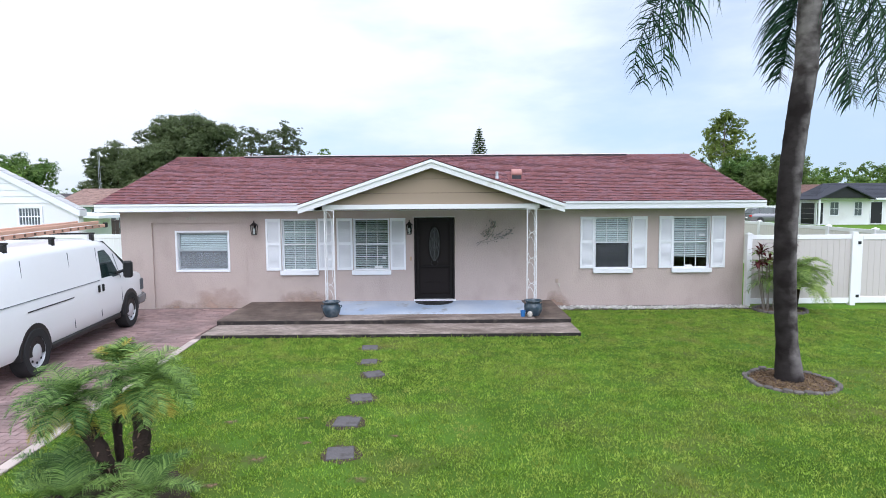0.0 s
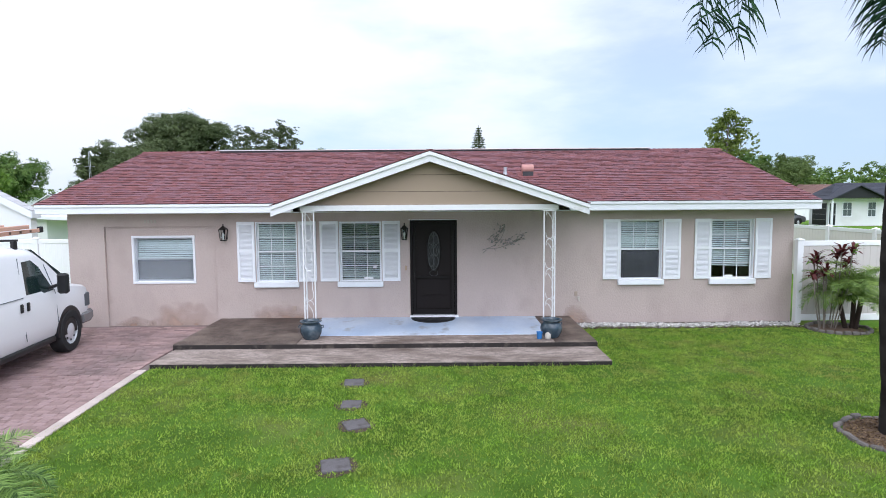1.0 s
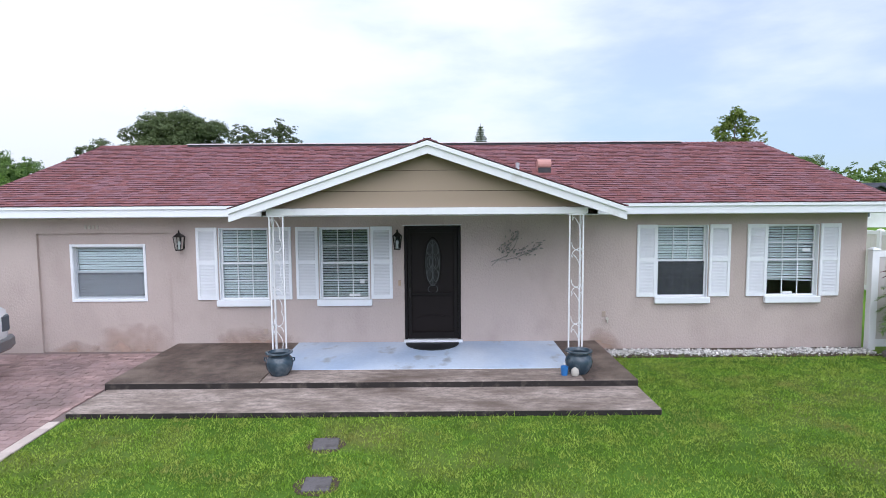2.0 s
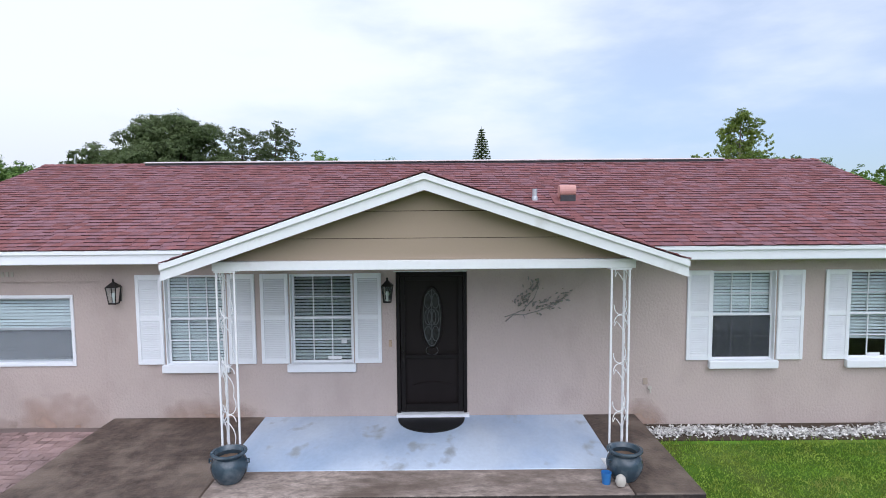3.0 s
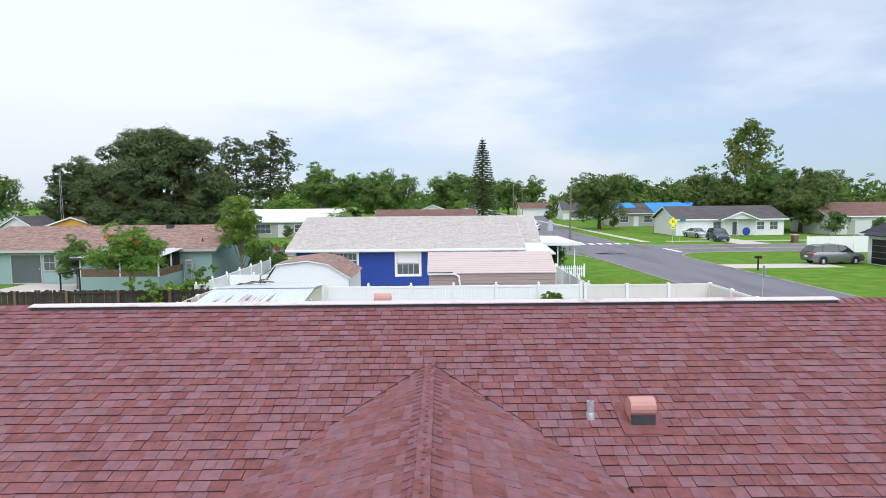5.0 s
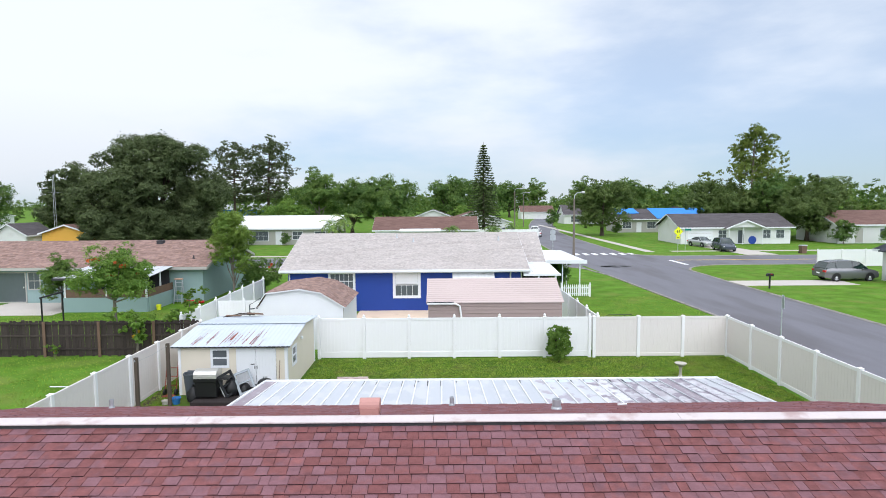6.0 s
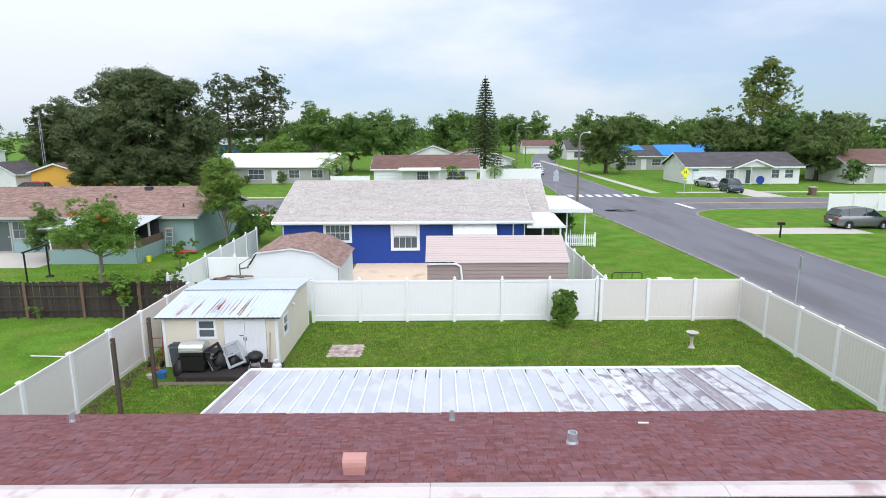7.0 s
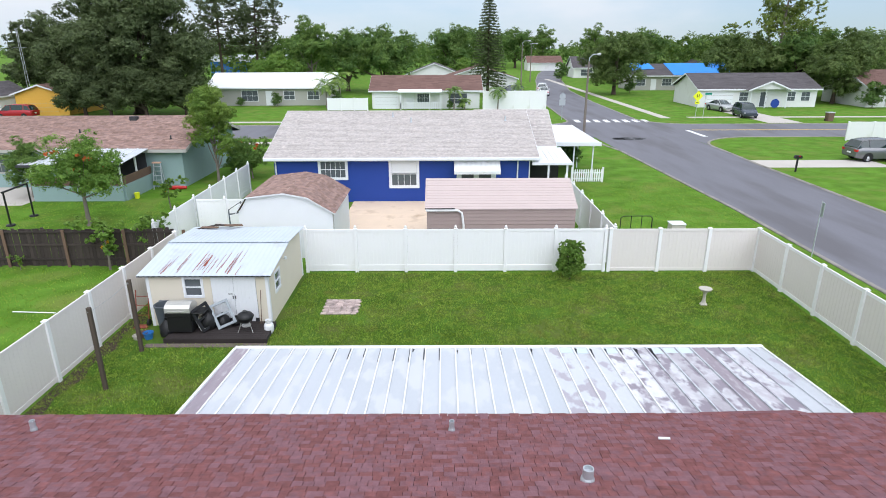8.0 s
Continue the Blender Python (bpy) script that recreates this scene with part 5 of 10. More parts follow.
for i in range(n):
    a, b = PX0 + i * w, PX0 + (i + 1) * w
    q = Geo().slab([(a + 0.002, PY0, PZ0), (b - 0.002, PY0, PZ0), (b - 0.002, PY1, PZ1), (a + 0.002, PY1, PZ1)], 0.012)
    part("roof_pan", q, purple if i in (0, 31) else dirty if 24 < i < 34 else half if 20 < i else PAN_WHITE, pan)
    q = Geo().slab([(a - 0.014, PY0, PZ0 + 0.032), (a + 0.014, PY0, PZ0 + 0.032), (a + 0.014, PY1, PZ1 + 0.032), (a - 0.014, PY1, PZ1 + 0.032)], 0.032)
    part("seam_rib", q, IRON_WHITE if i < 27 else half, pan)
    # dirt streaks on the first seams; farther on, thin black strips painted as rib shadows
    long_ = rr.uniform(0.45, 0.75) if i < 15 else rr.uniform(0.0, 0.35)
    y0 = PY0 + 0.02 if i > 21 else PY1 - long_
    side_ = -1 if i < 15 else 1
    x0, x1 = sorted((a + side_ * 0.0145, a + side_ * (0.0145 + (rr.uniform(0.016, 0.034) if i < 15 else 0.014))))
    if y0 < PY1 - 0.1 and i:
        q = Geo().slab([(x0, y0, pan_z(y0) + 0.005), (x1, y0, pan_z(y0) + 0.005), (x1, PY1, PZ1 + 0.005), (x0, PY1, PZ1 + 0.005)], 0.010)
        part("seam_dirt", q, DIRT_SHADE_BLACK, pan, "dark dirt streak and painted rib shade along the seam")
for a, b in ((PX0, PX0 + 25.4 * w), (PX0 + 33.2 * w, PX1)):
    q = Geo().slab([(a, PY0 - 0.02, PZ0 + 0.042), (b, PY0 - 0.02, PZ0 + 0.042), (b, PY0 + 0.16, pan_z(PY0 + 0.16) + 0.040), (a, PY0 + 0.16, pan_z(PY0 + 0.16) + 0.040)], 0.012)
    part("flashing_strip", q, WHITE_OLD, pan, "white flashing strip along the wall side")
CLEAN = surface("washed_blue_white_pan", (0.56, 0.64, 0.70), 0.4, 0.08, 2, 14, 0.05)
for i, y0 in ((22, 0.26), (23, 0.30), (25, 0.30), (28, 0.32), (29, 0.28), (30, 0.30)):
    a = PX0 + i * w
    q = Geo().slab([(a + 0.03, PY1 - y0, pan_z(PY1 - y0) + 0.004), (a + w - 0.03, PY1 - y0, pan_z(PY1 - y0) + 0.004), (a + w - 0.03, PY1 - 0.02, PZ1 + 0.006), (a + 0.03, PY1 - 0.02, PZ1 + 0.006)], 0.008)
    part("clean_patch", q, CLEAN, pan, "washed pale patch at the end of a pan")
part("gutter", Geo().box(PX0 - 0.03, PX1 + 0.03, PY1 + 0.005, PY1 + 0.10, PZ1 - 0.10, PZ1 + 0.035, 0.01), WHITE_OLD, pan, "white metal edge gutter")
for x in (PX0, PX1):
    q = Geo().slab([(x - 0.04, PY0, PZ0 + 0.04), (x + 0.0, PY0, PZ0 + 0.04), (x + 0.0, PY1, PZ1 + 0.04), (x - 0.04, PY1, PZ1 + 0.04)], 0.13)
    part("edge_beam", q, WHITE_OLD, pan)
for x in (-4.5, -1.6, 1.3, 4.2, 7.0):
    part("post", Geo().box(x - 0.04, x + 0.04, PY1 - 0.10, PY1 - 0.02, 0.06, PZ1 - 0.02, 0.005), WHITE, pan)
rr = random.Random(21)
for i in range(26):
    k = rr.choice([3, 8, 12, 15, 18, 20, 22, 23] + [24, 25, 26, 27, 28] * 4)
    xa = PX0 + k * w + 0.03
    y1 = PY1 - rr.uniform(0.02, 0.1)
    y0 = y1 - rr.uniform(0.25, 0.8) * (1.0 if k > 25 else 0.6)
    wd = rr.uniform(0.02, 0.06) * (1.7 if k > 25 else 1)
    zf = lambda y: pan_z(y) + 0.007
    m = 7
    L = [(xa + rr.uniform(0, 0.012), y0 + (y1 - y0) * j / m) for j in range(m + 1)]
    R = [(xa + wd * (0.2 + 0.8 * j / m) * rr.uniform(0.75, 1.0) + 0.006, y0 + (y1 - y0) * j / m) for j in range(m + 1)]
    q = Geo().add([(x, y, zf(y)) for x, y in L] + [(x, y, zf(y)) for x, y in R], [(j, m + 1 + j, m + 2 + j, j + 1) for j in range(m)])
    part("mildew_streak", q, DIRT_SHADE_BLACK, pan, "black mildew streak")
part("roll_patch", Geo().slab([(4.25, 24.0, 2.70), (6.3, 24.0, 2.70), (6.1, 24.28, 2.60), (4.4, 24.20, 2.62)], 0.03), SHINGLE, pan, "strip of red roofing lapped over the metal")
pavement("patio", -4.6, 7.1, 23.56, 27.2, 0.06, label="plain concrete patio under the metal cover", cut=3)
part("flue_scrap", Geo().tube([(3.20, 22.88, roof_z(22.9) + 0.05), (3.36, 22.84, roof_z(22.84) + 0.05)], 0.02, 6), WHITE, house)

# ---- the garden shed ----
shed = thing("garden_shed", "cream wooden shed with a rust-streaked tin roof and white doors", "shed", (-7.5, 35, 0))
SX0, SX1, SY0, SY1 = -9.42, -5.56, 32.9, 37.35
part("wall_front", Geo().wall(SX0, SX1, 0.0, 1.76, SY0, SY0 + 0.08, [(-8.24, -7.66, 1.03, 1.66), (-7.38, -5.95, 0.10, 1.70)]), CREAM_WALL, shed, "cream board wall")
side = [(SY0 + 0.08, 0.0), (SY1, 0.0), (SY1, 1.90), (35.2, 2.04), (SY0 + 0.08, 1.76)]
part("wall_left", Geo().prism(side, SX0, SX0 + 0.08, "x"), CREAM_WALL, shed)
part("wall_right", Geo().wall(SY0 + 0.08, SY1, 0.0, 1.74, SX1 - 0.08, SX1, [(33.62, 34.22, 0.86, 1.52)], "y"), CREAM_WALL, shed)
part("wall_gable", Geo().prism([(SY0 + 0.08, 1.742), (SY1, 1.742), (SY1, 1.90), (35.2, 2.04), (SY0 + 0.08, 1.762)], SX1 - 0.08, SX1, "x"), CREAM_WALL, shed)
part("wall_rear", Geo().box(SX0, SX1, SY1, SY1 + 0.08, 0.0, 1.9), CREAM_WALL, shed)
for y0, y1, z0, z1, nm in ((32.72, 35.22, 1.80, 2.10, "roof_front"), (35.10, 37.45, 2.13, 1.97, "roof_rear")):
    q = Geo()
    m = 52
    p = []
    for i in range(m + 1):
        x = -9.62 + 4.22 * i / m
        b = 0.012 if i % 2 else 0.0
        p += [(x, y0, z0 + b), (x, y1, z1 + b), (x, y1, z1 + b - 0.012), (x, y0, z0 + b - 0.012)]
    q.add(p, [f for i in range(m) for f in ((4 * i, 4 * i + 4, 4 * i + 5, 4 * i + 1), (4 * i + 3, 4 * i + 2, 4 * i + 6, 4 * i + 7), (4 * i, 4 * i + 3, 4 * i + 7, 4 * i + 4), (4 * i + 1, 4 * i + 5, 4 * i + 6, 4 * i + 2))])
    part(nm, q, TIN_SHED, shed, "pale corrugated tin roof sheet")
part("eave_strip", Geo().box(-9.62, -5.42, 32.74, 32.80, 1.745, 1.784, 0.004), DIRT_SHADE_BLACK, shed, "black strip under the front eave")
rr = random.Random(4)
zf = lambda y: 1.80 + (y - 32.72) / 2.5 * 0.30 + 0.015
for i in range(40):
    x = rr.choice([-8.9, -8.4, -7.9, -7.7, -7.5, -7.2, -6.9, -6.8, -6.6]) + rr.uniform(-0.1, 0.1)
    y0 = rr.uniform(32.74, 33.6)
    y1 = y0 + rr.uniform(0.3, 1.3)
    wd = rr.uniform(0.008, 0.03) if i else 0.07
    q = Geo().add([(x, y0, zf(y0)), (x + wd, y0, zf(y0)), (x + wd * 0.8, y1, zf(y1)), (x + wd * 0.3, y1, zf(y1))], [(0, 1, 2, 3)])
    part("rust_streak", q, RUST, shed, "red rust streak")
for a, b in ((SX0 - 0.012, SX0 + 0.09), (SX1 - 0.09, SX1 + 0.014)):
    part("corner_board", Geo().box(a, b, SY0 - 0.014, SY0 - 0.001, 0.0, 1.74, 0.003), WHITE, shed)
part("corner_board", Geo().box(SX1 + 0.001, SX1 + 0.014, SY0 - 0.012, SY0 + 0.10, 0.0, 1.74, 0.003), WHITE, shed)
part("corner_board", Geo().box(SX1 + 0.001, SX1 + 0.014, SY1 - 0.08, SY1 + 0.04, 0.0, 1.88, 0.003), WHITE, shed)
for a, b in ((-7.37, -6.675), (-6.665, -5.96)):
    d = new("door")
    d.parent = shed
    d.location = ((a + b) / 2 + 7.5, SY0 - 35, 0.1)
    tagged(d, "white plank shed door with a rotten foot")
    m = 6
    for i in range(m):
        u0, u1 = a + (b - a) * i / m, a + (b - a) * (i + 1) / m
        cut = 0.11 + rr.uniform(0, 0.05) + (0.16 if rr.random() > 0.6 else 0)
        part("plank", Geo().box(u0 + 0.001, u1 - 0.001, SY0 - 0.012, SY0 + 0.02, cut, 1.69, 0.002), WHITE, d)
    part("handle", Geo().box((-6.72 if a < -7 else -6.64), (-6.70 if a < -7 else -6.62), SY0 - 0.04, SY0 - 0.013, 0.95, 1.06, 0.003), BLACK, d)
part("door_backing", Geo().box(-7.37, -5.96, SY0 + 0.04, SY0 + 0.07, 0.1, 1.69), DIRT_SHADE_BLACK, shed)
part("sign_plate", Geo().box(-6.86, -6.72, SY0 - 0.018, SY0 - 0.013, 1.10, 1.13), DIRT_SHADE_BLACK, shed)
for (a, b, c, d_, ax) in ((-8.24, -7.66, 1.03, 1.66, "x"), (33.62, 34.22, 0.86, 1.52, "y")):
    wi = new("window")
    wi.parent = shed
    tagged(wi, "small white sash window")
    wi.location = ((a + b) / 2 + 7.5, SY0 - 35, c) if ax == "x" else (SX1 + 7.5, (a + b) / 2 - 35, c)
    put = (lambda g_, u0, u1, v0, v1, e0, e1: g_.box(u0, u1, SY0 + e0, SY0 + e1, v0, v1, 0.002)) if ax == "x" else (lambda g_, u0, u1, v0, v1, e0, e1: g_.box(SX1 - e1, SX1 - e0, u0, u1, v0, v1, 0.002))
    q = Geo()
    for u0, u1, v0, v1 in ((a - 0.04, a + 0.04, c - 0.04, d_ + 0.04), (b - 0.04, b + 0.04, c - 0.04, d_ + 0.04), (a + 0.04, b - 0.04, d_ - 0.04, d_ + 0.04), (a + 0.04, b - 0.04, c - 0.05, c + 0.04), (a + 0.04, b - 0.04, (c + d_) / 2 - 0.02, (c + d_) / 2 + 0.02)):
        put(q, u0, u1, v0, v1, -0.02, 0.04)
    part("frame", q, WHITE, wi)
    for v0, v1 in ((c + 0.04, (c + d_) / 2 - 0.02), ((c + d_) / 2 + 0.02, d_ - 0.04)):
        part("pane", put(Geo(), a + 0.04, b - 0.04, v0, v1, 0.02, 0.03), FAR_PANE, wi)
lamp_ = Geo().lathe([(0.001, 0.0), (0.05, 0.02), (0.055, 0.09), (0.03, 0.12), (0.001, 0.125)], 10, SX1 + 0.06, 34.9)
lamp_.v = [(x, y, z + 1.55) for x, y, z in lamp_.v]
part("flood_lamp", lamp_, WHITE, shed)
for k, (x, y, tl) in enumerate(((-9.1, 37.2, 20), (-8.9, 37.1, -10), (-8.4, 37.25, 5), (-8.0, 37.15, 40))):
    q = Geo().box(-0.35, 0.35, -0.07, 0.07, 0, 0.03, 0.004)
    ob = solid_thing("scrap_board", q, BROWN_WOOD if k % 2 else DARK_WOOD, "loose weathered board lying on the shed roof", "board", "scrap boards")
    ob.matrix_world = pose(x, y, 2.015 + 0.035 * k, 4 * k, 6 * k - 8, tl)

# deck and things before the shed
deck_ = thing("deck_step", "low dark wooden deck step before the shed doors", "deck", (-7.0, 32.1, 0))
for i in range(8):
    part("plank", Geo().box(-8.52, -5.40, 31.72 + i * 0.145, 31.72 + i * 0.145 + 0.138, 0.12, 0.155, 0.004), DECK_WOOD, deck_)
part("front_board", Geo().box(-8.54, -5.38, 31.64, 31.70, 0.0, 0.16, 0.005), DECK_WOOD, deck_)
part("base", Geo().box(-8.5, -5.42, 31.74, 32.86, 0.0, 0.118), DIRT_SHADE_BLACK, deck_)
q = Geo().box(-9.05, -5.35, 31.40, 31.63, 0.0, 0.02, 0.004)
solid_thing("brick_edge", q, JOINT_SAND, "brown brick edging on the ground before the deck", "edging", kind="structure")

binn = thing("waste_bin", "grey plastic wheeled waste bin beside the shed", "bin", (-8.82, 32.55, 0))
part("body", Geo().lathe([(0.20, 0.02), (0.24, 0.5), (0.27, 0.86), (0.29, 0.87), (0.29, 0.92), (0.25, 0.92), (0.24, 0.85), (0.19, 0.1), (0.001, 0.1)], 14), GREY_PLASTIC, binn, local=True)
part("lid", Geo().box(-0.27, 0.27, 0.24, 0.30, 0.35, 0.93, 0.02), GREY_PLASTIC, binn, local=True)
for s in (-1, 1):
    part("wheel", Geo().lathe([(0.001, s * 0.22), (0.09, s * 0.22), (0.09, s * 0.26), (0.001, s * 0.26)], 12, 0.24, 0.09, "x"), BLACK, binn, local=True)

bbq = thing("gas_grill", "black gas barbecue with a steel hood on the deck", "barbecue", (-8.1, 32.25, 0.155))
part("cabinet", Geo().box(-0.40, 0.34, -0.26, 0.26, 0.06, 0.58, 0.015), BLACK, bbq, local=True)
part("firebox", Geo().box(-0.44, 0.36, -0.29, 0.29, 0.58, 0.72, 0.02), BLACK, bbq, local=True)
hood = [(-0.29, 0.72), (-0.28, 0.86), (-0.20, 0.95), (0.0, 0.99), (0.22, 0.95), (0.29, 0.84), (0.29, 0.72)]
part("hood", Geo().prism(hood[::-1], -0.43, 0.35, "x"), STEEL, bbq, "brushed steel grill hood", local=True)
part("handle", Geo().tube([(-0.3, -0.30, 0.80), (-0.3, -0.35, 0.80), (0.22, -0.35, 0.80), (0.22, -0.30, 0.80)], 0.012, 6), STEEL, bbq, local=True)
part("side_shelf", Geo().box(0.37, 0.75, -0.24, 0.24, 0.66, 0.70, 0.01), BLACK, bbq, local=True)
part("shelf_bracket", Geo().box(0.36, 0.40, -0.2, 0.2, 0.4, 0.66, 0.005), BLACK, bbq, local=True)
for s in (-1, 1):
    part("wheel", Geo().lathe([(0.001, -0.41), (0.07, -0.41), (0.07, -0.37), (0.001, -0.37)], 12, s * 0.22, 0.07, "x"), BLACK, bbq, local=True)
FRAME_GREY = surface("dull_aluminium_frame", (0.30, 0.335, 0.36), 0.5, 0.15, 3, 30, 0.05)
for k, (x, tl, mat_w, sz) in enumerate(((-6.85, 30, FRAME_GREY, 0.82), (-7.35, 30, WHITE_OLD, 0.40), (-7.25, 18, BLACK, 0.80))):
    q = Geo()
    for a, b, c, d in ((0, 0.085, 0, sz), (sz * 0.72 - 0.085, sz * 0.72, 0, sz), (0.085, sz * 0.72 - 0.085, 0, 0.085), (0.085, sz * 0.72 - 0.085, sz - 0.085, sz), (0.085, sz * 0.72 - 0.085, sz / 2 - 0.03, sz / 2 + 0.03)):
        q.box(a, b, -0.03, 0.03, c, d, 0.006)
    ob = solid_thing("window_frame", q, mat_w, "old loose window frame leaning on the deck", "window frame", "old frames")
    ob.matrix_world = pose(x - 0.2, 32.25 - 0.10 * k, 0.165, -tl, -16, 25 + 14 * k)
kettle = thing("kettle_grill", "black kettle charcoal grill on steel legs", "barbecue", (-6.15, 32.2, 0.155))
part("bowl", Geo().lathe([(0.001, 0.28), (0.12, 0.30), (0.21, 0.37), (0.25, 0.47), (0.255, 0.49)], 16), BLACK, kettle, local=True)
part("lid", Geo().lathe([(0.26, 0.485), (0.255, 0.53), (0.20, 0.60), (0.10, 0.645), (0.001, 0.655)], 16), BLACK, kettle, local=True)
part("handle", Geo().tube([(-0.06, 0, 0.645), (-0.05, 0, 0.70), (0.05, 0, 0.70), (0.06, 0, 0.645)], 0.012, 6), BLACK, kettle, local=True)
for a in (90, 210, 330):
    c, s = math.cos(radians(a)), math.sin(radians(a))
    part("leg", Geo().tube([(0.14 * c, 0.14 * s, 0.33), (0.27 * c, 0.27 * s, 0.0)], 0.011, 6), STEEL, kettle, local=True)
part("ash_pan", Geo().lathe([(0.001, 0.16), (0.13, 0.17), (0.15, 0.21)], 14), STEEL, kettle, local=True)
tank = thing("gas_bottle", "white propane gas bottle on the ground by the deck", "gas bottle", (-5.50, 32.35, 0))
part("tank", Geo().lathe([(0.10, 0.0), (0.10, 0.03), (0.14, 0.06), (0.152, 0.12), (0.152, 0.27), (0.13, 0.33), (0.06, 0.37), (0.001, 0.375)], 16), WHITE_OLD, tank, local=True)
part("collar", Geo().lathe([(0.09, 0.35), (0.10, 0.46), (0.092, 0.46), (0.082, 0.35)], 14), WHITE_OLD, tank, local=True)
part("valve", Geo().lathe([(0.001, 0.36), (0.03, 0.36), (0.03, 0.42), (0.04, 0.43), (0.001, 0.45)], 8), STEEL, tank, local=True)
def rubbish_bag(x, y, z, w, h, seed, label):
    """A slumped plastic bag: a lumpy turned form with a tied neck."""
    rb = random.Random(seed)
    q = Geo()
    rings = [(0.55, 0.0), (0.95, 0.12), (1.0, 0.35), (0.85, 0.6), (0.5, 0.82), (0.16, 0.92), (0.22, 1.0)]
    m = 12
    for r, u in rings:
        for j in range(m):
            a = 2 * math.pi * j / m
            k = r * w / 2 * rb.uniform(0.82, 1.14)
            q.v.append((k * math.cos(a), k * math.sin(a), u * h))
    for i in range(len(rings) - 1):
        for j in range(m):
            q.f.append((i * m + j, i * m + (j + 1) % m, (i + 1) * m + (j + 1) % m, (i + 1) * m + j))
            q.smooth.append(True)
    ob = solid_thing("rubbish_bag", q, BLACK, label, "bag", "bags by the shed")
    ob.location = (x, y, z)


rubbish_bag(-7.42, 32.45, 0.156, 0.55, 0.62, 3, "black plastic rubbish bag slumped on the deck")
rubbish_bag(-7.02, 32.62, 0.156, 0.45, 0.42, 4, "black plastic rubbish bag against the shed door")
rubbish_bag(-6.62, 32.66, 0.156, 0.34, 0.30, 5, "small black rubbish bag against the shed door")
rubbish_bag(-8.62, 32.20, 0.0, 0.50, 0.60, 6, "black plastic rubbish bag beside the barbecue")
broom = thing("broom", "wooden broom leaning on the shed wall", "broom", (-5.85, 32.72, 0))
part("stick", Geo().tube([(0, 0, 0.05), (0.04, 0.14, 1.25)], 0.013, 6), BROWN_WOOD, broom, local=True)
part("brush", Geo().prism([(-0.13, 0.0), (0.13, 0.0), (0.05, 0.22), (-0.05, 0.22)], -0.03, 0.03, "y"), POST_WOOD, broom, local=True)
cart = thing("hand_truck", "rusty hand truck leaning beside the shed", "hand truck", (-9.75, 32.9, 0))
for s in (-0.2, 0.2):
    part("rail", Geo().tube([(s, 0, 0.12), (s, 0.25, 1.15)], 0.016, 6), RUST, cart, local=True)
    part("wheel", Geo().lathe([(0.001, s - 0.03), (0.12, s - 0.03), (0.12, s + 0.03), (0.001, s + 0.03)], 12, 0.0, 0.12, "x"), BLACK, cart, local=True)
for z in (0.35, 0.65, 0.95):
    part("rung", Geo().tube([(-0.2, (z - 0.12) / 1.03 * 0.25, z), (0.2, (z - 0.12) / 1.03 * 0.25, z)], 0.012, 6), RUST, cart, local=True)
part("toe_plate", Geo().box(-0.22, 0.22, -0.25, 0.02, 0.02, 0.035), RUST, cart, local=True)
for k, (x, y, r, h, mt, lb) in enumerate(((-9.15, 32.0, 0.15, 0.22, PLASTIC_BLUE, "small blue plastic pail on the ground"), (-9.35, 32.15, 0.14, 0.16, BROWN_WOOD, "brown clay flower pot on the ground"), (-9.5, 31.95, 0.12, 0.14, BIRD_STONE, "pale stone flower pot on the ground"))):
    ob = solid_thing("flower_pot", Geo().lathe([(0.001, 0.0), (r * 0.75, 0.0), (r, h), (r * 1.08, h), (r * 1.08, h * 0.88), (r * 0.9, h * 0.9), (r * 0.7, h * 0.3), (0.001, h * 0.3)], 12), mt, lb, "pot", "pots by the shed")
    ob.location = (x, y, 0)

q = Geo()
m = 16
edge_ = [(-9.95 + 0.18 * math.sin(i * 1.9) + 0.1 * math.sin(i * 4.3), 25.5 + 8.5 * i / m) for i in range(m + 1)]
q.add([(-10.36, y, 0.006) for _, y in edge_] + [(x, y, 0.006) for x, y in edge_], [(i, m + 1 + i, m + 2 + i, i + 1) for i in range(m)])
solid_thing("bare_patch", q, SOIL, "bare dark soil along the foot of the fence", "soil", kind="structure")
# clothes-line posts, square of pavers, bird bath
for k, (x, y, h) in enumerate(((-8.93, 29.10, 2.38), (-8.98, 31.18, 2.30))):
    p = thing("line_post", "old grey wooden clothes-line post in the lawn", "post", (x, y, 0), 0, "line posts")
    part("post", Geo().box(-0.05, 0.05, -0.05, 0.05, -0.02, h, 0.008), POST_WOOD, p, local=True)
    part("hook", Geo().tube([(0, -0.05, h - 0.1), (0, -0.09, h - 0.1), (0, -0.09, h - 0.05)], 0.006, 5), GALV, p, local=True)
solid_thing("line_wire", Geo().tube([(-8.93, 29.15, 2.25), (-8.95, 30.1, 2.20), (-8.98, 31.13, 2.22)], 0.004, 4), GALV, "thin wire between the clothes-line posts", "wire")
solid_thing("plastic_pipe", Geo().tube([(-14.75, 33.95, 0.02), (-14.0, 33.88, 0.03), (-13.2, 33.85, 0.02)], 0.022, 6), VINYL, "thin white pipe lying on the neighbour's lawn", "pipe")
pv = thing("paver_square", "square of pale worn pavers sunk in the back lawn", "pavers", (-3.55, 34.28, 0))
rr = random.Random(2)
for i in range(6):
    for j in range(9):
        x0, y0 = -4.16 + i * 0.203 + (0.05 if j % 2 else 0.0), 33.68 + j * 0.135
        part("paver", Geo().box(x0 + 0.005, x0 + 0.198, y0 + 0.005, y0 + 0.130, 0.0, 0.028 + rr.uniform(0, 0.014), 0.008), PAVER_PALE, pv)
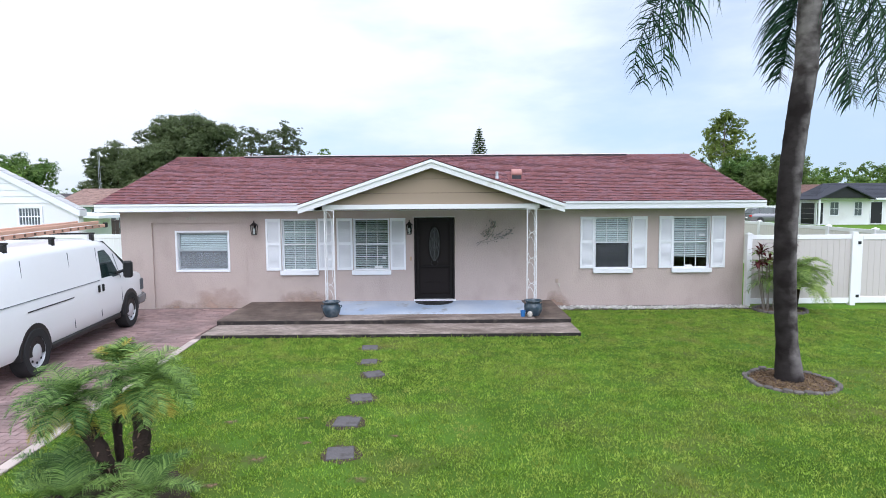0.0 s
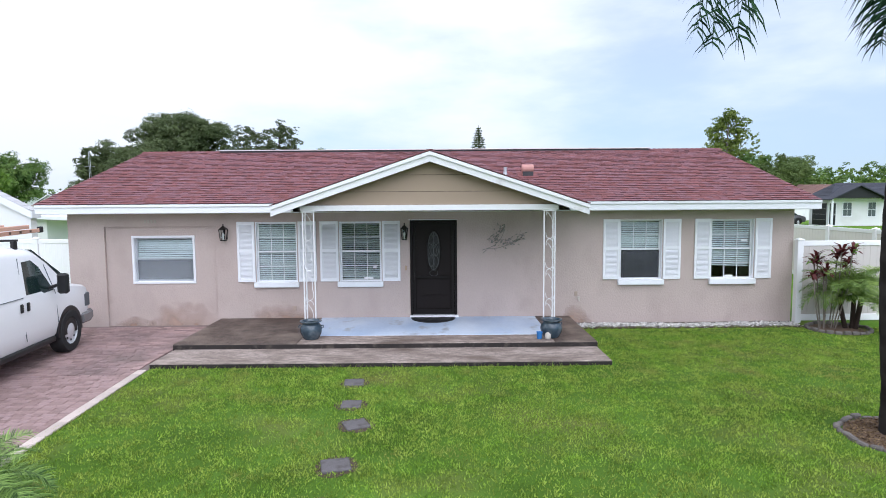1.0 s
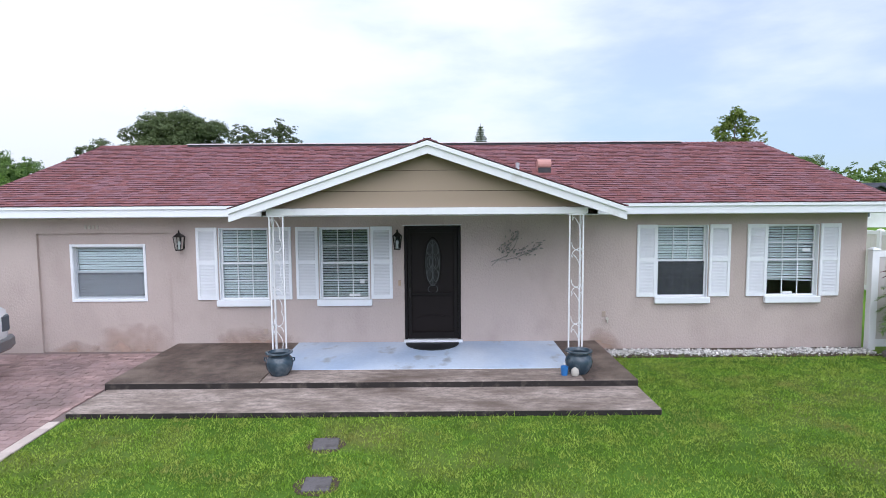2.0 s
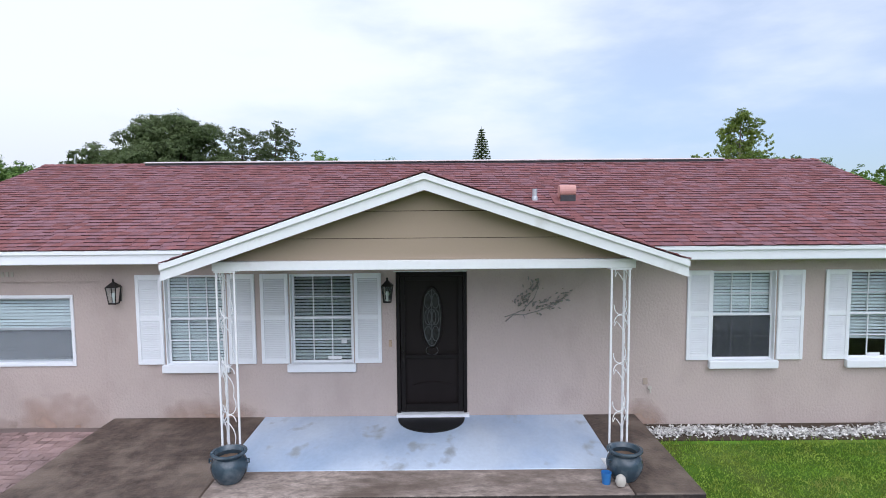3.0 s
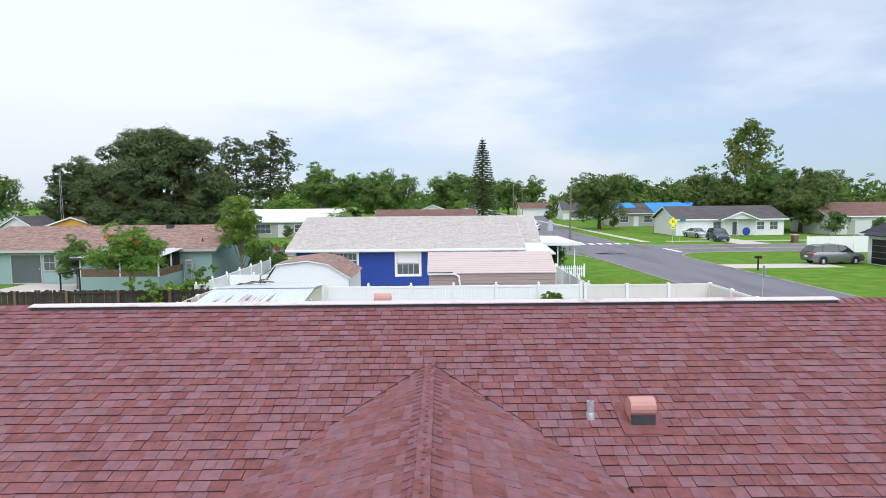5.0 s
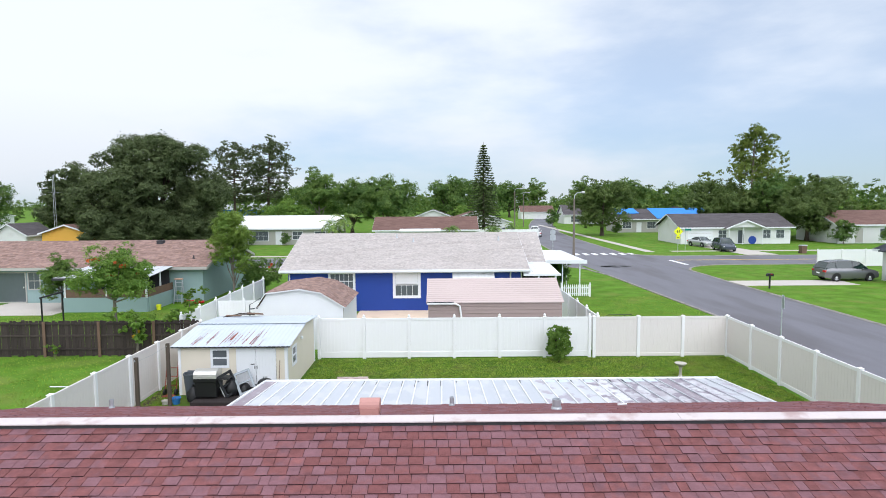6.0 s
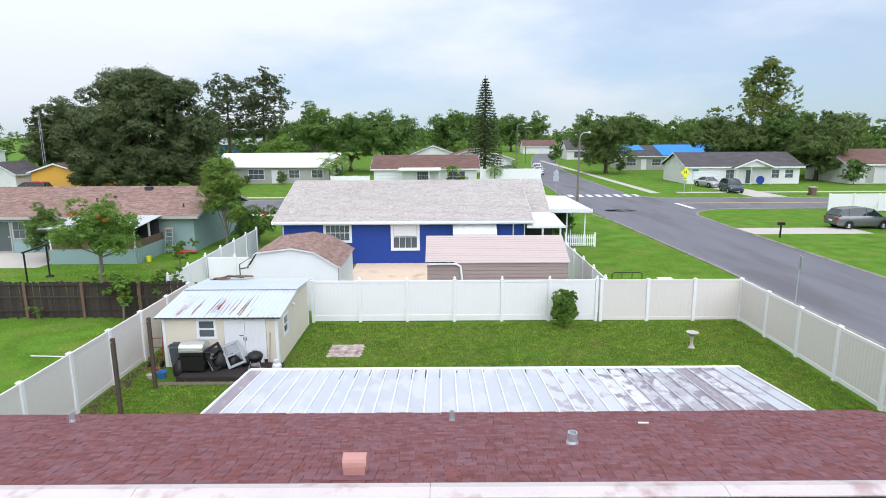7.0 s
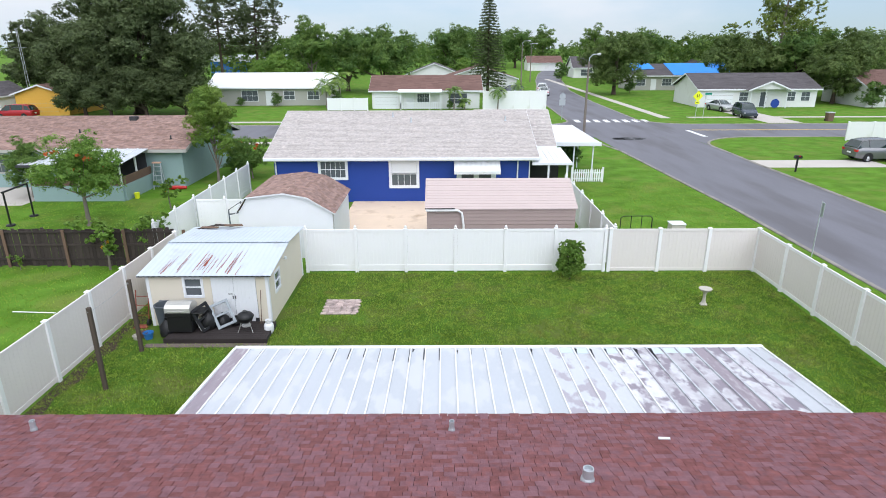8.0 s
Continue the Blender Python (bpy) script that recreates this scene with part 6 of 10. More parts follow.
bath = thing("bird_bath", "pale cast-stone bird bath on the back lawn", "bird bath", (9.08, 34.42, 0))
part("pedestal", Geo().lathe([(0.16, 0.0), (0.16, 0.04), (0.10, 0.08), (0.065, 0.2), (0.06, 0.38), (0.085, 0.50), (0.11, 0.54)], 14), BIRD_STONE, bath, local=True)
part("bowl", Geo().lathe([(0.06, 0.54), (0.20, 0.58), (0.27, 0.65), (0.275, 0.67), (0.255, 0.67), (0.18, 0.615), (0.001, 0.60)], 18), BIRD_STONE, bath, local=True)

bath.scale = (0.82, 0.82, 0.92)

# ---- the blue house's yard ----
barn = thing("barn_shed", "white gambrel shed with brown shingle roof", "shed", (-6.6, 41.5, 0))
BX0, BX1, BY0, BY1 = -8.55, -4.62, 39.35, 43.6
gam = [(BX0, 0.0), (BX1, 0.0), (BX1, 2.0), (BX1 - 1.05, 2.62), (-6.6, 2.78), (BX0 + 0.4, 2.62), (BX0, 2.0)]
part("wall_front", Geo().prism(gam, BY0, BY0 + 0.06, "y"), WHITE, barn, "white board gable wall")
part("wall_rear", Geo().prism(gam, BY1 - 0.06, BY1, "y"), WHITE, barn)
part("wall_left", Geo().box(BX0, BX0 + 0.06, BY0 + 0.06, BY1 - 0.06, 0, 2.0), WHITE, barn)
part("wall_right", Geo().box(BX1 - 0.06, BX1, BY0 + 0.06, BY1 - 0.06, 0, 2.0), WHITE, barn)
part("corner_trim", Geo().box(BX1 + 0.001, BX1 + 0.02, BY0 - 0.02, BY0 + 0.10, 0, 2.0), GREY_WALL, barn, "grey corner trim")


# ---- roofs in lapped courses ----
def lapped(parent, name, a, b, c, d, mat, course=0.16, t=0.016, label=""):
    """Courses of shingles from the eave a-b up to the ridge d-c, each lapped over the one below and cut into tabs."""
    a, b, c, d = Vector(a), Vector(b), Vector(c), Vector(d)
    n = max(3, round((d - a).length / course))
    nrm = (b - a).cross(d - a).normalized()
    if nrm.z < 0:
        nrm = -nrm
    q = Geo()
    rr = random.Random(n)
    for i in range(n):
        u0, u1 = i / n, (i + 1.12) / n
        u1 = min(u1, 1.0)
        L0, L1, R0, R1 = a.lerp(d, u0), a.lerp(d, u1), b.lerp(c, u0), b.lerp(c, u1)
        m = max(1, round((R0 - L0).length / (0.34 if course < 0.2 else 0.9)))
        cuts = sorted([0.0, 1.0] + [min(0.995, max(0.005, (k + rr.uniform(-0.3, 0.3)) / m)) for k in range(1, m)])
        for k in range(len(cuts) - 1):
            s0, s1 = cuts[k], cuts[k + 1]
            p = [L0.lerp(R0, s0) + nrm * t, L0.lerp(R0, s1) + nrm * t, L1.lerp(R1, s1) + nrm * 0.003, L1.lerp(R1, s0) + nrm * 0.003, L0.lerp(R0, s0), L0.lerp(R0, s1)]
            q.add(p, [(0, 1, 2, 3), (4, 5, 1, 0)])
    return part(name, q, mat, parent, label, kind="stuff")


for a, b, z0, z1 in ((BX0 - 0.12, BX0 + 0.36, 1.98, 2.68), (BX0 + 0.36, -6.6, 2.68, 2.86), (BX1 + 0.12, BX1 - 1.02, 1.98, 2.68), (BX1 - 1.02, -6.6, 2.68, 2.86)):
    lapped(barn, "roof_shingles", (a, BY0 - 0.1, z0), (a, BY1 + 0.1, z0), (b, BY1 + 0.1, z1), (b, BY0 - 0.1, z1), SHINGLE_BROWN, 0.14)
    part("rake_board", Geo().prism([(a, z0 - 0.05), (a, z0 + 0.004), (b, z1 + 0.004), (b, z1 - 0.05)], BY0 - 0.122, BY0 - 0.102, "y"), WHITE, barn, "white gable edge board")
rack = thing("pipe_rack", "bent grey pipe rack beside the barn shed", "rack", (-8.95, 39.6, 0))
part("pipe", Geo().tube([(-9.0, 39.5, 0), (-9.0, 39.5, 2.1), (-8.6, 39.9, 2.35), (-8.6, 39.9, 1.9)], 0.03, 6), GREY_PLASTIC, rack)
part("pipe", Geo().tube([(-9.0, 39.5, 1.9), (-8.6, 39.9, 1.9)], 0.03, 6), GREY_PLASTIC, rack)

tan = thing("metal_shed", "low taupe metal shed with pale pink roof", "shed", (2.4, 41.2, 0))
TX0, TX1, TY0, TY1 = -0.68, 5.52, 39.3, 43.1
q = Geo()
m = 13
prof = []
for i in range(m):
    z = 2.16 * i / m
    prof += [(TY0 - 0.018, z), (TY0, z + 2.16 / m - 0.01)]
part("wall_front", Geo().prism(prof + [(TY0 + 0.05, 2.15), (TY0 + 0.05, 0.0)], TX0, TX1, "x"), TAUPE, tan, "taupe horizontal metal siding")
gs = [(TY0 + 0.05, 0), (TY1, 0), (TY1, 2.16), (41.2, 2.98), (TY0 + 0.05, 2.16)]
part("wall_left", Geo().prism(gs, TX0, TX0 + 0.05, "x"), TAUPE, tan)
part("wall_right", Geo().prism(gs, TX1 - 0.05, TX1, "x"), TAUPE, tan)
part("wall_rear", Geo().box(TX0, TX1, TY1, TY1 + 0.05, 0, 2.16), TAUPE, tan)
for y0, z0 in ((TY0 - 0.06, 2.17), (TY1 + 0.1, 2.17)):
    q = Geo()
    k = 12
    s = []
    for i in range(k):
        u0, u1 = i / k, (i + 1) / k
        s += [(y0 + (41.2 - y0) * u0, z0 + (3.05 - z0) * u0 + 0.018), (y0 + (41.2 - y0) * u1, z0 + (3.05 - z0) * u1 + 0.004)]
    s += [(41.2, 3.0), (y0, z0 - 0.02)]
    part("roof", Geo().prism(s, TX0 - 0.08, TX1 + 0.08, "x"), TAUPE_ROOF, tan, "pale pink ribbed metal roof")
part("drain_pipe", Geo().tube([(-0.72, 39.18, 2.14), (0.6, 39.18, 2.14), (0.78, 39.18, 2.02), (0.85, 39.18, 1.5), (0.85, 39.18, 0.2)], 0.05, 8), VINYL, tan, "white drain pipe")
part("black_pipe", Geo().tube([(-0.74, 39.14, 2.22), (0.5, 39.14, 2.22)], 0.025, 6), BLACK, tan)
pavement("patio", -5.2, -0.7, 43.2, 48.98, 0.04, PATIO, "tan washed concrete patio behind the blue house", 3)


def opening(parent, x0, x1, z0, z1, y, kind="window", face=-1, axis="x", trim=0.08, pane_mat=FAR_PANE, trim_mat=WHITE, label="", bars=1):
    """A framed window or a door on an outer wall; face: the side it looks to."""
    ob = new(kind)
    ob.parent = parent
    base = Vector(parent.location)
    ob.location = Vector(((x0 + x1) / 2, y, z0)) - base if axis == "x" else Vector((y, (x0 + x1) / 2, z0)) - base
    tagged(ob, label)

    def put(g_, u0, u1, v0, v1, e0, e1):
        lo, hi = sorted((y + face * e0, y + face * e1))
        return g_.box(u0, u1, lo, hi, v0, v1, 0.004) if axis == "x" else g_.box(lo, hi, u0, u1, v0, v1, 0.004)

    q = Geo()
    put(q, x0 - trim, x0, z0 - trim, z1 + trim, 0.0, 0.05)
    put(q, x1, x1 + trim, z0 - trim, z1 + trim, 0.0, 0.05)
    put(q, x0, x1, z1, z1 + trim, 0.0, 0.049)
    put(q, x0, x1, z0 - trim, z0, 0.0, 0.055)
    part("frame", q, trim_mat, ob)
    if kind == "window":
        zm = (z0 + z1) / 2
        for v0, v1 in ((z0, zm - 0.02), (zm + 0.02, z1)):
            part("pane", put(Geo(), x0, x1, v0, v1, 0.004, 0.016), pane_mat, ob)
        q = Geo()
        put(q, x0, x1, zm - 0.02, zm + 0.02, 0.0, 0.035)
        part("meeting_rail", q, trim_mat, ob)
        for k in range(1, bars + 1):
            xm = x0 + (x1 - x0) * k / (bars + 1)
            part("bar", put(Geo(), xm - 0.012, xm + 0.012, z0, z1, 0.017, 0.03), trim_mat, ob)
    else:
        part("leaf", put(Geo(), x0, x1, z0, z1, 0.004, 0.03), pane_mat, ob)
        if kind == "garage_door":
            for k in range(1, 4):
                zz = z0 + (z1 - z0) * k / 4
                part("seam", put(Geo(), x0, x1, zz - 0.012, zz + 0.012, 0.031, 0.034), GREY_WALL, ob)
        else:
            part("handle", put(Geo(), x1 - 0.12, x1 - 0.07, z0 + 0.95, z0 + 1.05, 0.03, 0.08), STEEL, ob)
    return ob


def bungalow(name, label, x0, x1, y0, y1, eave, ridge, wall_mat, roof_mat, ridge_along="x", over=0.4, openings=(), course=0.3, trim=WHITE, t_wall=0.2, hip=False):
    """A one-storey house: four walls with gables, two lapped roof slopes, fascia, windows and doors."""
    h = thing(name, label, "house", ((x0 + x1) / 2, (y0 + y1) / 2, 0), 0, "neighbouring houses")
    e0 = eave + 0.08
    if ridge_along == "x":
        ym = (y0 + y1) / 2
        s = (ridge - eave) / (ym - y0 + over)
        gable = [(y0 + t_wall, 0), (y1 - t_wall, 0), (y1 - t_wall, eave), (ym, eave + 0.02 if hip else ridge - 0.12), (y0 + t_wall, eave)]
        ins = (ym - y0 + over) if hip else 0.0
        part("wall", Geo().box(x0, x1, y0, y0 + t_wall, 0, e0), wall_mat, h)
        part("wall", Geo().box(x0, x1, y1 - t_wall, y1, 0, e0), wall_mat, h)
        part("wall", Geo().prism(gable, x0, x0 + t_wall, "x"), wall_mat, h)
        part("wall", Geo().prism(gable, x1 - t_wall, x1, "x"), wall_mat, h)
        for yy in (y0 - over, y1 + over):
            part("roof_deck", Geo().slab([(x0 - over, yy, eave), (x1 + over, yy, eave), (x1 + over - ins, ym, ridge), (x0 - over + ins, ym, ridge)], 0.06), roof_mat, h)
            lapped(h, "roof_shingles", (x0 - over, yy, eave), (x1 + over, yy, eave), (x1 + over - ins, ym, ridge), (x0 - over + ins, ym, ridge), roof_mat, course)
            part("fascia", Geo().box(x0 - over, x1 + over, yy - 0.02, yy + 0.02, eave - 0.2, eave - 0.005), trim, h)
            for xx in () if hip else (x0 - over, x1 + over):
                part("rake_board", Geo().prism([(yy, eave - 0.2), (yy, eave - 0.004), (ym, ridge - 0.004), (ym, ridge - 0.2)], xx - 0.02, xx + 0.02, "x"), trim, h)
            lo, hi = sorted((yy, y0 if yy < ym else y1))
            part("soffit", Geo().box(x0 - over, x1 + over, lo + 0.02, hi, eave - 0.2, eave - 0.19), trim, h)
        for xx, s in ((x0 - over, 1), (x1 + over, -1)) if hip else ():
            lapped(h, "roof_hip", (xx, y0 - over, eave), (xx, y1 + over, eave), (xx + s * ins, ym + 0.01, ridge), (xx + s * ins, ym - 0.01, ridge), roof_mat, course)
            part("fascia", Geo().box(xx - 0.02, xx + 0.02, y0 - over, y1 + over, eave - 0.2, eave - 0.005), trim, h)
    else:
        xm = (x0 + x1) / 2
        gable = [(x0 + t_wall, 0), (x1 - t_wall, 0), (x1 - t_wall, eave), (xm, ridge - 0.12), (x0 + t_wall, eave)]
        part("wall", Geo().box(x0, x0 + t_wall, y0, y1, 0, e0), wall_mat, h)
        part("wall", Geo().box(x1 - t_wall, x1, y0, y1, 0, e0), wall_mat, h)
        part("wall", Geo().prism(gable, y0, y0 + t_wall, "y"), wall_mat, h)
        part("wall", Geo().prism(gable, y1 - t_wall, y1, "y"), wall_mat, h)
        for xx in (x0 - over, x1 + over):
            part("roof_deck", Geo().slab([(xx, y0 - over, eave), (xx, y1 + over, eave), (xm, y1 + over, ridge), (xm, y0 - over, ridge)], 0.06), roof_mat, h)
            lapped(h, "roof_shingles", (xx, y0 - over, eave), (xx, y1 + over, eave), (xm, y1 + over, ridge), (xm, y0 - over, ridge), roof_mat, course)
            part("fascia", Geo().box(xx - 0.02, xx + 0.02, y0 - over, y1 + over, eave - 0.2, eave - 0.005), trim, h)
            for yy in (y0 - over, y1 + over):
                part("rake_board", Geo().prism([(xx, eave - 0.2), (xx, eave - 0.004), (xm, ridge - 0.004), (xm, ridge - 0.2)], yy - 0.02, yy + 0.02, "y"), trim, h)
    for o in openings:
        opening(h, *o[0], **o[1])
    return h


# ---- blue house ----
blue = bungalow("blue_house", "cobalt blue house with white trim and pale shingle roof", -9.65, 4.95, 49.0, 60.8, 2.66, 4.60, BLUE_WALL, SHINGLE_PALE, "x", 0.45, course=0.17)
opening(blue, -2.94, -1.54, 0.98, 2.36, 49.0, trim=0.17, label="white framed sash window with raised blind", bars=3)
part("blind", Geo().box(-2.93, -1.55, 48.965, 48.981, 1.62, 2.35), WHITE, blue, "lowered white blind")
opening(blue, -7.0, -5.6, 1.45, 2.36, 49.0, trim=0.15, label="white framed window with a grid of bars", bars=4)
opening(blue, 0.85, 2.95, 0.1, 2.1, 49.0, "door", pane_mat=WHITE, label="white double patio door under an awning")
for a in (1.05, 2.05):
    part("door_pane", Geo().box(a, a + 0.7, 48.955, 48.969, 1.15, 1.9), FAR_PANE, blue)
aw = Geo()
m = 18
p = []
for i in range(m + 1):
    x = 0.62 + 2.6 * i / m
    bz = 0.02 if i % 2 else 0.0
    p += [(x, 48.95, 2.42 + bz), (x, 48.20, 1.92 + bz), (x, 48.20, 1.76), (x, 48.23, 1.76), (x, 48.23, 1.90 + bz), (x, 48.95, 2.38 + bz)]
aw.add(p, [(6 * i + k, 6 * i + (k + 1) % 6, 6 * i + 6 + (k + 1) % 6, 6 * i + 6 + k) for i in range(m) for k in range(6)])
part("awning", aw, WHITE_OLD, blue, "white ribbed metal awning")
for x in (-9.55, 4.25):
    part("downspout", Geo().tube([(x, 48.62, 2.55), (x, 48.94, 2.30), (x, 48.94, 0.1)], 0.045, 6), WHITE, blue, "white downspout")
part("gutter", Geo().box(-10.1, 5.4, 48.44, 48.54, 2.50, 2.64, 0.015), WHITE, blue, "white gutter")
part("corner_board", Geo().box(4.9, 4.96, 48.975, 49.02, 0.0, 2.5), WHITE, blue)
for x, y in ((-3.2, 53.9), (-2.0, 53.1), (3.9, 53.3)):
    z = 2.66 + (y - 48.55) * 1.94 / 6.35
    part("vent_pipe", Geo().lathe([(0.10, z), (0.045, z + 0.08), (0.045, z + 0.3), (0.001, z + 0.3)], 8, x, y), GALV, blue)
wing = bungalow("house_wing", "blue rear wing of the house with pale shingle roof", 2.4, 6.6, 52.2, 59.2, 2.75, 4.57, BLUE_WALL, SHINGLE_PALE, "x", 0.35, course=0.17)
aw2 = thing("patio_awning", "ribbed white metal awning at the blue house's side", "awning", (6.3, 50.5, 0))
for i in range(7):
    x0 = 5.05 + i * 0.32
    part("awning_pan", Geo().slab([(x0, 48.5, 2.34), (x0 + 0.30, 48.5, 2.34), (x0 + 0.30, 52.2, 2.60), (x0, 52.2, 2.60)], 0.03), WHITE_OLD, aw2)
part("front_beam", Geo().box(5.0, 7.3, 48.42, 48.50, 2.22, 2.36, 0.01), WHITE, aw2)
for x in (6.95, 5.9):
    part("post", Geo().box(x, x + 0.1, 48.5, 48.6, 0, 2.22, 0.005), WHITE, aw2)
# flat black panel in place of the porch's shaded depth
part("screen_wall", Geo().box(5.0, 7.2, 52.1, 52.16, 0, 2.5), BLACK, aw2, "black panel standing for the shaded open porch behind")
cp = thing("carport", "flat white metal carport on thin posts", "carport", (8.9, 58.5, 0))
part("roof", Geo().slab([(7.2, 54.3, 2.58), (10.3, 54.3, 2.50), (10.3, 63.8, 2.50), (7.2, 63.8, 2.58)], 0.08), ROOF_WHITE, cp)
part("front_fascia", Geo().box(7.18, 10.34, 54.24, 54.30, 2.34, 2.60, 0.01), WHITE, cp)
part("side_fascia", Geo().box(10.30, 10.36, 54.3, 63.8, 2.32, 2.53, 0.01), WHITE, cp)
for x, y in ((9.85, 54.5), (9.85, 59), (9.85, 63.5), (8.6, 54.5)):
    part("post", Geo().box(x, x + 0.08, y, y + 0.08, 0, 2.45, 0.005), WHITE, cp)
pk = thing("picket_fence", "low white picket fence before the carport", "fence", (9.5, 54.2, 0))
for i in range(14):
    part("picket", Geo().prism([(8.5 + i * 0.145, 0.05), (8.58 + i * 0.145, 0.05), (8.58 + i * 0.145, 0.82), (8.54 + i * 0.145, 0.90), (8.5 + i * 0.145, 0.82)], 54.0, 54.02, "y"), VINYL, pk)
for z in (0.2, 0.6):
    part("rail", Geo().box(8.45, 10.5, 54.022, 54.06, z, z + 0.07), VINYL, pk)
for x in (8.42, 10.46):
    part("post", Geo().box(x, x + 0.1, 53.97, 54.07, 0, 1.0, 0.006), VINYL, pk)
ac = thing("utility_box", "small pale utility box on the street lawn", "utility box", (11.15, 42.6, 0))
part("box", Geo().box(-0.33, 0.33, -0.28, 0.28, 0, 0.52, 0.02), PALE_CONCRETE, ac, local=True)
part("lid", Geo().box(-0.36, 0.36, -0.31, 0.31, 0.52, 0.58, 0.02), WHITE, ac, local=True)
bench = thing("garden_rack", "low dark metal rack on the street lawn behind the fence", "rack", (9.2, 42.6, 0))
part("frame", Geo().tube([(-0.75, 0, 0), (-0.75, 0, 0.8), (-0.62, 0, 0.9), (0.62, 0, 0.9), (0.75, 0, 0.8), (0.75, 0, 0)], 0.022, 6), BLACK, bench, local=True)
for i in range(2):
    part("bar", Geo().tube([(-0.25 + i * 0.5, 0, 0.0), (-0.25 + i * 0.5, 0, 0.89)], 0.018, 5), BLACK, bench, local=True)

# ---- teal house ----
teal = bungalow("teal_house", "grey-green stucco house with brown shingle roof", -34, -16.6, 53.0, 62.6, 2.50, 4.02, TEAL_WALL, SHINGLE_BROWN, "x", 0.45, course=0.17, trim=GREY_WALL)
opening(teal, -31.0, -28.9, 0.1, 2.1, 53.0, "door", pane_mat=FAR_PANE, trim_mat=GREY_WALL, label="dark sliding patio door")
opening(teal, -28.65, -27.9, 1.0, 2.1, 53.0, pane_mat=FAR_PANE, trim_mat=GREY_WALL, label="dark window")
part("vent_box", Geo().box(-21.6, -21.1, 56.9, 57.3, 3.72, 4.05, 0.03), DIRT_SHADE_BLACK, teal, "dark roof vent")
for x, y in ((-24.0, 55.0), (-17.6, 54.0)):
    z = 2.5 + (y - 52.55) * 0.288
    part("vent_pipe", Geo().lathe([(0.09, z), (0.05, z + 0.08), (0.05, z + 0.25), (0.001, z + 0.25)], 8, x, y), DIRT_SHADE_BLACK, teal)
part("wall_lamp", Geo().box(-22.85, -22.7, 52.85, 53.0, 1.9, 2.1, 0.02), BLACK, teal)
porch = thing("screen_porch", "low walled side porch with brown boards and a ribbed metal roof", "porch", (-21.5, 51.2, 0))
part("low_wall", Geo().box(-24.0, -18.7, 49.3, 49.45, 0, 0.92), TEAL_WALL, porch)
part("low_wall", Geo().box(-18.75, -18.6, 49.45, 52.98, 0, 0.92), TEAL_WALL, porch)
part("board_panel", Geo().box(-23.9, -18.8, 49.33, 49.38, 0.93, 1.45), BROWN_WOOD, porch, "brown board panel")
part("board_panel", Geo().box(-18.72, -18.66, 49.5, 52.9, 0.93, 1.40), BROWN_WOOD, porch)
for x, y in ((-23.9, 49.32), (-21.3, 49.32), (-18.78, 49.32), (-18.78, 51.2)):
    part("post", Geo().box(x, x + 0.09, y, y + 0.09, 0.9, 2.3), WHITE_OLD, porch)
# wall coloured black to give the porch its shaded inside
part("inner_wall", Geo().box(-23.9, -18.8, 52.7, 52.75, 0, 2.3), DIRT_SHADE_BLACK, porch)
for i in range(9):
    x0 = -24.2 + i * 0.64
    part("roof_pan", Geo().slab([(x0, 48.9, 2.22), (x0 + 0.6, 48.9, 2.22), (x0 + 0.6, 52.6, 2.55), (x0, 52.6, 2.55)], 0.03), half if i % 3 == 0 else PAN_WHITE, porch)
for i in range(9):
    x0 = -24.2 + i * 0.64
    part("roof_rib", Geo().slab([(x0 - 0.04, 48.88, 2.26), (x0, 48.88, 2.26), (x0, 52.6, 2.59), (x0 - 0.04, 52.6, 2.59)], 0.06), WHITE_OLD, porch)
part("gutter", Geo().box(-24.3, -18.4, 48.78, 48.88, 2.10, 2.24, 0.01), DIRT_SHADE_BLACK, porch)
pavement("patio", -30, -24.1, 48.3, 52.9, 0.03, label="grey concrete patio of the teal house", cut=3)
lad = thing("step_ladder", "aluminium step ladder with an orange top against the wall", "ladder", (-18.1, 52.6, 0))
for s in (-0.22, 0.22):
    part("rail", Geo().tube([(s * 1.25, -0.3, 0), (s, 0.0, 1.62)], 0.03, 6), GALV, lad, local=True)
    part("rail", Geo().tube([(s * 1.25, 0.25, 0), (s, 0.02, 1.62)], 0.025, 6), GALV, lad, local=True)
for k in range(5):
    z = 0.28 + k * 0.28
    part("tread", Geo().box(-0.25, 0.25, -0.33 + z * 0.18, -0.22 + z * 0.18, z, z + 0.025), GALV, lad, local=True)
part("top", Geo().box(-0.26, 0.26, -0.1, 0.1, 1.62, 1.70, 0.01), ORANGE_RAIL, lad, "orange plastic ladder top", local=True)
mat2 = solid_thing("rolled_mat", Geo().tube([(-17.6, 52.3, 0.12), (-16.9, 52.2, 0.14), (-16.3, 52.35, 0.12)], [0.10, 0.14, 0.09], 10), TAIL_RED, "red rolled cloth lying by the wall", "cloth")
for k, (x, y) in enumerate(((-18.3, 50.0), (-19.0, 52.2))):
    ob = solid_thing("bucket", Geo().lathe([(0.001, 0), (0.13, 0), (0.16, 0.34), (0.17, 0.34), (0.15, 0.3), (0.001, 0.1)], 12), SIGN_YELLOW if k == 0 else PLASTIC_BLUE, "yellow plastic bucket on the grass" if k == 0 else "blue plastic tub by the wall", "bucket")
    ob.location = (x, y, 0)
sw = thing("swing_frame", "dark metal swing frame on the neighbour's lawn", "swing", (-21.95, 45.2, 0))
